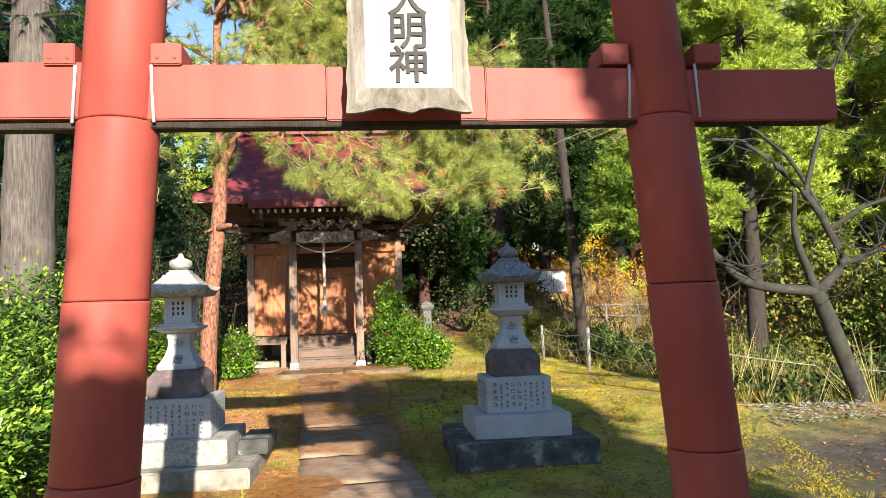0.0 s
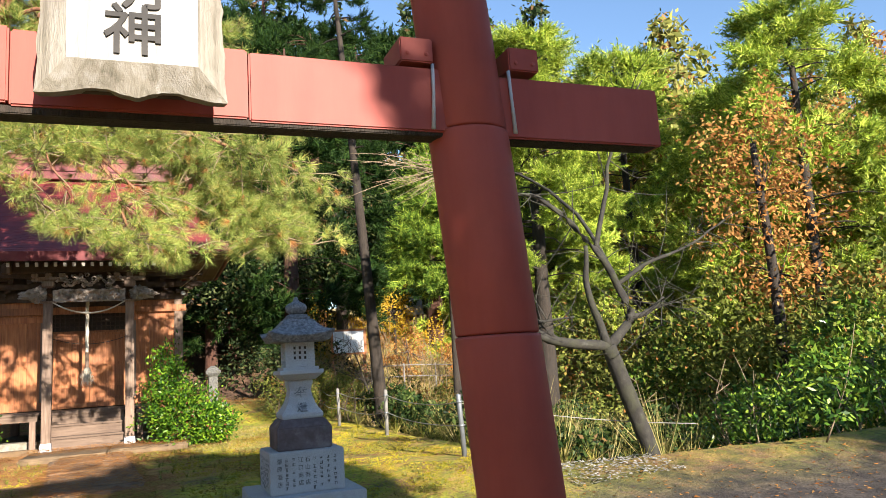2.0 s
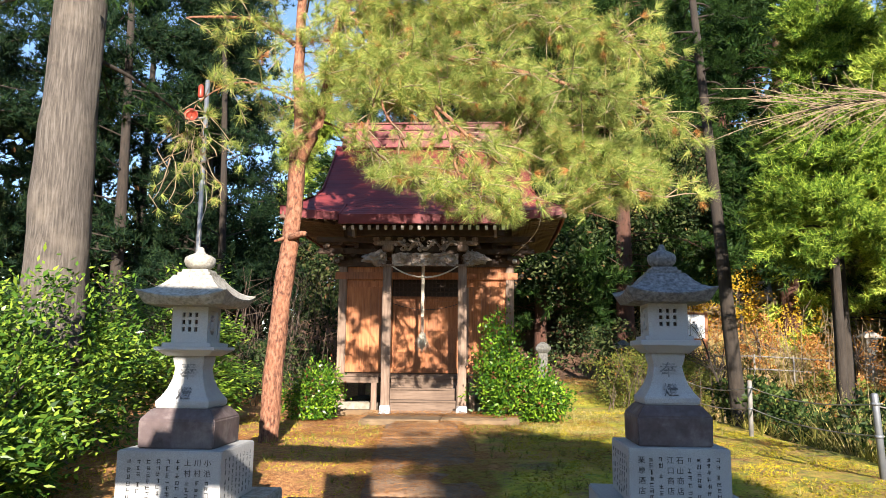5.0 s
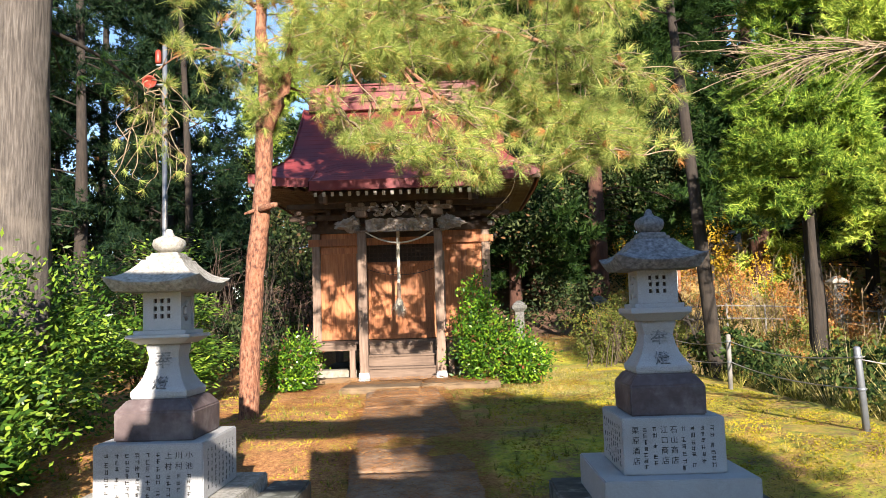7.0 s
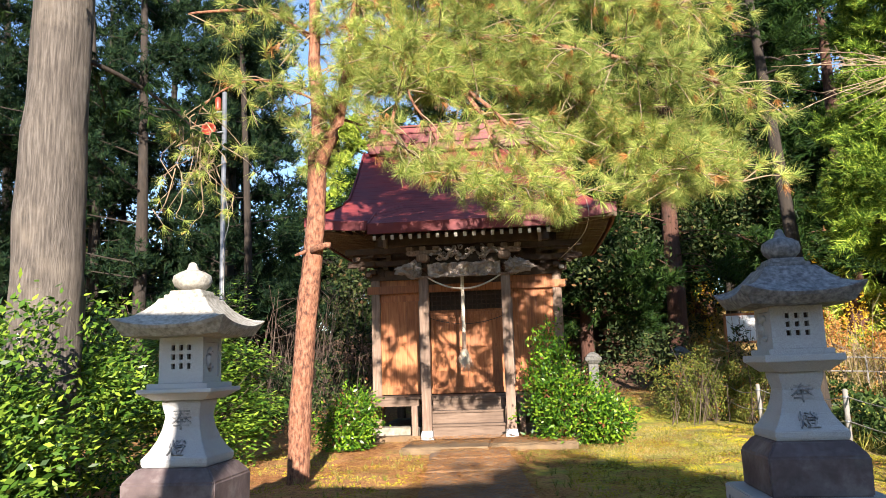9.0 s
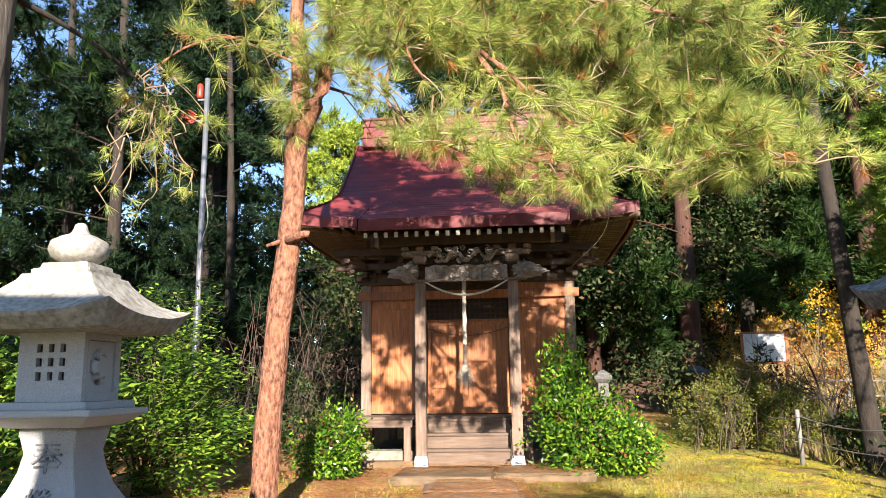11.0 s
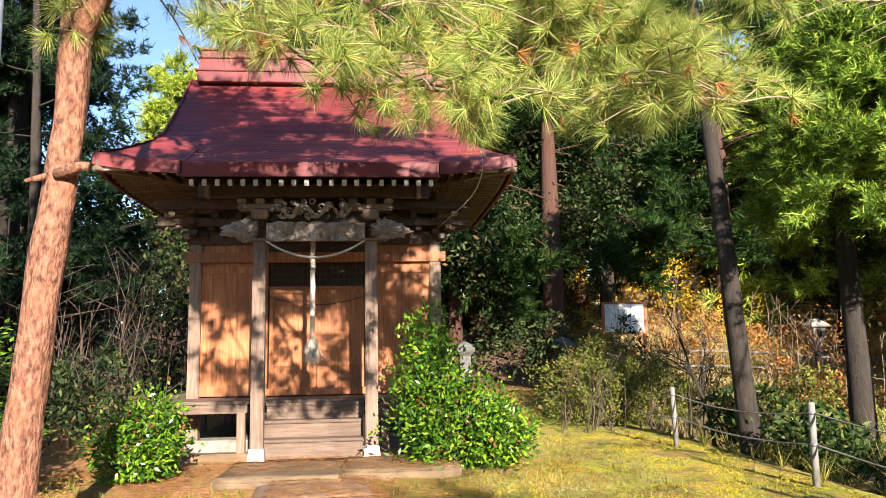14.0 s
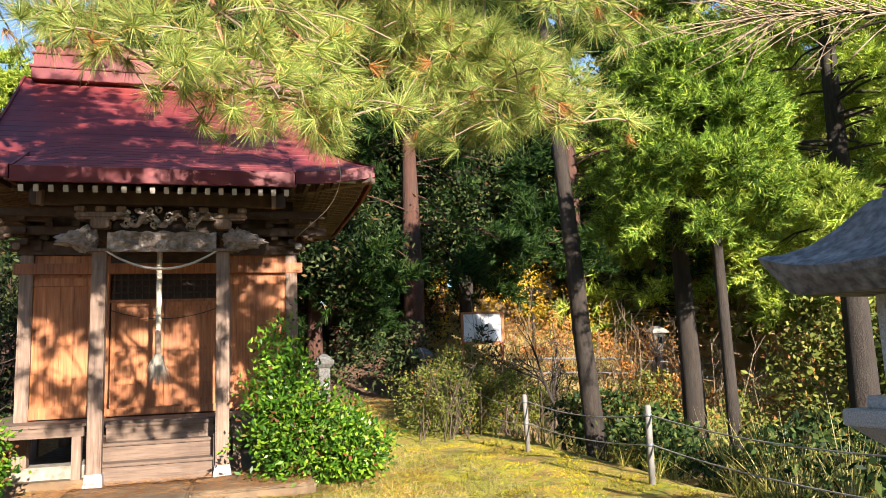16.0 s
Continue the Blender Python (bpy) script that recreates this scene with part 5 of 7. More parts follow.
bare_sapling((6.6, 19.4, -0.55), [(0, 0, -0.1), (-0.12, 0, 0.8), (-0.35, 0, 1.5), (-0.55, 0, 2.1)], 3, "thin leafless dark sapling behind the fence")

for k in range(7):
    x = 8.4 + 1.25 * k
    y = 26.5 + 0.1 * k
    t = thing("railing_post", (x, y, float(land(x, y))), "thin pale railing post beyond the pond", "railing", "far railing")
    part("post", lathe(bmesh.new(), [(0.03, -0.2), (0.03, 0.95), (0.01, 0.97)], 8), CONCP, t)
    if k:
        a, b = (x - 1.25, y - 0.1), (x, y)
        for h in (0.9, 0.5):
            tagged(afar(part("railing_bar", tubes([[((a[0], a[1], float(land(*a)) + h), 0.022), ((b[0], b[1], float(land(*b)) + h), 0.022)]], 6), CONCP)), "thin pale railing bar beyond the pond", "railing", "far railing")

pole = thing("siren_pole", (-5.82, 20.0, 0), "slim grey steel pole with an orange siren", "pole")
part("pole", lathe(bmesh.new(), [(0.075, -0.1), (0.075, 3.0), (0.06, 3.02), (0.055, 8.0), (0.02, 8.02)], 16), STEEL, pole, soft=True)
part("beacon", lathe(bmesh.new(), [(0.06, 0), (0.075, 0.04), (0.07, 0.30), (0.04, 0.34)], 14), SIREN, pole, "orange warning beacon", soft=True).matrix_basis = pose(-0.16, 0, 7.55)
part("beacon_arm", boxed((-0.2, -0.02, 7.50), (0.05, 0.02, 7.54), 0.003), STEEL, pole)
part("horn", lathe(bmesh.new(), [(0.05, 0), (0.06, 0.10), (0.11, 0.22), (0.165, 0.28), (0.155, 0.28), (0.05, 0.11)], 24), SIREN, pole, "rust-orange siren horn", soft=True).matrix_basis = pose(-0.30, -0.1, 6.95, 80, 0, 15)
part("horn_arm", boxed((-0.3, -0.1, 6.98), (0.0, 0.02, 7.02), 0.003), STEEL, pole)
part("cable", tubes([curve_line([(0.08, -0.05, 5.4), (0.16, -0.05, 4.8), (0.05, -0.07, 4.2), (0.08, -0.08, 3.0)], 0.012, 0.012, 16)], 5), WIRE, pole)

# ---- shrubs ----
def shrub(at, blobs, mat, label, leaf=(0.07, 0.03), stems=9, category="shrub", up=0.6, twig=TWIGD, group=""):
    """Stems that fan out, and clumps of leaves carried at their ends."""
    t = thing("shrub", at, label, category, group)
    if category == "hedge":
        t.matrix_basis = pose(at[0], at[1], float(ground_z(at[0], at[1])))
    r = random.Random(int(at[0] * 100 + at[1] * 10))
    lines, L = [], []
    for c, rad, clumps, per in blobs:
        for _ in range(stems):
            e = Vector(c) + Vector((r.uniform(-1, 1) * rad[0], r.uniform(-1, 1) * rad[1], r.uniform(-0.2, 0.9) * rad[2])) * 0.85
            lines.append(curve_line([(r.uniform(-0.15, 0.15), r.uniform(-0.1, 0.1), -0.05), (e.x * 0.4, e.y * 0.4, e.z * 0.55), e], 0.014, 0.003, 6))
        cl = blob(c, rad, clumps, 0.45)
        cen = np.repeat(cl, per, 0) + rng.normal(size=(clumps * per, 3)) * 0.075
        out = unit(np.repeat(cl - np.array(c) * 0.6, per, 0))
        L.append(leaves(cen, leaf[0], leaf[1], up, out + rng.normal(size=cen.shape) * 0.6))
    part("stem_growth", tubes(lines, 5), twig, t)
    L = np.concatenate(L)
    L = L[L[:, :, 2].min(1) > 0.01 - at[2] * 0]
    part("foliage", polys("foliage", L, 4), mat, t)
    return t


shrub((1.72, 16.15, 0), [((0.05, 0, 0.50), (0.66, 0.45, 0.50), 260, 16), ((-0.18, 0.05, 1.0), (0.46, 0.36, 0.55), 190, 16), ((-0.30, 0.05, 1.55), (0.24, 0.20, 0.42), 60, 13), ((0.55, -0.1, 0.40), (0.42, 0.38, 0.40), 170, 16)], LEAF, "bright green evergreen shrub against the hall's front", (0.085, 0.036))
shrub((-1.95, 15.95, 0), [((0, 0, 0.36), (0.50, 0.42, 0.36), 180, 15), ((0.15, 0, 0.66), (0.32, 0.3, 0.27), 70, 14)], LEAF, "low bright green shrub beside the veranda", (0.085, 0.036))
shoot = thing("sapling", (-1.98, 15.85, 0), "thin leafy shoot rising out of the shrub", "sapling")
part("stem", tubes([curve_line([(0, 0, 0), (0.03, 0, 0.6), (0.0, 0, 1.15)], 0.009, 0.003, 8)], 5), TWIGD, shoot)
part("foliage", polys("foliage", leaves(np.array([(0.02, 0, 0.55 + 0.012 * i) for i in range(50)]) + rng.normal(size=(50, 3)) * 0.02, 0.07, 0.03), 4), LEAF, shoot)
# hedge on the west side, in several bushes
for k, (x, y, rx, rz, zc, n) in enumerate(((-2.35, 6.9, 0.75, 0.62, 0.62, 420), (-2.75, 8.2, 0.85, 0.75, 0.85, 460), (-2.0, 5.9, 0.6, 0.5, 0.5, 300), (-2.9, 6.2, 0.9, 0.95, 1.05, 420), (-3.0, 9.6, 0.9, 0.8, 0.9, 380))):
    shrub((x, y, 0), [((0, 0, zc), (rx, 0.75, rz), n, 26)], LEAFH, "dense glossy green hedge bush in full sun", (0.078, 0.032), 12, "hedge", 1.0, group="hedge beside the walk")
# brown twiggy bush, brush and undergrowth
shrub((5.0, 20.6, 0), [((0, 0, 0.75), (1.1, 0.8, 0.75), 760, 15), ((0.9, 0.2, 0.6), (0.8, 0.7, 0.6), 520, 15)], LEAFO, "olive-brown twiggy bush beside the fence", (0.06, 0.025), 60, up=0.3)

shrub((-3.85, 14.3, 0), [((0, 0, 1.45), (1.15, 0.9, 1.0), 480, 16), ((0.35, -0.3, 0.75), (1.15, 0.8, 0.70), 420, 16)], LEAFH, "tall layered evergreen bush beside the grove", (0.10, 0.040), 18, up=2.4)
shrub((-4.3, 12.2, 0), [((0, 0, 0.9), (0.9, 0.8, 0.85), 300, 14)], LEAFH, "rounded evergreen bush below the old cedar", (0.10, 0.036), 14, up=1.0)

# ---- trees ----
def along(line, t):
    k = min(int(t * (len(line) - 1)), len(line) - 2)
    u = t * (len(line) - 1) - k
    return line[k][0].lerp(line[k + 1][0], u)


def red_pine():
    """The leaning red pine: a bare trunk that forks, and long limbs laden with needles over the walk."""
    t = thing("red_pine", (-1.70, 12.40, 0), "leaning red pine with bright orange bark beside the walk", "pine tree")
    t.matrix_basis = t.matrix_basis @ Matrix.Scale(1.06, 4)
    trunk = curve_line([(-0.02, 0, -0.15), (0.0, 0.0, 0.0), (0.03, 0.02, 0.9), (0.10, 0.05, 1.9), (0.18, 0.08, 2.75), (0.22, 0.1, 3.75)], 0.132, 0.104, 26)
    trunk[0] = (trunk[0][0], 0.19)
    trunk[1] = (trunk[1][0], 0.165)
    part("trunk", tubes([trunk], 18, 0.22), BARKP, t, "orange flaking trunk")
    part("branch_stub", tubes([[((0.18, -0.02, 2.62), 0.05), ((0.36, -0.10, 2.66), 0.038), ((0.42, -0.12, 2.66), 0.03)], [((0.12, 0, 2.62), 0.03), ((0.0, -0.1, 2.56), 0.012)]], 8), BARKP, t, "sawn branch stub")
    limbs = [
        curve_line([(0.22, 0.10, 3.65), (0.20, 0.2, 4.4), (0.16, 0.2, 5.4), (0.2, 0.2, 7.2)], 0.115, 0.05, 16, 0.03),
        curve_line([(0.22, 0.08, 3.66), (0.42, 0.0, 4.0), (0.66, -0.1, 4.7), (0.80, -0.15, 5.6), (1.3, -0.1, 6.4)], 0.105, 0.05, 16, 0.03),
        curve_line([(0.66, -0.1, 4.7), (1.5, -0.35, 4.95), (2.6, -0.5, 4.8), (3.8, -0.55, 4.45), (5.0, -0.5, 4.05)], 0.06, 0.014, 20, 0.05),
        curve_line([(0.72, -0.1, 5.0), (1.3, 0.3, 5.2), (2.4, 0.5, 5.0), (3.4, 0.5, 4.5), (4.6, 0.3, 3.9)], 0.05, 0.012, 20, 0.05),
        curve_line([(1.5, -0.35, 4.95), (2.0, -0.5, 4.4), (2.5, -0.6, 3.8), (3.0, -0.65, 3.35)], 0.035, 0.010, 14, 0.05),
        curve_line([(0.75, -0.1, 5.2), (1.2, -0.5, 4.7), (1.5, -0.75, 4.1), (1.75, -0.8, 3.6)], 0.03, 0.008, 14, 0.05),
        curve_line([(2.6, -0.5, 4.8), (3.2, -0.3, 4.2), (3.9, -0.2, 3.7), (4.4, -0.2, 3.35)], 0.03, 0.008, 14, 0.05),
        curve_line([(0.80, -0.15, 5.6), (1.8, 0.2, 5.9), (3.2, 0.1, 5.7), (4.8, 0.0, 5.2)], 0.045, 0.012, 18, 0.05),
        curve_line([(0.2, 0.2, 4.5), (-0.4, -0.1, 4.7), (-0.9, -0.4, 4.4), (-1.15, -0.5, 3.8)], 0.016, 0.006, 12, 0.05),
        curve_line([(0.18, 0.2, 5.3), (-0.5, 0.1, 5.7), (-1.4, 0.0, 5.7)], 0.04, 0.012, 10, 0.04),
        curve_line([(0.3, 0.1, 4.3), (0.55, 0.25, 4.25), (0.75, 0.3, 4.2)], 0.025, 0.01, 6, 0.02),
        curve_line([(1.2, 0.2, 6.3), (2.2, 0.3, 6.7), (3.6, 0.2, 6.4)], 0.04, 0.012, 12, 0.05),
        curve_line([(2.4, 0.5, 5.0), (3.0, 0.2, 4.5), (3.6, 0.0, 3.9), (4.5, -0.1, 3.6)], 0.03, 0.008, 14, 0.05),
        curve_line([(2.0, -0.5, 4.4), (2.3, -0.7, 3.7), (2.5, -0.8, 3.1), (3.2, -0.8, 2.9)], 0.03, 0.008, 14, 0.05),
        curve_line([(3.9, -0.2, 3.7), (4.3, -0.4, 3.25), (4.9, -0.5, 3.05)], 0.022, 0.007, 12, 0.05),
        curve_line([(1.5, -0.35, 4.95), (1.35, -0.7, 4.2), (1.35, -0.85, 3.6), (2.0, -0.9, 3.1)], 0.03, 0.008, 14, 0.05),
        curve_line([(1.3, -0.2, 5.0), (1.6, -0.4, 4.5), (2.2, -0.5, 4.0), (2.9, -0.5, 3.7)], 0.03, 0.008, 14, 0.05),
    ]
    for l in limbs[:2]:
        part("limb", tubes([l], 12, 0.2), BARKP, t)
    for l in limbs[2:]:
        part("bough", tubes([l], 7, 0.1), BARKP, t)
    r = random.Random(4)

    def hides_roof(v):
        # the boughs leave the west half of the roof in view, and a gap over its middle
        edge = float(np.interp(v.x, (0.95, 1.5, 2.3, 3.6, 4.8), (3.50, 3.08, 2.78, 2.70, 3.0)))
        return (0.35 < v.x < 0.95 and v.z < 4.2) or (v.x >= 0.95 and v.z < edge) or (1.0 < v.x < 2.9 and edge + 0.45 < v.z < 4.2 and r.random() < 0.74)

    # twigs spring from the boughs and droop; each ends in brushes of needles
    twigs, cen, dirs = [], [], []
    for l, n in ((limbs[2], 150), (limbs[3], 140), (limbs[4], 90), (limbs[5], 80), (limbs[6], 90), (limbs[7], 260), (limbs[0], 26), (limbs[1], 150), (limbs[8], 16), (limbs[9], 14), (limbs[10], 6), (limbs[11], 210), (limbs[12], 120), (limbs[13], 90), (limbs[14], 70), (limbs[15], 90), (limbs[16], 110)):
        for i in range(n):
            u = r.uniform(0.12, 1.0) if l is not limbs[0] else r.uniform(0.3, 1)
            p = along(l, min(u, 0.999))
            d = Vector((r.gauss(0.25, 0.6), r.gauss(-0.15, 0.55), r.gauss(-0.42, 0.42)))
            ln = r.uniform(0.25, 0.80)
            d = d.normalized() * ln
            q = p + d * 0.55 + Vector((0, 0, 0.05))
            e = p + d
            if e.z < 2.64 + 0.2 * noise.noise(e * 2):
                e.z = 2.68 + 0.3 * r.random()
            if hides_roof(e) or (hides_roof(q) and r.random() < 0.7):
                continue
            w = curve_line([p, q, e], 0.009, 0.004, 6)
            twigs.append(w)
            for _ in range(r.randint(2, 5)):
                c = along(w, r.uniform(0.35, 0.999)) + Vector((r.gauss(0, 0.04), r.gauss(0, 0.04), r.gauss(0, 0.04)))
                cen.append(c)
                dirs.append((d.normalized() + Vector((r.gauss(0, 0.5), r.gauss(0, 0.5), r.gauss(0.15, 0.4)))).normalized())
    part("twig_growth", tubes(twigs, 5), TWIG, t, "pale crooked twigs")
    cen, dirs = np.array([tuple(c) for c in cen]), np.array([tuple(d) for d in dirs])
    k = rng.random(len(cen)) < 0.07
    part("needle_growth", polys("needles", needles(cen[~k], dirs[~k], 62, 0.20, 0.0046, 0.62), 3), NEEDLE, t)
    part("dead_needle_growth", polys("dead_needles", needles(cen[k], dirs[k], 44, 0.16, 0.0055, 0.5, 0.8), 3), DEADN, t, "rust-brown dead needles")
    # the upper crown, high above the walk: added out of view to shade the roof
    tops, uc, ud = [], [], []
    for i in range(44):
        a = Vector((r.uniform(0.1, 0.9), r.uniform(-0.2, 0.3), r.uniform(6.0, 7.4)))
        e = Vector((r.uniform(-0.8, 2.3), r.uniform(-1.0, 1.3), r.uniform(5.75, 8.3)))
        l = curve_line([a, a.lerp(e, 0.5) + Vector((0, 0, 0.25)), e], 0.04, 0.012, 8, 0.05)
        tops.append(l)
        for _ in range(26):
            uc.append(tuple(along(l, r.uniform(0.35, 0.999)) + Vector((r.gauss(0, 0.22), r.gauss(0, 0.22), r.gauss(0.05, 0.16)))))
            ud.append(tuple(Vector((r.gauss(0.1, 0.6), r.gauss(0, 0.6), r.gauss(0.3, 0.4))).normalized()))
    part("limb", tubes([curve_line([(0.2, 0.2, 7.1), (0.35, 0.1, 7.9), (0.6, 0.0, 9.3)], 0.055, 0.02, 10)], 9, 0.1), BARKP, t)
    part("bough_growth", tubes(tops, 6), BARKP, t)
    part("needle_growth", polys("needles", needles(np.array(uc), np.array(ud), 40, 0.20, 0.010, 0.62), 3), NEEDLE, t)
    # the dangling spray left of the trunk
    tw2, c2, d2 = [], [], []
    for i in range(26):
        p = Vector((-0.75 - r.random() * 0.55, -0.5, 4.25 - r.random() * 0.7))
        pts = [p]
        for s in range(4):
            pts.append(pts[-1] + Vector((r.gauss(0.02, 0.11), r.gauss(0, 0.05), r.gauss(-0.13, 0.08))))
        w = curve_line(pts, 0.008, 0.004, 10)
        tw2.append(w)
        c2.append(w[-1][0])
        d2.append(Vector((r.gauss(0, 0.4), r.gauss(-0.2, 0.4), -0.7)).normalized())
        if r.random() < 0.5:
            c2.append(w[5][0])
            d2.append(Vector((r.gauss(0, 0.5), r.gauss(-0.2, 0.4), -0.4)).normalized())
    part("bare_twig_growth", tubes(tw2, 5), TWIG, t, "curling half-bare twigs")
    part("needle_growth", polys("needles", needles(np.array([tuple(c) for c in c2]), np.array([tuple(c) for c in d2]), 34, 0.15, 0.005, 0.55), 3), NEEDLE, t)


red_pine()


def tall_pine(at, h, r0, bark, mat, seed, crown_from=0.35, dense=1.0, reach=2.6, needle_len=0.22):
    """A tall forest pine: bare lower trunk, tiers of level branches, sparse needle plates."""
    t = thing("forest_pine", at, "tall dark pine standing in the shaded grove", "pine tree", "pines of the west grove")
    r = random.Random(seed)
    top = Vector((r.uniform(-0.4, 0.4), r.uniform(-0.4, 0.4), h))
    trunk = curve_line([(0, 0, -0.3), (r.uniform(-0.1, 0.1), 0, h * 0.4), top], r0, 0.05, 14)
    part("trunk", tubes([trunk], 10, 0.12), bark, t)
    lines, cen, dirs = [], [], []
    nb = int(26 * h / 9)
    for i in range(nb):
        u = r.uniform(0.16, 0.98)
        p = along(trunk, u)
        a = r.uniform(0, 6.28)
        ln = reach * (1.15 - u) * r.uniform(0.55, 1.1) + 0.3
        e = p + Vector((math.cos(a) * ln, math.sin(a) * ln, r.uniform(-0.1, 0.35) * ln))
        l = curve_line([p, p.lerp(e, 0.5) + Vector((0, 0, r.uniform(-0.2, 0.05))), e], 0.03 * (1.2 - u) + 0.008, 0.006, 7)
        lines.append(l)
        for j in range(5):
            q = along(l, r.uniform(0.35, 1.0) * 0.999)
            e2 = q + Vector((r.gauss(0, 0.35), r.gauss(0, 0.35), r.gauss(0.05, 0.2)))
            lines.append(curve_line([q, q.lerp(e2, 0.5) + Vector((0, 0, 0.05)), e2], 0.008, 0.003, 3))
            if u > crown_from * r.uniform(0.5, 1.2):
                for _ in range(int(7 * dense)):
                    cen.append(tuple(q.lerp(e2, r.uniform(0.2, 1.2)) + Vector((r.gauss(0, 0.12), r.gauss(0, 0.12), r.gauss(0, 0.10)))))
                    dirs.append(tuple(Vector((r.gauss(0, 0.6), r.gauss(0, 0.6), 0.7)).normalized()))
    part("branch_growth", tubes(lines, 4), BARKD, t)
    part("needle_growth", polys("needles", needles(np.array(cen), np.array(dirs), 10, needle_len, 0.030, 0.75), 3), mat, t)
    return t


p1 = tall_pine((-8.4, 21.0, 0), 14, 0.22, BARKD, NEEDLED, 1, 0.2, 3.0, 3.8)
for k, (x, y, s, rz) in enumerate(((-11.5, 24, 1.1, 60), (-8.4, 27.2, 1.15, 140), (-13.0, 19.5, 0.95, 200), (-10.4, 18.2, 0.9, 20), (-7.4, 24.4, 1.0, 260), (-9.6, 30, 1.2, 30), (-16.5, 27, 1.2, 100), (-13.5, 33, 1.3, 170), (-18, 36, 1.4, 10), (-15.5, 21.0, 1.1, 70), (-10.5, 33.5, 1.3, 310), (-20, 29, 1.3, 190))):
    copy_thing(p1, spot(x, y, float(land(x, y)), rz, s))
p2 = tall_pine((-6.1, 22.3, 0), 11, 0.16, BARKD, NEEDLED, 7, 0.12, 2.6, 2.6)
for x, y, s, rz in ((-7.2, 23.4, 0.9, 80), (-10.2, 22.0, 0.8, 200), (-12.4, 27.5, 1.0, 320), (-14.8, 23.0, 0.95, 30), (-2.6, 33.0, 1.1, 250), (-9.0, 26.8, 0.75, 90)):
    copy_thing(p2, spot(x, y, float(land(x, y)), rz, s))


def big_cedar():
    t = thing("old_cedar", (-3.72, 10.5, 0), "thick grey-barked cedar trunk rising out of the hedge", "cedar tree")
    trunk = curve_line([(0, 0, -0.2), (0.02, 0, 2), (0.05, 0.02, 5), (0.1, 0.1, 10)], 0.40, 0.24, 20)
    part("trunk", tubes([trunk], 22, 0.14), BARKC, t, "grey fibrous trunk")
    cen, dirs = [], []
    r = random.Random(2)
    lines = []
    for i in range(34):
        p = along(trunk, r.uniform(0.64, 0.99))
        a = r.uniform(0, 6.28)
        ln = r.uniform(1.2, 2.4)
        e = p + Vector((math.cos(a) * ln, math.sin(a) * ln, -0.35 * ln))
        l = curve_line([p, p.lerp(e, 0.5) + Vector((0, 0, 0.15)), e], 0.035, 0.008, 6)
        lines.append(l)
        for _ in range(26):
            q = along(l, r.uniform(0.3, 0.999)) + Vector((r.gauss(0, 0.18), r.gauss(0, 0.18), r.gauss(-0.12, 0.12)))
            cen.append(tuple(q))
            dirs.append(tuple(Vector((math.cos(a), math.sin(a), -0.6)).normalized()))
    part("branch_growth", tubes(lines, 5), BARKD, t)
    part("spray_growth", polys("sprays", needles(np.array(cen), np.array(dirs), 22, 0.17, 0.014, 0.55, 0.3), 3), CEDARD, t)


big_cedar()


def cedar(at, h, r0, tilt, mat, bark, seed, low, reach, boughs, per, label, group="", size=0.15, fine=9, width=0.011):
    """A cedar: straight trunk, drooping boughs and feathery sprays that hang in tufts."""
    t = thing("cedar", at, label, "cedar tree", group)
    r = random.Random(seed)
    trunk = curve_line([(0, 0, -0.4), (tilt[0] * 0.5, tilt[1] * 0.5, h * 0.5), (tilt[0], tilt[1], h)], r0, 0.04, 16)
    part("trunk", tubes([trunk], 12, 0.15), bark, t)
    lines, cen, dirs = [], [], []
    for i in range(boughs):
        u = low + (0.98 - low) * (i + r.random()) / boughs
        p = along(trunk, u)
        a = r.uniform(0, 6.28)
        ln = reach * (1.25 - u) * r.uniform(0.5, 1.1)
        e = p + Vector((math.cos(a) * ln, math.sin(a) * ln, r.uniform(-0.35, 0.0) * ln))
        l = curve_line([p, p.lerp(e, 0.55) + Vector((0, 0, 0.12 * ln)), e], 0.028, 0.006, 6)
        lines.append(l)
        # side shoots carry fans of plumes; the inner third of the bough is bare
        for _ in range(max(3, per // 6)):
            v = r.uniform(0.34, 1.0) ** 0.75
            q = along(l, min(v, 0.999))
            out = (Vector((math.cos(a), math.sin(a), -0.1)) + Vector((r.gauss(0, 0.55), r.gauss(0, 0.55), r.gauss(-0.05, 0.25)))).normalized()
            q2 = q + out * size * r.uniform(0.6, 2.2)
            lines.append([(q, 0.008), (q2, 0.004)])
            for _ in range(5):
                cen.append(tuple(q.lerp(q2, r.uniform(0.35, 1.0)) + Vector((r.gauss(0, 0.25), r.gauss(0, 0.25), r.gauss(-0.1, 0.2))) * size))
                dirs.append(tuple((out * 0.8 + Vector((r.gauss(0, 0.4), r.gauss(0, 0.4), r.gauss(0.25, 0.3)))).normalized()))
    part("bough_growth", tubes(lines, 4), bark, t)
    part("spray_growth", polys("sprays", plumes(np.array(cen), np.array(dirs), size * 2.0, size * 0.95, width, fine + 1), 3), mat, t)
    return t


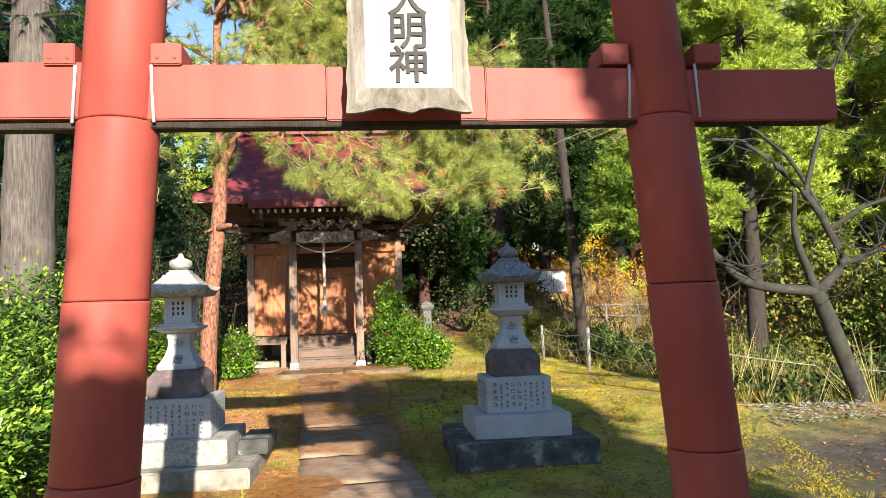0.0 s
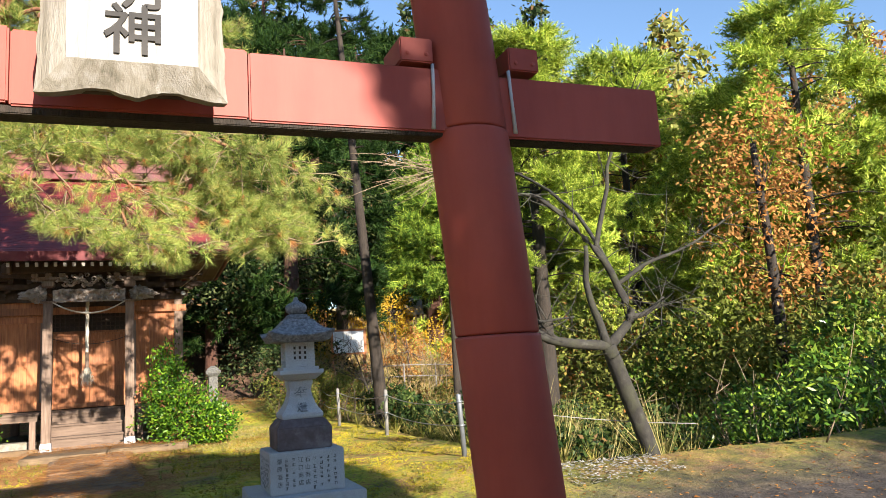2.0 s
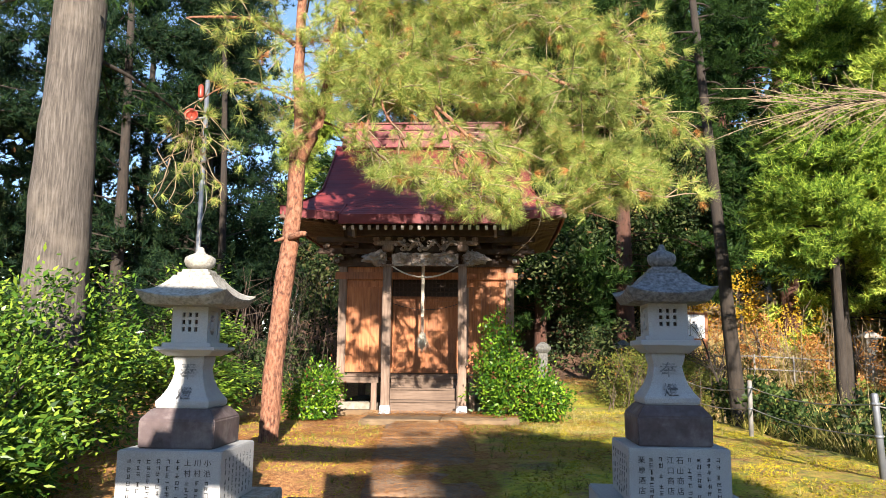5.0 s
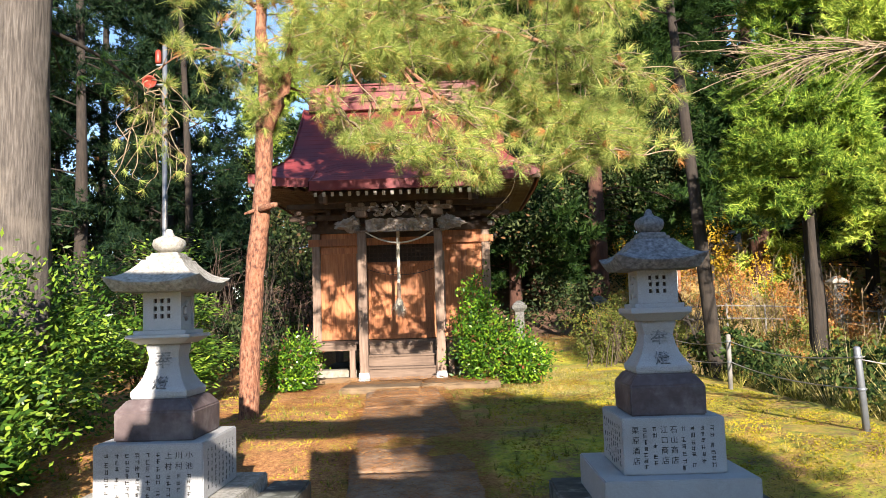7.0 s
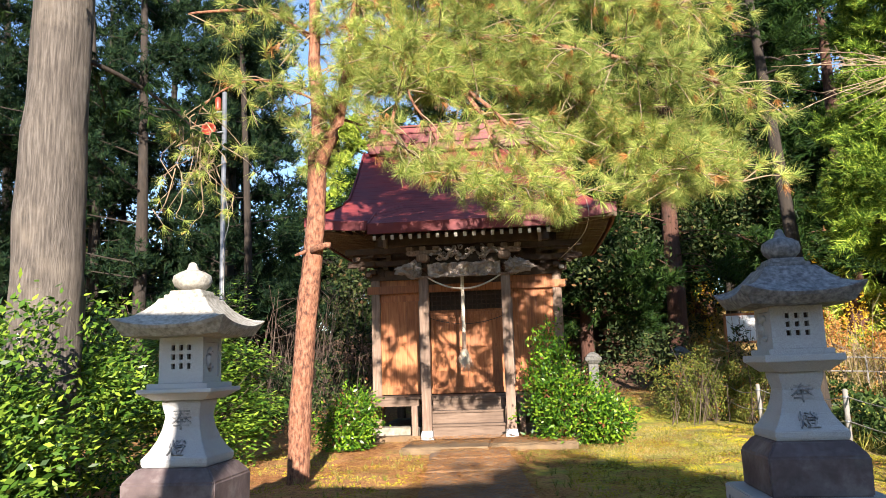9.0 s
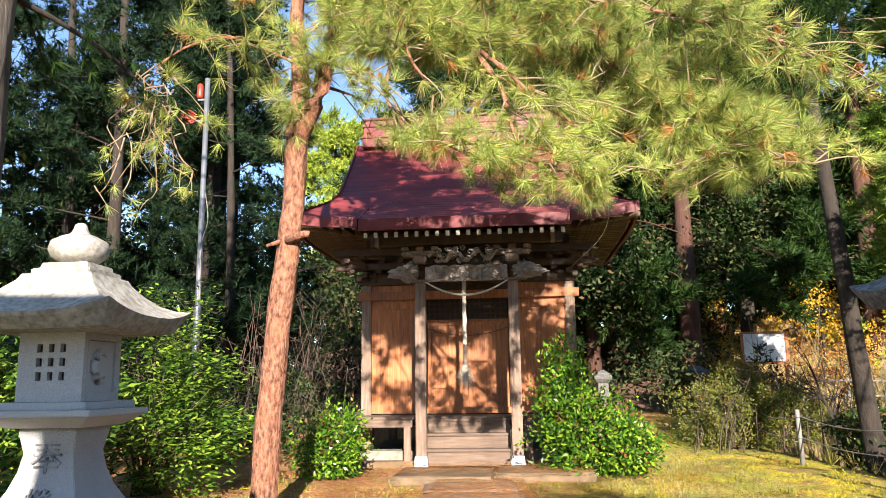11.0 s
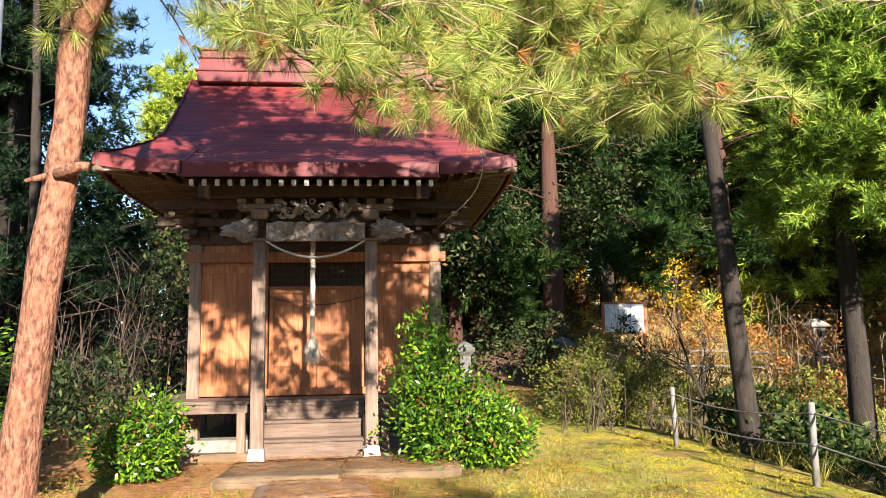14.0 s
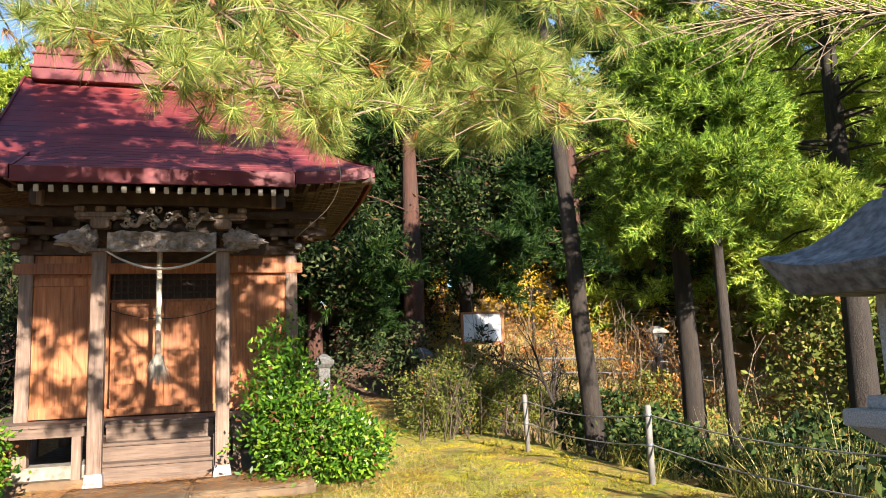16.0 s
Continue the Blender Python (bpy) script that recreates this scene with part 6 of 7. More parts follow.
# the fence cedars get near-black bark, which puts their trunks' shade into colour
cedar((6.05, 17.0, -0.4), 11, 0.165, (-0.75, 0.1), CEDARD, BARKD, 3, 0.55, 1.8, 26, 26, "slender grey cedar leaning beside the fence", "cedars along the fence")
cedar((8.75, 18.6, -0.8), 10, 0.22, (-0.1, 0), CEDAR, BARKD, 5, 0.42, 2.1, 74, 40, "bright green cedar with feathery boughs beyond the fence", "cedars along the fence", 0.21, 6, 0.018)
cedar((9.5, 15.6, -0.8), 10, 0.24, (0.1, 0), CEDARY, BARKD, 8, 0.40, 2.5, 90, 40, "yellow-green cedar with hanging boughs beyond the fence", "cedars along the fence", 0.21, 6, 0.018)
cA = cedar((7.2, 15.4, -0.7), 6.5, 0.10, (0.1, 0.2), CEDAR, BARKD, 12, 0.60, 1.7, 46, 46, "young bright green cedar beyond the fence", "cedars along the fence", 0.19, 6, 0.016)
cY = cedar((18.6, 16.2, -0.7), 12, 0.24, (0.2, 0), CEDARY, BARKD, 21, 0.20, 3.8, 76, 32, "tall sunlit yellow-green cedar beyond the pond", "sunlit cedars", 0.34, 4, 0.036)
for x, y, s, rz in ((17.5, 23.0, 1.1, 70), (20.0, 20.0, 0.95, 200), (17.0, 31.5, 1.2, 300), (21.0, 27.0, 1.2, 140), (22.0, 15.0, 0.8, 20)):
    copy_thing(cY, spot(x, y, float(land(x, y)) - 0.2, rz, s))
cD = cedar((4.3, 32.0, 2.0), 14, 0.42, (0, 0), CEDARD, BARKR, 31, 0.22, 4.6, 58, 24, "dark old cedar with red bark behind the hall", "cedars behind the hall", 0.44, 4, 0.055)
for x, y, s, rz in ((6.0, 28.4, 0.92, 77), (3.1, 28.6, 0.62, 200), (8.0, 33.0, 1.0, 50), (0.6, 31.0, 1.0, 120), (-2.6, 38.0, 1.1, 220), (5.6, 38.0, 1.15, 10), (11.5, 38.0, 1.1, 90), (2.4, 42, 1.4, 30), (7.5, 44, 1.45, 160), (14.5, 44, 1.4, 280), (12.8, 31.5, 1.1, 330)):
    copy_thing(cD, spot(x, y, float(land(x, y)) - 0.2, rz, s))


cedar((-9.7, 47.0, 2.0), 15.2, 0.30, (0, 0), CEDARY, BARKD, 55, 0.10, 3.2, 90, 30, "sunlit yellow-green cedar far behind the hall", "sunlit cedars", 0.40, 5, 0.05)


def broadleaf(at, h, r0, blobs, mat, seed, label, leaf=(0.14, 0.06), group="", bark=BARKD, per=14):
    """A broad-leaved tree: forked trunk and many clumps of leaves with gaps."""
    t = thing("broadleaf_tree", at, label, "tree", group)
    r = random.Random(seed)
    lines, L = [curve_line([(0, 0, -0.3), (0.05, 0, h * 0.35), (0.0, 0.1, h * 0.75)], r0, r0 * 0.4, 10)], []
    for c, rad, n in blobs:
        lines.append(curve_line([(0.02, 0.02, h * 0.25), (c[0] * 0.5, c[1] * 0.5, (h * 0.3 + c[2]) / 2 + 0.2), c], r0 * 0.45, 0.02, 8, 0.05))
        for _ in range(10):
            e = Vector(c) + Vector((r.uniform(-1, 1) * rad[0], r.uniform(-1, 1) * rad[1], r.uniform(-1, 1) * rad[2])) * 0.85
            lines.append(curve_line([Vector(c).lerp(Vector((0, 0, h * 0.4)), 0.2), Vector(c).lerp(e, 0.5), e], 0.02, 0.005, 4))
        cl = blob(c, rad, n, 0.4)
        cen = np.repeat(cl, per, 0) + rng.normal(size=(n * per, 3)) * leaf[0] * 1.1
        L.append(leaves(cen, leaf[0], leaf[1], 0.5))
    part("trunk", tubes(lines, 7), bark, t)
    part("crown", polys("crown", np.concatenate(L), 4), mat, t)
    return t


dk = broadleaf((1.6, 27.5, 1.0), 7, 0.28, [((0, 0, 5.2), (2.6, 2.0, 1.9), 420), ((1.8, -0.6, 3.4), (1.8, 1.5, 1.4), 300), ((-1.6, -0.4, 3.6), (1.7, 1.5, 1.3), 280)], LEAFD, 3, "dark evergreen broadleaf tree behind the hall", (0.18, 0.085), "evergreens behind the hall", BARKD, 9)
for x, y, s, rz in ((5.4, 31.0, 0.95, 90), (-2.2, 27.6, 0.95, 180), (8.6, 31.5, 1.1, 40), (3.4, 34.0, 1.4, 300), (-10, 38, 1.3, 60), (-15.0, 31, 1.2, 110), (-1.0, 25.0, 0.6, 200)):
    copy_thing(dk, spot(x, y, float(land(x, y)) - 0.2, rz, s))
yl = broadleaf((10.4, 30.0, 1.6), 3.4, 0.07, [((0, 0, 1.9), (1.1, 0.9, 1.0), 150)], LEAFY, 9, "small maple with glowing yellow leaves on the bank", (0.10, 0.06), "autumn maples", BARKD, 9)
copy_thing(yl, spot(8.9, 33.5, float(land(8.9, 33.5)) + 0.4, 70, 1.1))
for k, (x, y, s) in enumerate(((12.5, 26.0, 1.0), (10.2, 27.8, 0.8))):
    b = broadleaf((x, y, float(land(x, y))), 2.6 * s, 0.05, [((0, 0, 1.3 * s), (1.3 * s, 1.0 * s, 0.9 * s), 90)], LEAFB, 30 + k, "thin russet-leaved brush on the bank", (0.10, 0.05), "russet brush", TWIGD, 8)

broadleaf((14.6, 13.8, float(land(14.6, 13.8))), 9, 0.18, [((0, 0, 6.0), (1.5, 1.5, 2.4), 230), ((0.5, 0.2, 3.6), (1.2, 1.2, 1.2), 90)], LEAFB, 61, "tall tree with rust-brown autumn leaves beyond the road", (0.15, 0.07), "", BARKD, 9)


def bare_tree():
    """The leafless lichened tree that leans over the bank."""
    t = thing("bare_tree", (7.52, 9.3, 0), "leafless lichen-grey tree leaning over the bank", "bare tree")
    def P(x, y, z):
        return (x - 7.52, y - 9.3, z)
    main = curve_line([P(7.56, 9.3, -0.2), P(7.45, 9.3, 0.15), P(7.15, 9.25, 0.9), P(6.95, 9.2, 1.38)], 0.125, 0.10, 12)
    limbs = [
        curve_line([P(6.95, 9.2, 1.38), P(6.55, 9.2, 1.42), P(6.05, 9.2, 1.52), P(5.72, 9.2, 1.72), P(5.52, 9.2, 1.98)], 0.075, 0.05, 14, 0.03),
        curve_line([P(6.95, 9.2, 1.38), P(6.82, 9.2, 1.75), P(6.70, 9.2, 2.2), P(6.70, 9.15, 2.74)], 0.07, 0.028, 12, 0.03),
        curve_line([P(6.95, 9.2, 1.36), P(7.25, 9.2, 1.62), P(7.36, 9.2, 1.85), P(7.0, 9.2, 2.55), P(6.5, 9.2, 3.1), P(6.05, 9.2, 3.42), P(5.6, 9.15, 3.45)], 0.075, 0.02, 24, 0.04),
        curve_line([P(7.3, 9.2, 1.75), P(7.6, 9.2, 1.80), P(7.9, 9.15, 2.0)], 0.05, 0.02, 8, 0.03),
        curve_line([P(7.2, 9.2, 2.2), P(7.6, 9.1, 2.45), P(8.3, 9.0, 2.72), P(9.0, 9.0, 3.1)], 0.035, 0.01, 12, 0.05),
        curve_line([P(6.9, 9.2, 2.65), P(7.15, 9.2, 3.5), P(7.35, 9.2, 4.3), P(7.9, 9.1, 5.2)], 0.04, 0.01, 14, 0.05),
        curve_line([P(6.2, 9.2, 1.5), P(5.9, 9.1, 1.72), P(6.35, 9.0, 1.78)], 0.03, 0.01, 8, 0.03),
        curve_line([P(7.2, 9.2, 2.2), P(7.5, 10.6, 3.5), P(7.3, 12.0, 4.5), P(6.6, 12.6, 4.75), P(5.7, 12.7, 4.65)], 0.035, 0.009, 16, 0.05),
    ]
    part("trunk", tubes([main], 14, 0.15), BARKB, t)
    for l in limbs:
        part("limb", tubes([l], 9, 0.15), BARKB, t)
    r = random.Random(8)
    tw = []
    for l in limbs[2:7]:
        for _ in range(16):
            p = along(l, r.uniform(0.35, 0.99))
            d = Vector((r.gauss(-0.1, 0.6), r.gauss(0, 0.35), r.gauss(0.15, 0.5)))
            e = p + d.normalized() * r.uniform(0.3, 1.1)
            w = curve_line([p, p.lerp(e, 0.5) + Vector((r.gauss(0, 0.06), 0, r.gauss(0, 0.06))), e], 0.010, 0.003, 6)
            tw.append(w)
            for _ in range(2):
                p2 = along(w, r.uniform(0.3, 0.9))
                e2 = p2 + Vector((r.gauss(0, 0.25), r.gauss(0, 0.15), r.gauss(0, 0.22)))
                tw.append(curve_line([p2, e2], 0.005, 0.002, 3))
    part("twig_growth", tubes(tw, 4), BARKB, t)
    # a pale fan of dead twigs that reaches towards the walk
    tw = []
    for i in range(52):
        p = along(limbs[7], r.uniform(0.55, 0.99))
        e = p + Vector((r.uniform(-1.7, -0.4), r.gauss(0, 0.25), r.uniform(-0.75, 0.35)))
        m = p.lerp(e, 0.5) + Vector((0, 0, r.uniform(0.0, 0.12)))
        w = curve_line([p, m, e], 0.008, 0.003, 6)
        tw.append(w)
        for _ in range(2):
            p2 = along(w, r.uniform(0.3, 0.9))
            tw.append(curve_line([p2, p2 + Vector((r.gauss(-0.12, 0.1), r.gauss(0, 0.1), r.gauss(0.0, 0.12)))], 0.005, 0.002, 3))
    part("dead_twig_growth", tubes(tw, 4), TWIG, t, "pale dead twigs")


bare_tree()

# ---- far wooded hills and thickets ----
def wood(name, n, area, mat, size, leafs, label, hmin, hmax, seed, leaf=(0.34, 0.19), rounded=False):
    """Distant tree crowns, as one mass of leaf clumps with uneven tops."""
    g = np.random.default_rng(seed)
    x0, x1, y0, y1 = area
    L = []
    for _ in range(n):
        x, y = g.uniform(x0, x1), g.uniform(y0, y1)
        h = g.uniform(hmin, hmax)
        z = float(land(x, y))
        w = size * g.uniform(0.7, 1.2)
        u = g.uniform(0, 1, (leafs, 1)) ** 0.8
        d = unit(g.normal(size=(leafs, 3)) * np.array((1, 1, 0)))
        rr = w * (np.maximum(1.02 - (2 * u - 0.95) ** 2, 0.02) ** 0.5 if rounded else (1.08 - u) ** 0.7) * g.uniform(0.45, 1.0, (leafs, 1)) * (1 + 0.25 * np.sin(d[:, :1] * 5 + u * 9))
        c = np.concatenate([x + d[:, :1] * rr, y + d[:, 1:2] * rr, z + 0.2 + h * (0.05 + 0.95 * u)], 1)
        L.append(leaves(c, leaf[0], leaf[1], 0.35))
        if hmax > 8.5 and not rounded:      # the close inner foliage that keeps the sky out
            k = slice(0, leafs // 4)
            core = np.concatenate([x + d[k, :1] * rr[k] * 0.6, y + d[k, 1:2] * rr[k] * 0.6, c[k, 2:3] - 0.3], 1)
            L.append(leaves(core, leaf[0] * 2.2, leaf[1] * 2.6, 0.1))
    ob = afar(part(name, polys(name, np.concatenate(L), 4), mat))
    return tagged(ob, label, "woodland", kind="stuff")


wood("hill_cedars", 70, (17, 44, 23, 58), HILLC, 3.6, 1700, "sunlit yellow-green conifers on the hillside", 10, 16.5, 1, (0.30, 0.11))
wood("hill_dark_cedars", 70, (22, 60, 34, 75), LEAFO, 4.2, 850, "olive conifers on the far hillside", 12, 18, 2, (0.40, 0.17))
wood("hill_russet_trees", 64, (17, 42, 16, 46), LEAFB, 2.4, 900, "russet autumn trees on the hillside", 7, 14, 3, (0.22, 0.10), True)
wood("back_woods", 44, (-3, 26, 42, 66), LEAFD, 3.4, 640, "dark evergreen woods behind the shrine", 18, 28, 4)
wood("west_woods", 22, (-34, -17, 14, 46), LEAFO, 2.4, 480, "olive woods beyond the west grove", 5, 9, 5)
wood("thicket", 60, (13, 26, 9, 22), LEAFO, 1.5, 620, "sunlit thicket beyond the road", 1.6, 4.4, 6, (0.17, 0.08), True)
wood("thicket_evergreens", 12, (12.5, 22, 9, 17), LEAFH, 1.2, 700, "sunlit evergreens beyond the road", 1.4, 3.2, 16, (0.16, 0.08), True)
wood("bank_brush", 36, (6.6, 13, 10.6, 24), LEAFO, 0.8, 240, "olive brush on the pond bank", 0.5, 1.4, 7, (0.10, 0.04))
wood("bank_russet", 46, (7.5, 17, 21, 34), LEAFB, 0.8, 200, "russet brush and bracken on the sunny bank", 0.3, 1.1, 8, (0.11, 0.05))
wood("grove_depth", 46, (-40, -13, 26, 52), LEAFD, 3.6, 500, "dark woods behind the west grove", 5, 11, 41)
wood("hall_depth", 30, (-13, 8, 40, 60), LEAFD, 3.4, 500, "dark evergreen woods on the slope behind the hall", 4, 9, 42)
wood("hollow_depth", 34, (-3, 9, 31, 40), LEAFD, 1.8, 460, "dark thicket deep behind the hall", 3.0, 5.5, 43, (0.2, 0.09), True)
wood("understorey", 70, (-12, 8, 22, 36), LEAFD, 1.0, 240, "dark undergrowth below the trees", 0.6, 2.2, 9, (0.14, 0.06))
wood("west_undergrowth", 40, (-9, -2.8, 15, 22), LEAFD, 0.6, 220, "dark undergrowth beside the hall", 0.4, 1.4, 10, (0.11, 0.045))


def thicket_twigs(name, n, area, hmin, hmax, mat, label, seed):
    g = random.Random(seed)
    lines = []
    for _ in range(n):
        x, y = g.uniform(area[0], area[1]), g.uniform(area[2], area[3])
        z = float(land(x, y))
        h = g.uniform(hmin, hmax)
        a = Vector((x, y, z - 0.05))
        b = a + Vector((g.gauss(0, 0.2) * h, g.gauss(0, 0.2) * h, h))
        l = curve_line([a, a.lerp(b, 0.5) + Vector((g.gauss(0, 0.1), g.gauss(0, 0.1), 0)), b], 0.014, 0.004, 6)
        lines.append(l)
        for _ in range(5):
            p = along(l, g.uniform(0.3, 0.95))
            lines.append(curve_line([p, p + Vector((g.gauss(0, 0.22), g.gauss(0, 0.22), g.uniform(0.05, 0.4))) * h * 0.5], 0.007, 0.003, 3))
    ob = afar(part(name, tubes(lines, 4), mat))
    return tagged(ob, label, "brush", kind="stuff")


thicket_twigs("bare_brush", 240, (-9, -2.4, 19, 27), 1.2, 3.4, TWIGD, "leafless brown brush behind the hall", 1)
thicket_twigs("bare_bank_brush", 150, (7, 15, 19, 30), 0.8, 2.6, TWIG, "dry leafless brush on the bank", 2)
thicket_twigs("fence_brush", 44, (3.9, 6.6, 19.4, 21.6), 0.7, 1.7, TWIGD, "twiggy brown brush by the fence", 3)

wood("fence_bushes", 26, (5.8, 9.0, 9.6, 19.0), LEAFM, 0.65, 460, "dark green bushes below the fence", 0.4, 1.05, 12, (0.12, 0.05), True)
wood("sunny_bank_leaves", 34, (7.0, 15.0, 29, 34), LEAFY, 0.5, 110, "yellow-leaved saplings on the sunny bank", 0.8, 2.2, 13, (0.10, 0.06))
wood("road_bushes", 18, (9.0, 15.0, 7.6, 11.5), LEAFH, 0.8, 520, "low evergreen bushes along the earth road", 0.5, 1.3, 14, (0.12, 0.05), True)
thicket_twigs("road_brush", 60, (9, 15, 8, 13), 0.6, 1.8, TWIG, "dry stalks along the earth road", 9)

# unseen trees, added behind the walker to shade the gate
sh = broadleaf((4.68, -5.4, -0.2), 6, 0.20, [((0.05, 0, 5.0), (0.95, 0.9, 2.2), 1900), ((0.0, -0.1, 2.8), (0.98, 0.8, 1.3), 1100)], LEAFH, 44, "unseen evergreen tree added behind the walker", (0.22, 0.15), "trees along the approach")
for x, y, s, rz in ((13.0, -8.0, 1.1, 80), (-3.5, -24.0, 1.25, 130), (14.6, -19.0, 1.35, 220), (-9.5, -20.0, 1.3, 300)):
    copy_thing(sh, pose(x, y, -0.2, 0, 0, rz) @ Matrix.Scale(s, 4))

# also unseen: placed so that its shadow falls on the left pillar
broadleaf((1.72, -6.15, -0.2), 4.4, 0.10, [((0, 0, 4.0), (0.36, 0.4, 0.42), 420), ((0, 0, 3.2), (0.36, 0.4, 0.8), 420)], LEAFH, 45, "unseen young evergreen added to shade the left pillar", (0.2, 0.12), "trees along the approach")

# ---- grasses, moss and litter ----
def tufts(name, n, area, height, width, mat, label, seed, keep=None, blades=9, spread=0.5, category="grass"):
    g = np.random.default_rng(seed)
    x, y = g.uniform(area[0], area[1], n), g.uniform(area[2], area[3], n)
    if keep is not None:
        k = keep(x, y)
        x, y = x[k], y[k]
    c = np.stack([x, y, ground_z(x, y) - 0.004], 1)
    T = needles(c, np.tile((0, 0, 1.0), (len(c), 1)), blades, height, width, spread)
    return tagged(part(name, polys(name, T, 3), mat), label, category, kind="stuff")


def off_path(x, y):
    return (np.abs(x - path_x(y)) > 0.52) & ~((np.abs(x - 2.325) < 0.65) & (np.abs(y - 7.19) < 0.65)) & ~((np.abs(x + 0.71) < 0.78) & (np.abs(y - 7.17) < 0.75)) & ~((y > 13.1) & (x > -1.9) & (x < 1.8)) & (np.sin(x * 5.1 + y * 2.3) + np.sin(y * 4.7 - x * 1.6) > -0.9)


tufts("moss", 30000, (1.4, 4.8, 4.6, 16.5), 0.020, 0.009, MOSSB, "low yellow-green moss tufts", 21, off_path, 7, 0.9, "moss")
tufts("moss_west", 12000, (-2.6, 0.7, 5.0, 14.2), 0.020, 0.008, MOSSB, "low yellow-green moss tufts", 22, off_path, 6, 0.9, "moss")
tufts("grass", 1300, (-2.8, 4.7, 5.0, 17), 0.10, 0.006, GRASS, "thin dry grass tufts in the moss", 23, off_path, 12, 0.45)
tufts("bank_grass", 150, (4.75, 6.5, 7.9, 17.2), 0.30, 0.010, GRASS, "long grass on the bank below the fence", 24, None, 14, 0.4)
tufts("dry_lawn_grass", 2600, (1.7, 3.6, 12.6, 16.6), 0.055, 0.005, REED, "short straw-coloured grass in the moss", 27, lambda x, y: np.sin(x * 3 + y * 2) + np.sin(y * 3.3 - x) > -0.9, 8, 0.8)
tufts("pampas_grass", 46, (5.3, 8.2, 8.4, 13.4), 1.0, 0.016, REED, "tall pale pampas grass beyond the fence", 25, None, 34, 0.42)
tufts("dry_bank_grass", 1500, (6.5, 15.3, 15.5, 28), 0.5, 0.014, REED, "dry straw-coloured grass on the sunny bank", 26, None, 12, 0.5)


def litter(name, n, area, mat, length, width, label, seed, keep=None, z=0.006, group=""):
    g = np.random.default_rng(seed)
    x, y = g.uniform(area[0], area[1], n), g.uniform(area[2], area[3], n)
    if keep is not None:
        k = keep(x, y)
        x, y = x[k], y[k]
    n = len(x)
    c = np.stack([x, y, ground_z(x, y) + z + g.uniform(0, 0.012, n)], 1)
    a = g.uniform(0, 6.28, n)
    d = np.stack([np.cos(a), np.sin(a), g.normal(0, 0.12, n)], 1)
    s = np.stack([-np.sin(a), np.cos(a), g.normal(0, 0.3, n)], 1)
    ln = (length * g.uniform(0.5, 1.2, n))[:, None]
    Q = np.stack([c - d * ln / 2, c + s * width / 2, c + d * ln / 2], 1)
    return tagged(part(name, polys(name, Q, 3), mat), label, "leaf litter", kind="stuff")


litter("needle_litter", 64000, (-2.6, 3.0, 5.0, 14.5), DEADN, 0.13, 0.007, "fallen brown pine needles", 31, lambda x, y: (np.sin(x * 3 + y * 1.3) + np.sin(y * 2.2 - x) + 0.6 * np.cos(x * 5.1) > 0.1))
litter("path_needles", 36000, (-0.1, 1.9, 5.0, 13.4), DEADN, 0.12, 0.007, "fallen brown pine needles on the walk", 32, lambda x, y: (np.abs(x - path_x(y)) < 0.6) & ((np.sin(y * 2.3 + x * 2) + np.sin(y * 0.9) > -0.1) | (y > 9.5)), 0.052)
litter("step_needles", 3800, (-0.65, 1.65, 13.3, 14.4), DEADN, 0.12, 0.007, "fallen brown pine needles on the step stone", 33, None, 0.115)
litter("fallen_leaves", 2600, (2.4, 5.6, 18, 22.2), LEAFB, 0.07, 0.05, "fallen leaves on the shaded slope", 34, None, 0.01)
litter("road_leaves", 900, (4.2, 8.6, 5.0, 7.9), LEAFB, 0.06, 0.04, "fallen leaves on the earth road", 35)
litter("pine_duff", 2600, (0.0, 0.75, 5.9, 6.7), DEADN, 0.16, 0.006, "heap of rust-red pine needles beside the walk", 36, lambda x, y: ((x - 0.38) / 0.36) ** 2 + ((y - 6.3) / 0.38) ** 2 < 1, 0.03)
litter("grey_chips", 700, (4.9, 6.2, 7.1, 7.9), GRANL, 0.06, 0.04, "pale grey bark chips at the bank's edge", 37, None, 0.02)

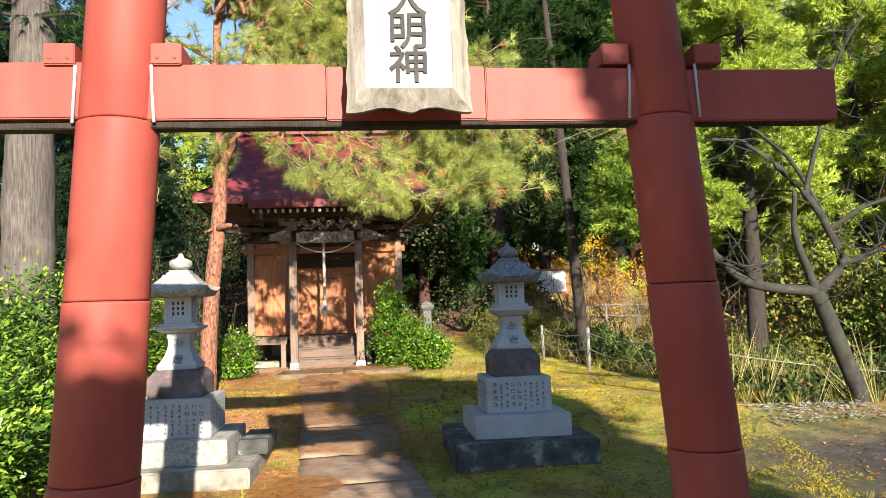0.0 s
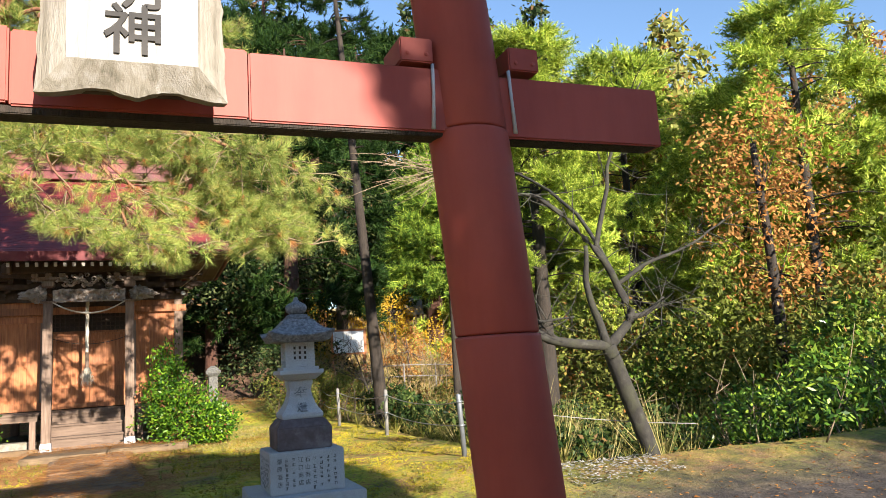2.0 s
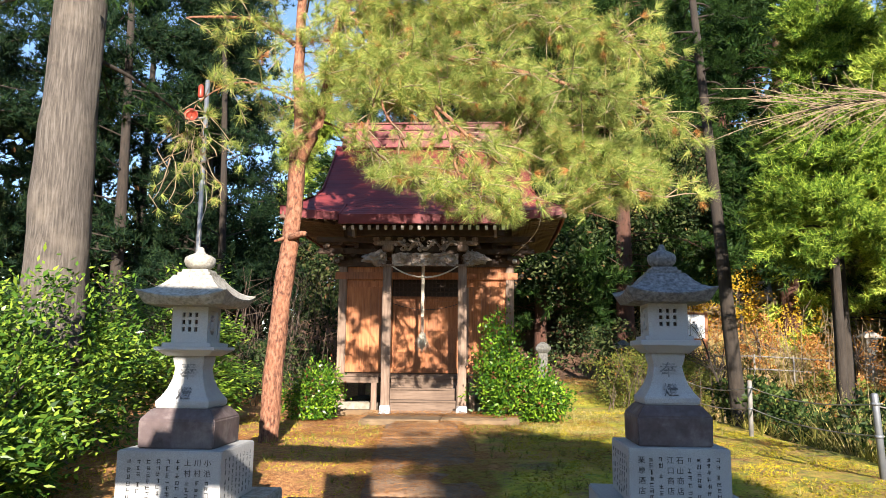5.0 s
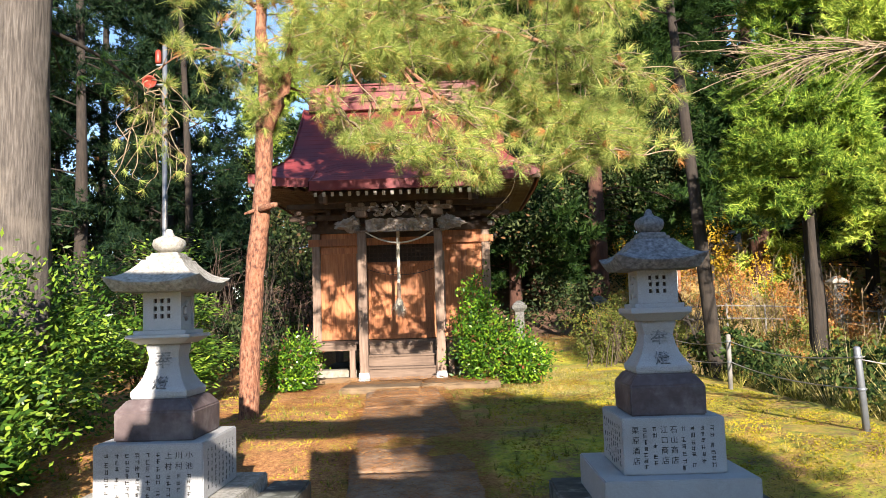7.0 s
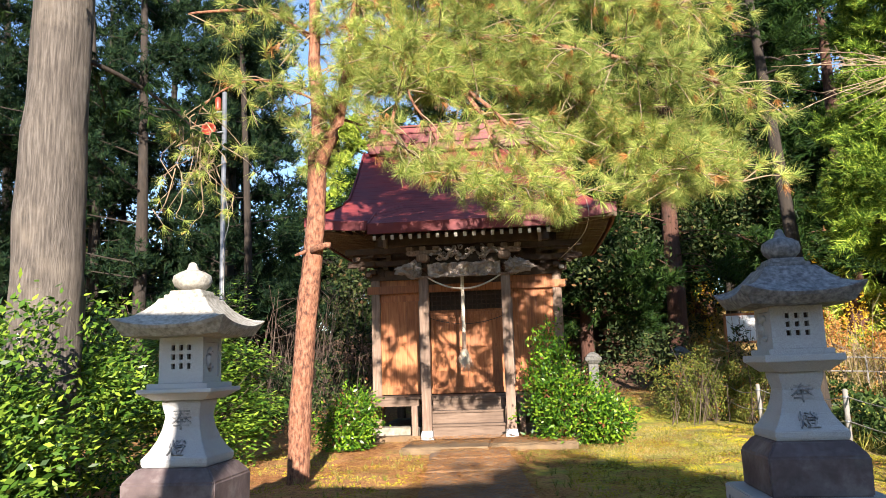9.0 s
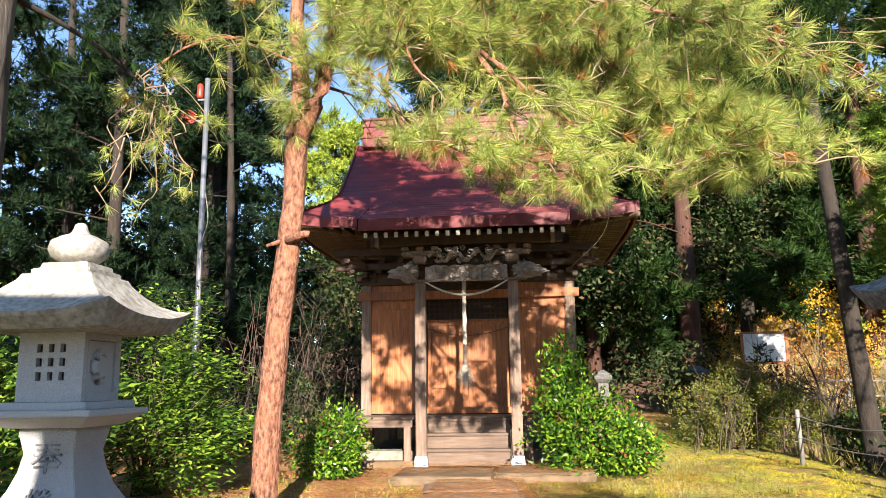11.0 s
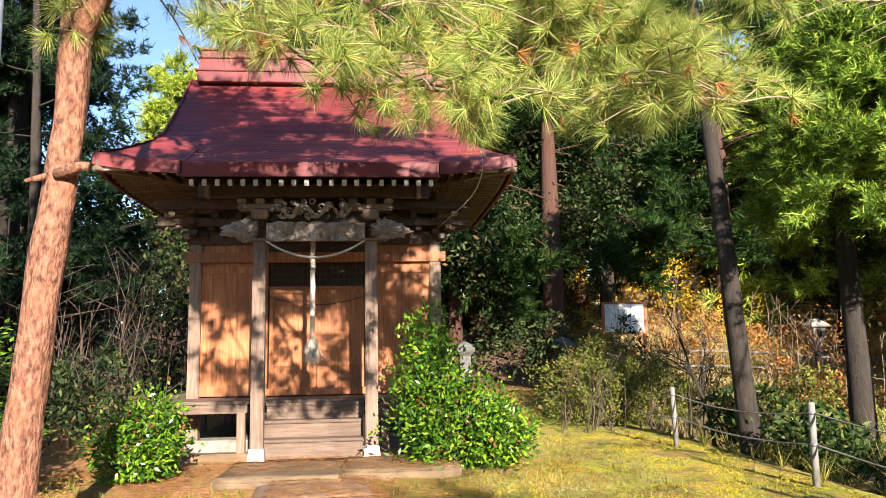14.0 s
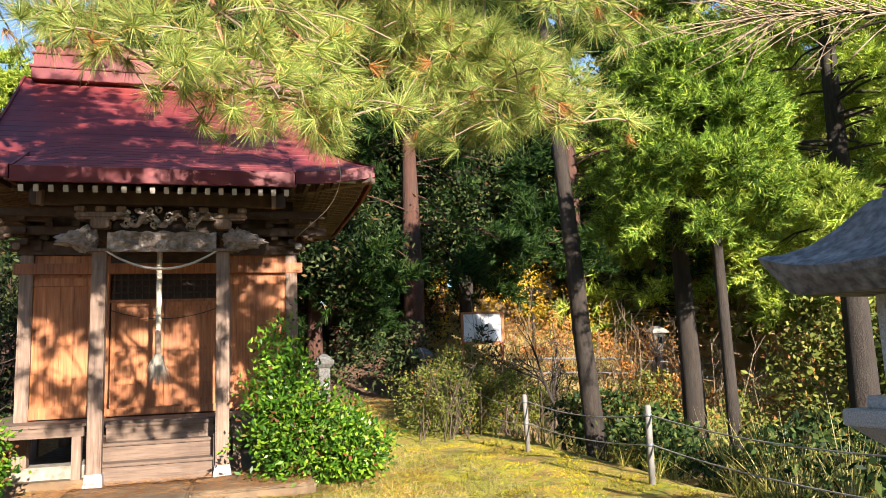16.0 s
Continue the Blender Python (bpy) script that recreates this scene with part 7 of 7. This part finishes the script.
litter("lawn_litter", 17000, (1.5, 4.6, 4.4, 12.5), LITTER, 0.06, 0.014, "scattered twigs and brown leaf bits in the moss", 39, lambda x, y: (np.sin(x * 3.3 + y * 1.9) + np.sin(y * 2.7 - x * 2.2) + np.sin(x * 7 + y * 5) > 0.2), 0.02)
litter("lawn_needles", 15000, (1.4, 4.6, 7.8, 15.5), DEADN, 0.11, 0.007, "small drifts of brown pine needles in the moss", 40, lambda x, y: (np.sin(x * 4.1 + y * 1.4) + np.sin(y * 3.3 - x * 2.6) + 0.7 * np.sin(x * 9 - y * 4) > 0.75), 0.03)
litter("bark_litter", 5200, (-2.6, 3.4, 5.0, 14.2), LITTER, 0.05, 0.022, "crumbled bark and brown leaf bits in the moss", 38, lambda x, y: (np.sin(x * 4 + y * 2.3) + np.sin(y * 3.1 - x * 1.7) > 0.5))

# ---- walk of stone slabs ----
walkway = tagged(new("pavement"), "worn stone walk to the shrine with earth-filled joints", "walk", kind="structure")
r_ = random.Random(3)


def slab_mesh(ln, seed):
    """A worn slab: uneven sides, a dished top, rounded arrises."""
    bm = bmesh.new()
    n, m = 10, max(5, int(ln / 0.1))
    top = []
    for j in range(m + 1):
        row = []
        for i in range(n + 1):
            u, v = -0.5 + i / n, j / m * (ln - 0.012)
            edge = 0.035 * noise.noise(Vector((seed, v * 5, 1 if i else 4))) if i in (0, n) else 0
            drop = 0.012 if i in (0, n) or j in (0, m) else 0
            row.append(bm.verts.new((u + edge, v, 0.007 * noise.noise(Vector((u * 5, v * 5, seed))) - drop)))
        top.append(row)
    for j in range(m):
        for i in range(n):
            bm.faces.new((top[j][i], top[j][i + 1], top[j + 1][i + 1], top[j + 1][i]))
    rim = top[0] + [r[-1] for r in top[1:]] + top[-1][-2::-1] + [r[0] for r in top[-2:0:-1]]
    low = [bm.verts.new((v.co.x, v.co.y, -0.10)) for v in rim]
    for a in range(len(rim)):
        c = (a + 1) % len(rim)
        bm.faces.new((rim[c], rim[a], low[a], low[c]))
    me = bpy.data.meshes.new("slab")
    bm.to_mesh(me)
    bm.free()
    me.materials.append(PATHS)
    return smooth(me)


slabs = [(ln, slab_mesh(ln, k * 3.7)) for k, ln in enumerate((0.95, 1.30, 1.62, 1.15))]
y, k = -2.5, 0
while y < 12.6:
    ln, me = slabs[k % 4]
    o = new("slab", me)
    o.parent = walkway
    za, zb = float(ground_z(path_x(y), y)), float(ground_z(path_x(y + ln), y + ln))
    o.matrix_basis = pose(path_x(y) + r_.uniform(-0.02, 0.02), y, za + 0.030, math.degrees(math.atan2(zb - za, ln)), r_.uniform(-0.5, 0.5), 5.15)
    y, k = y + ln, k + 1
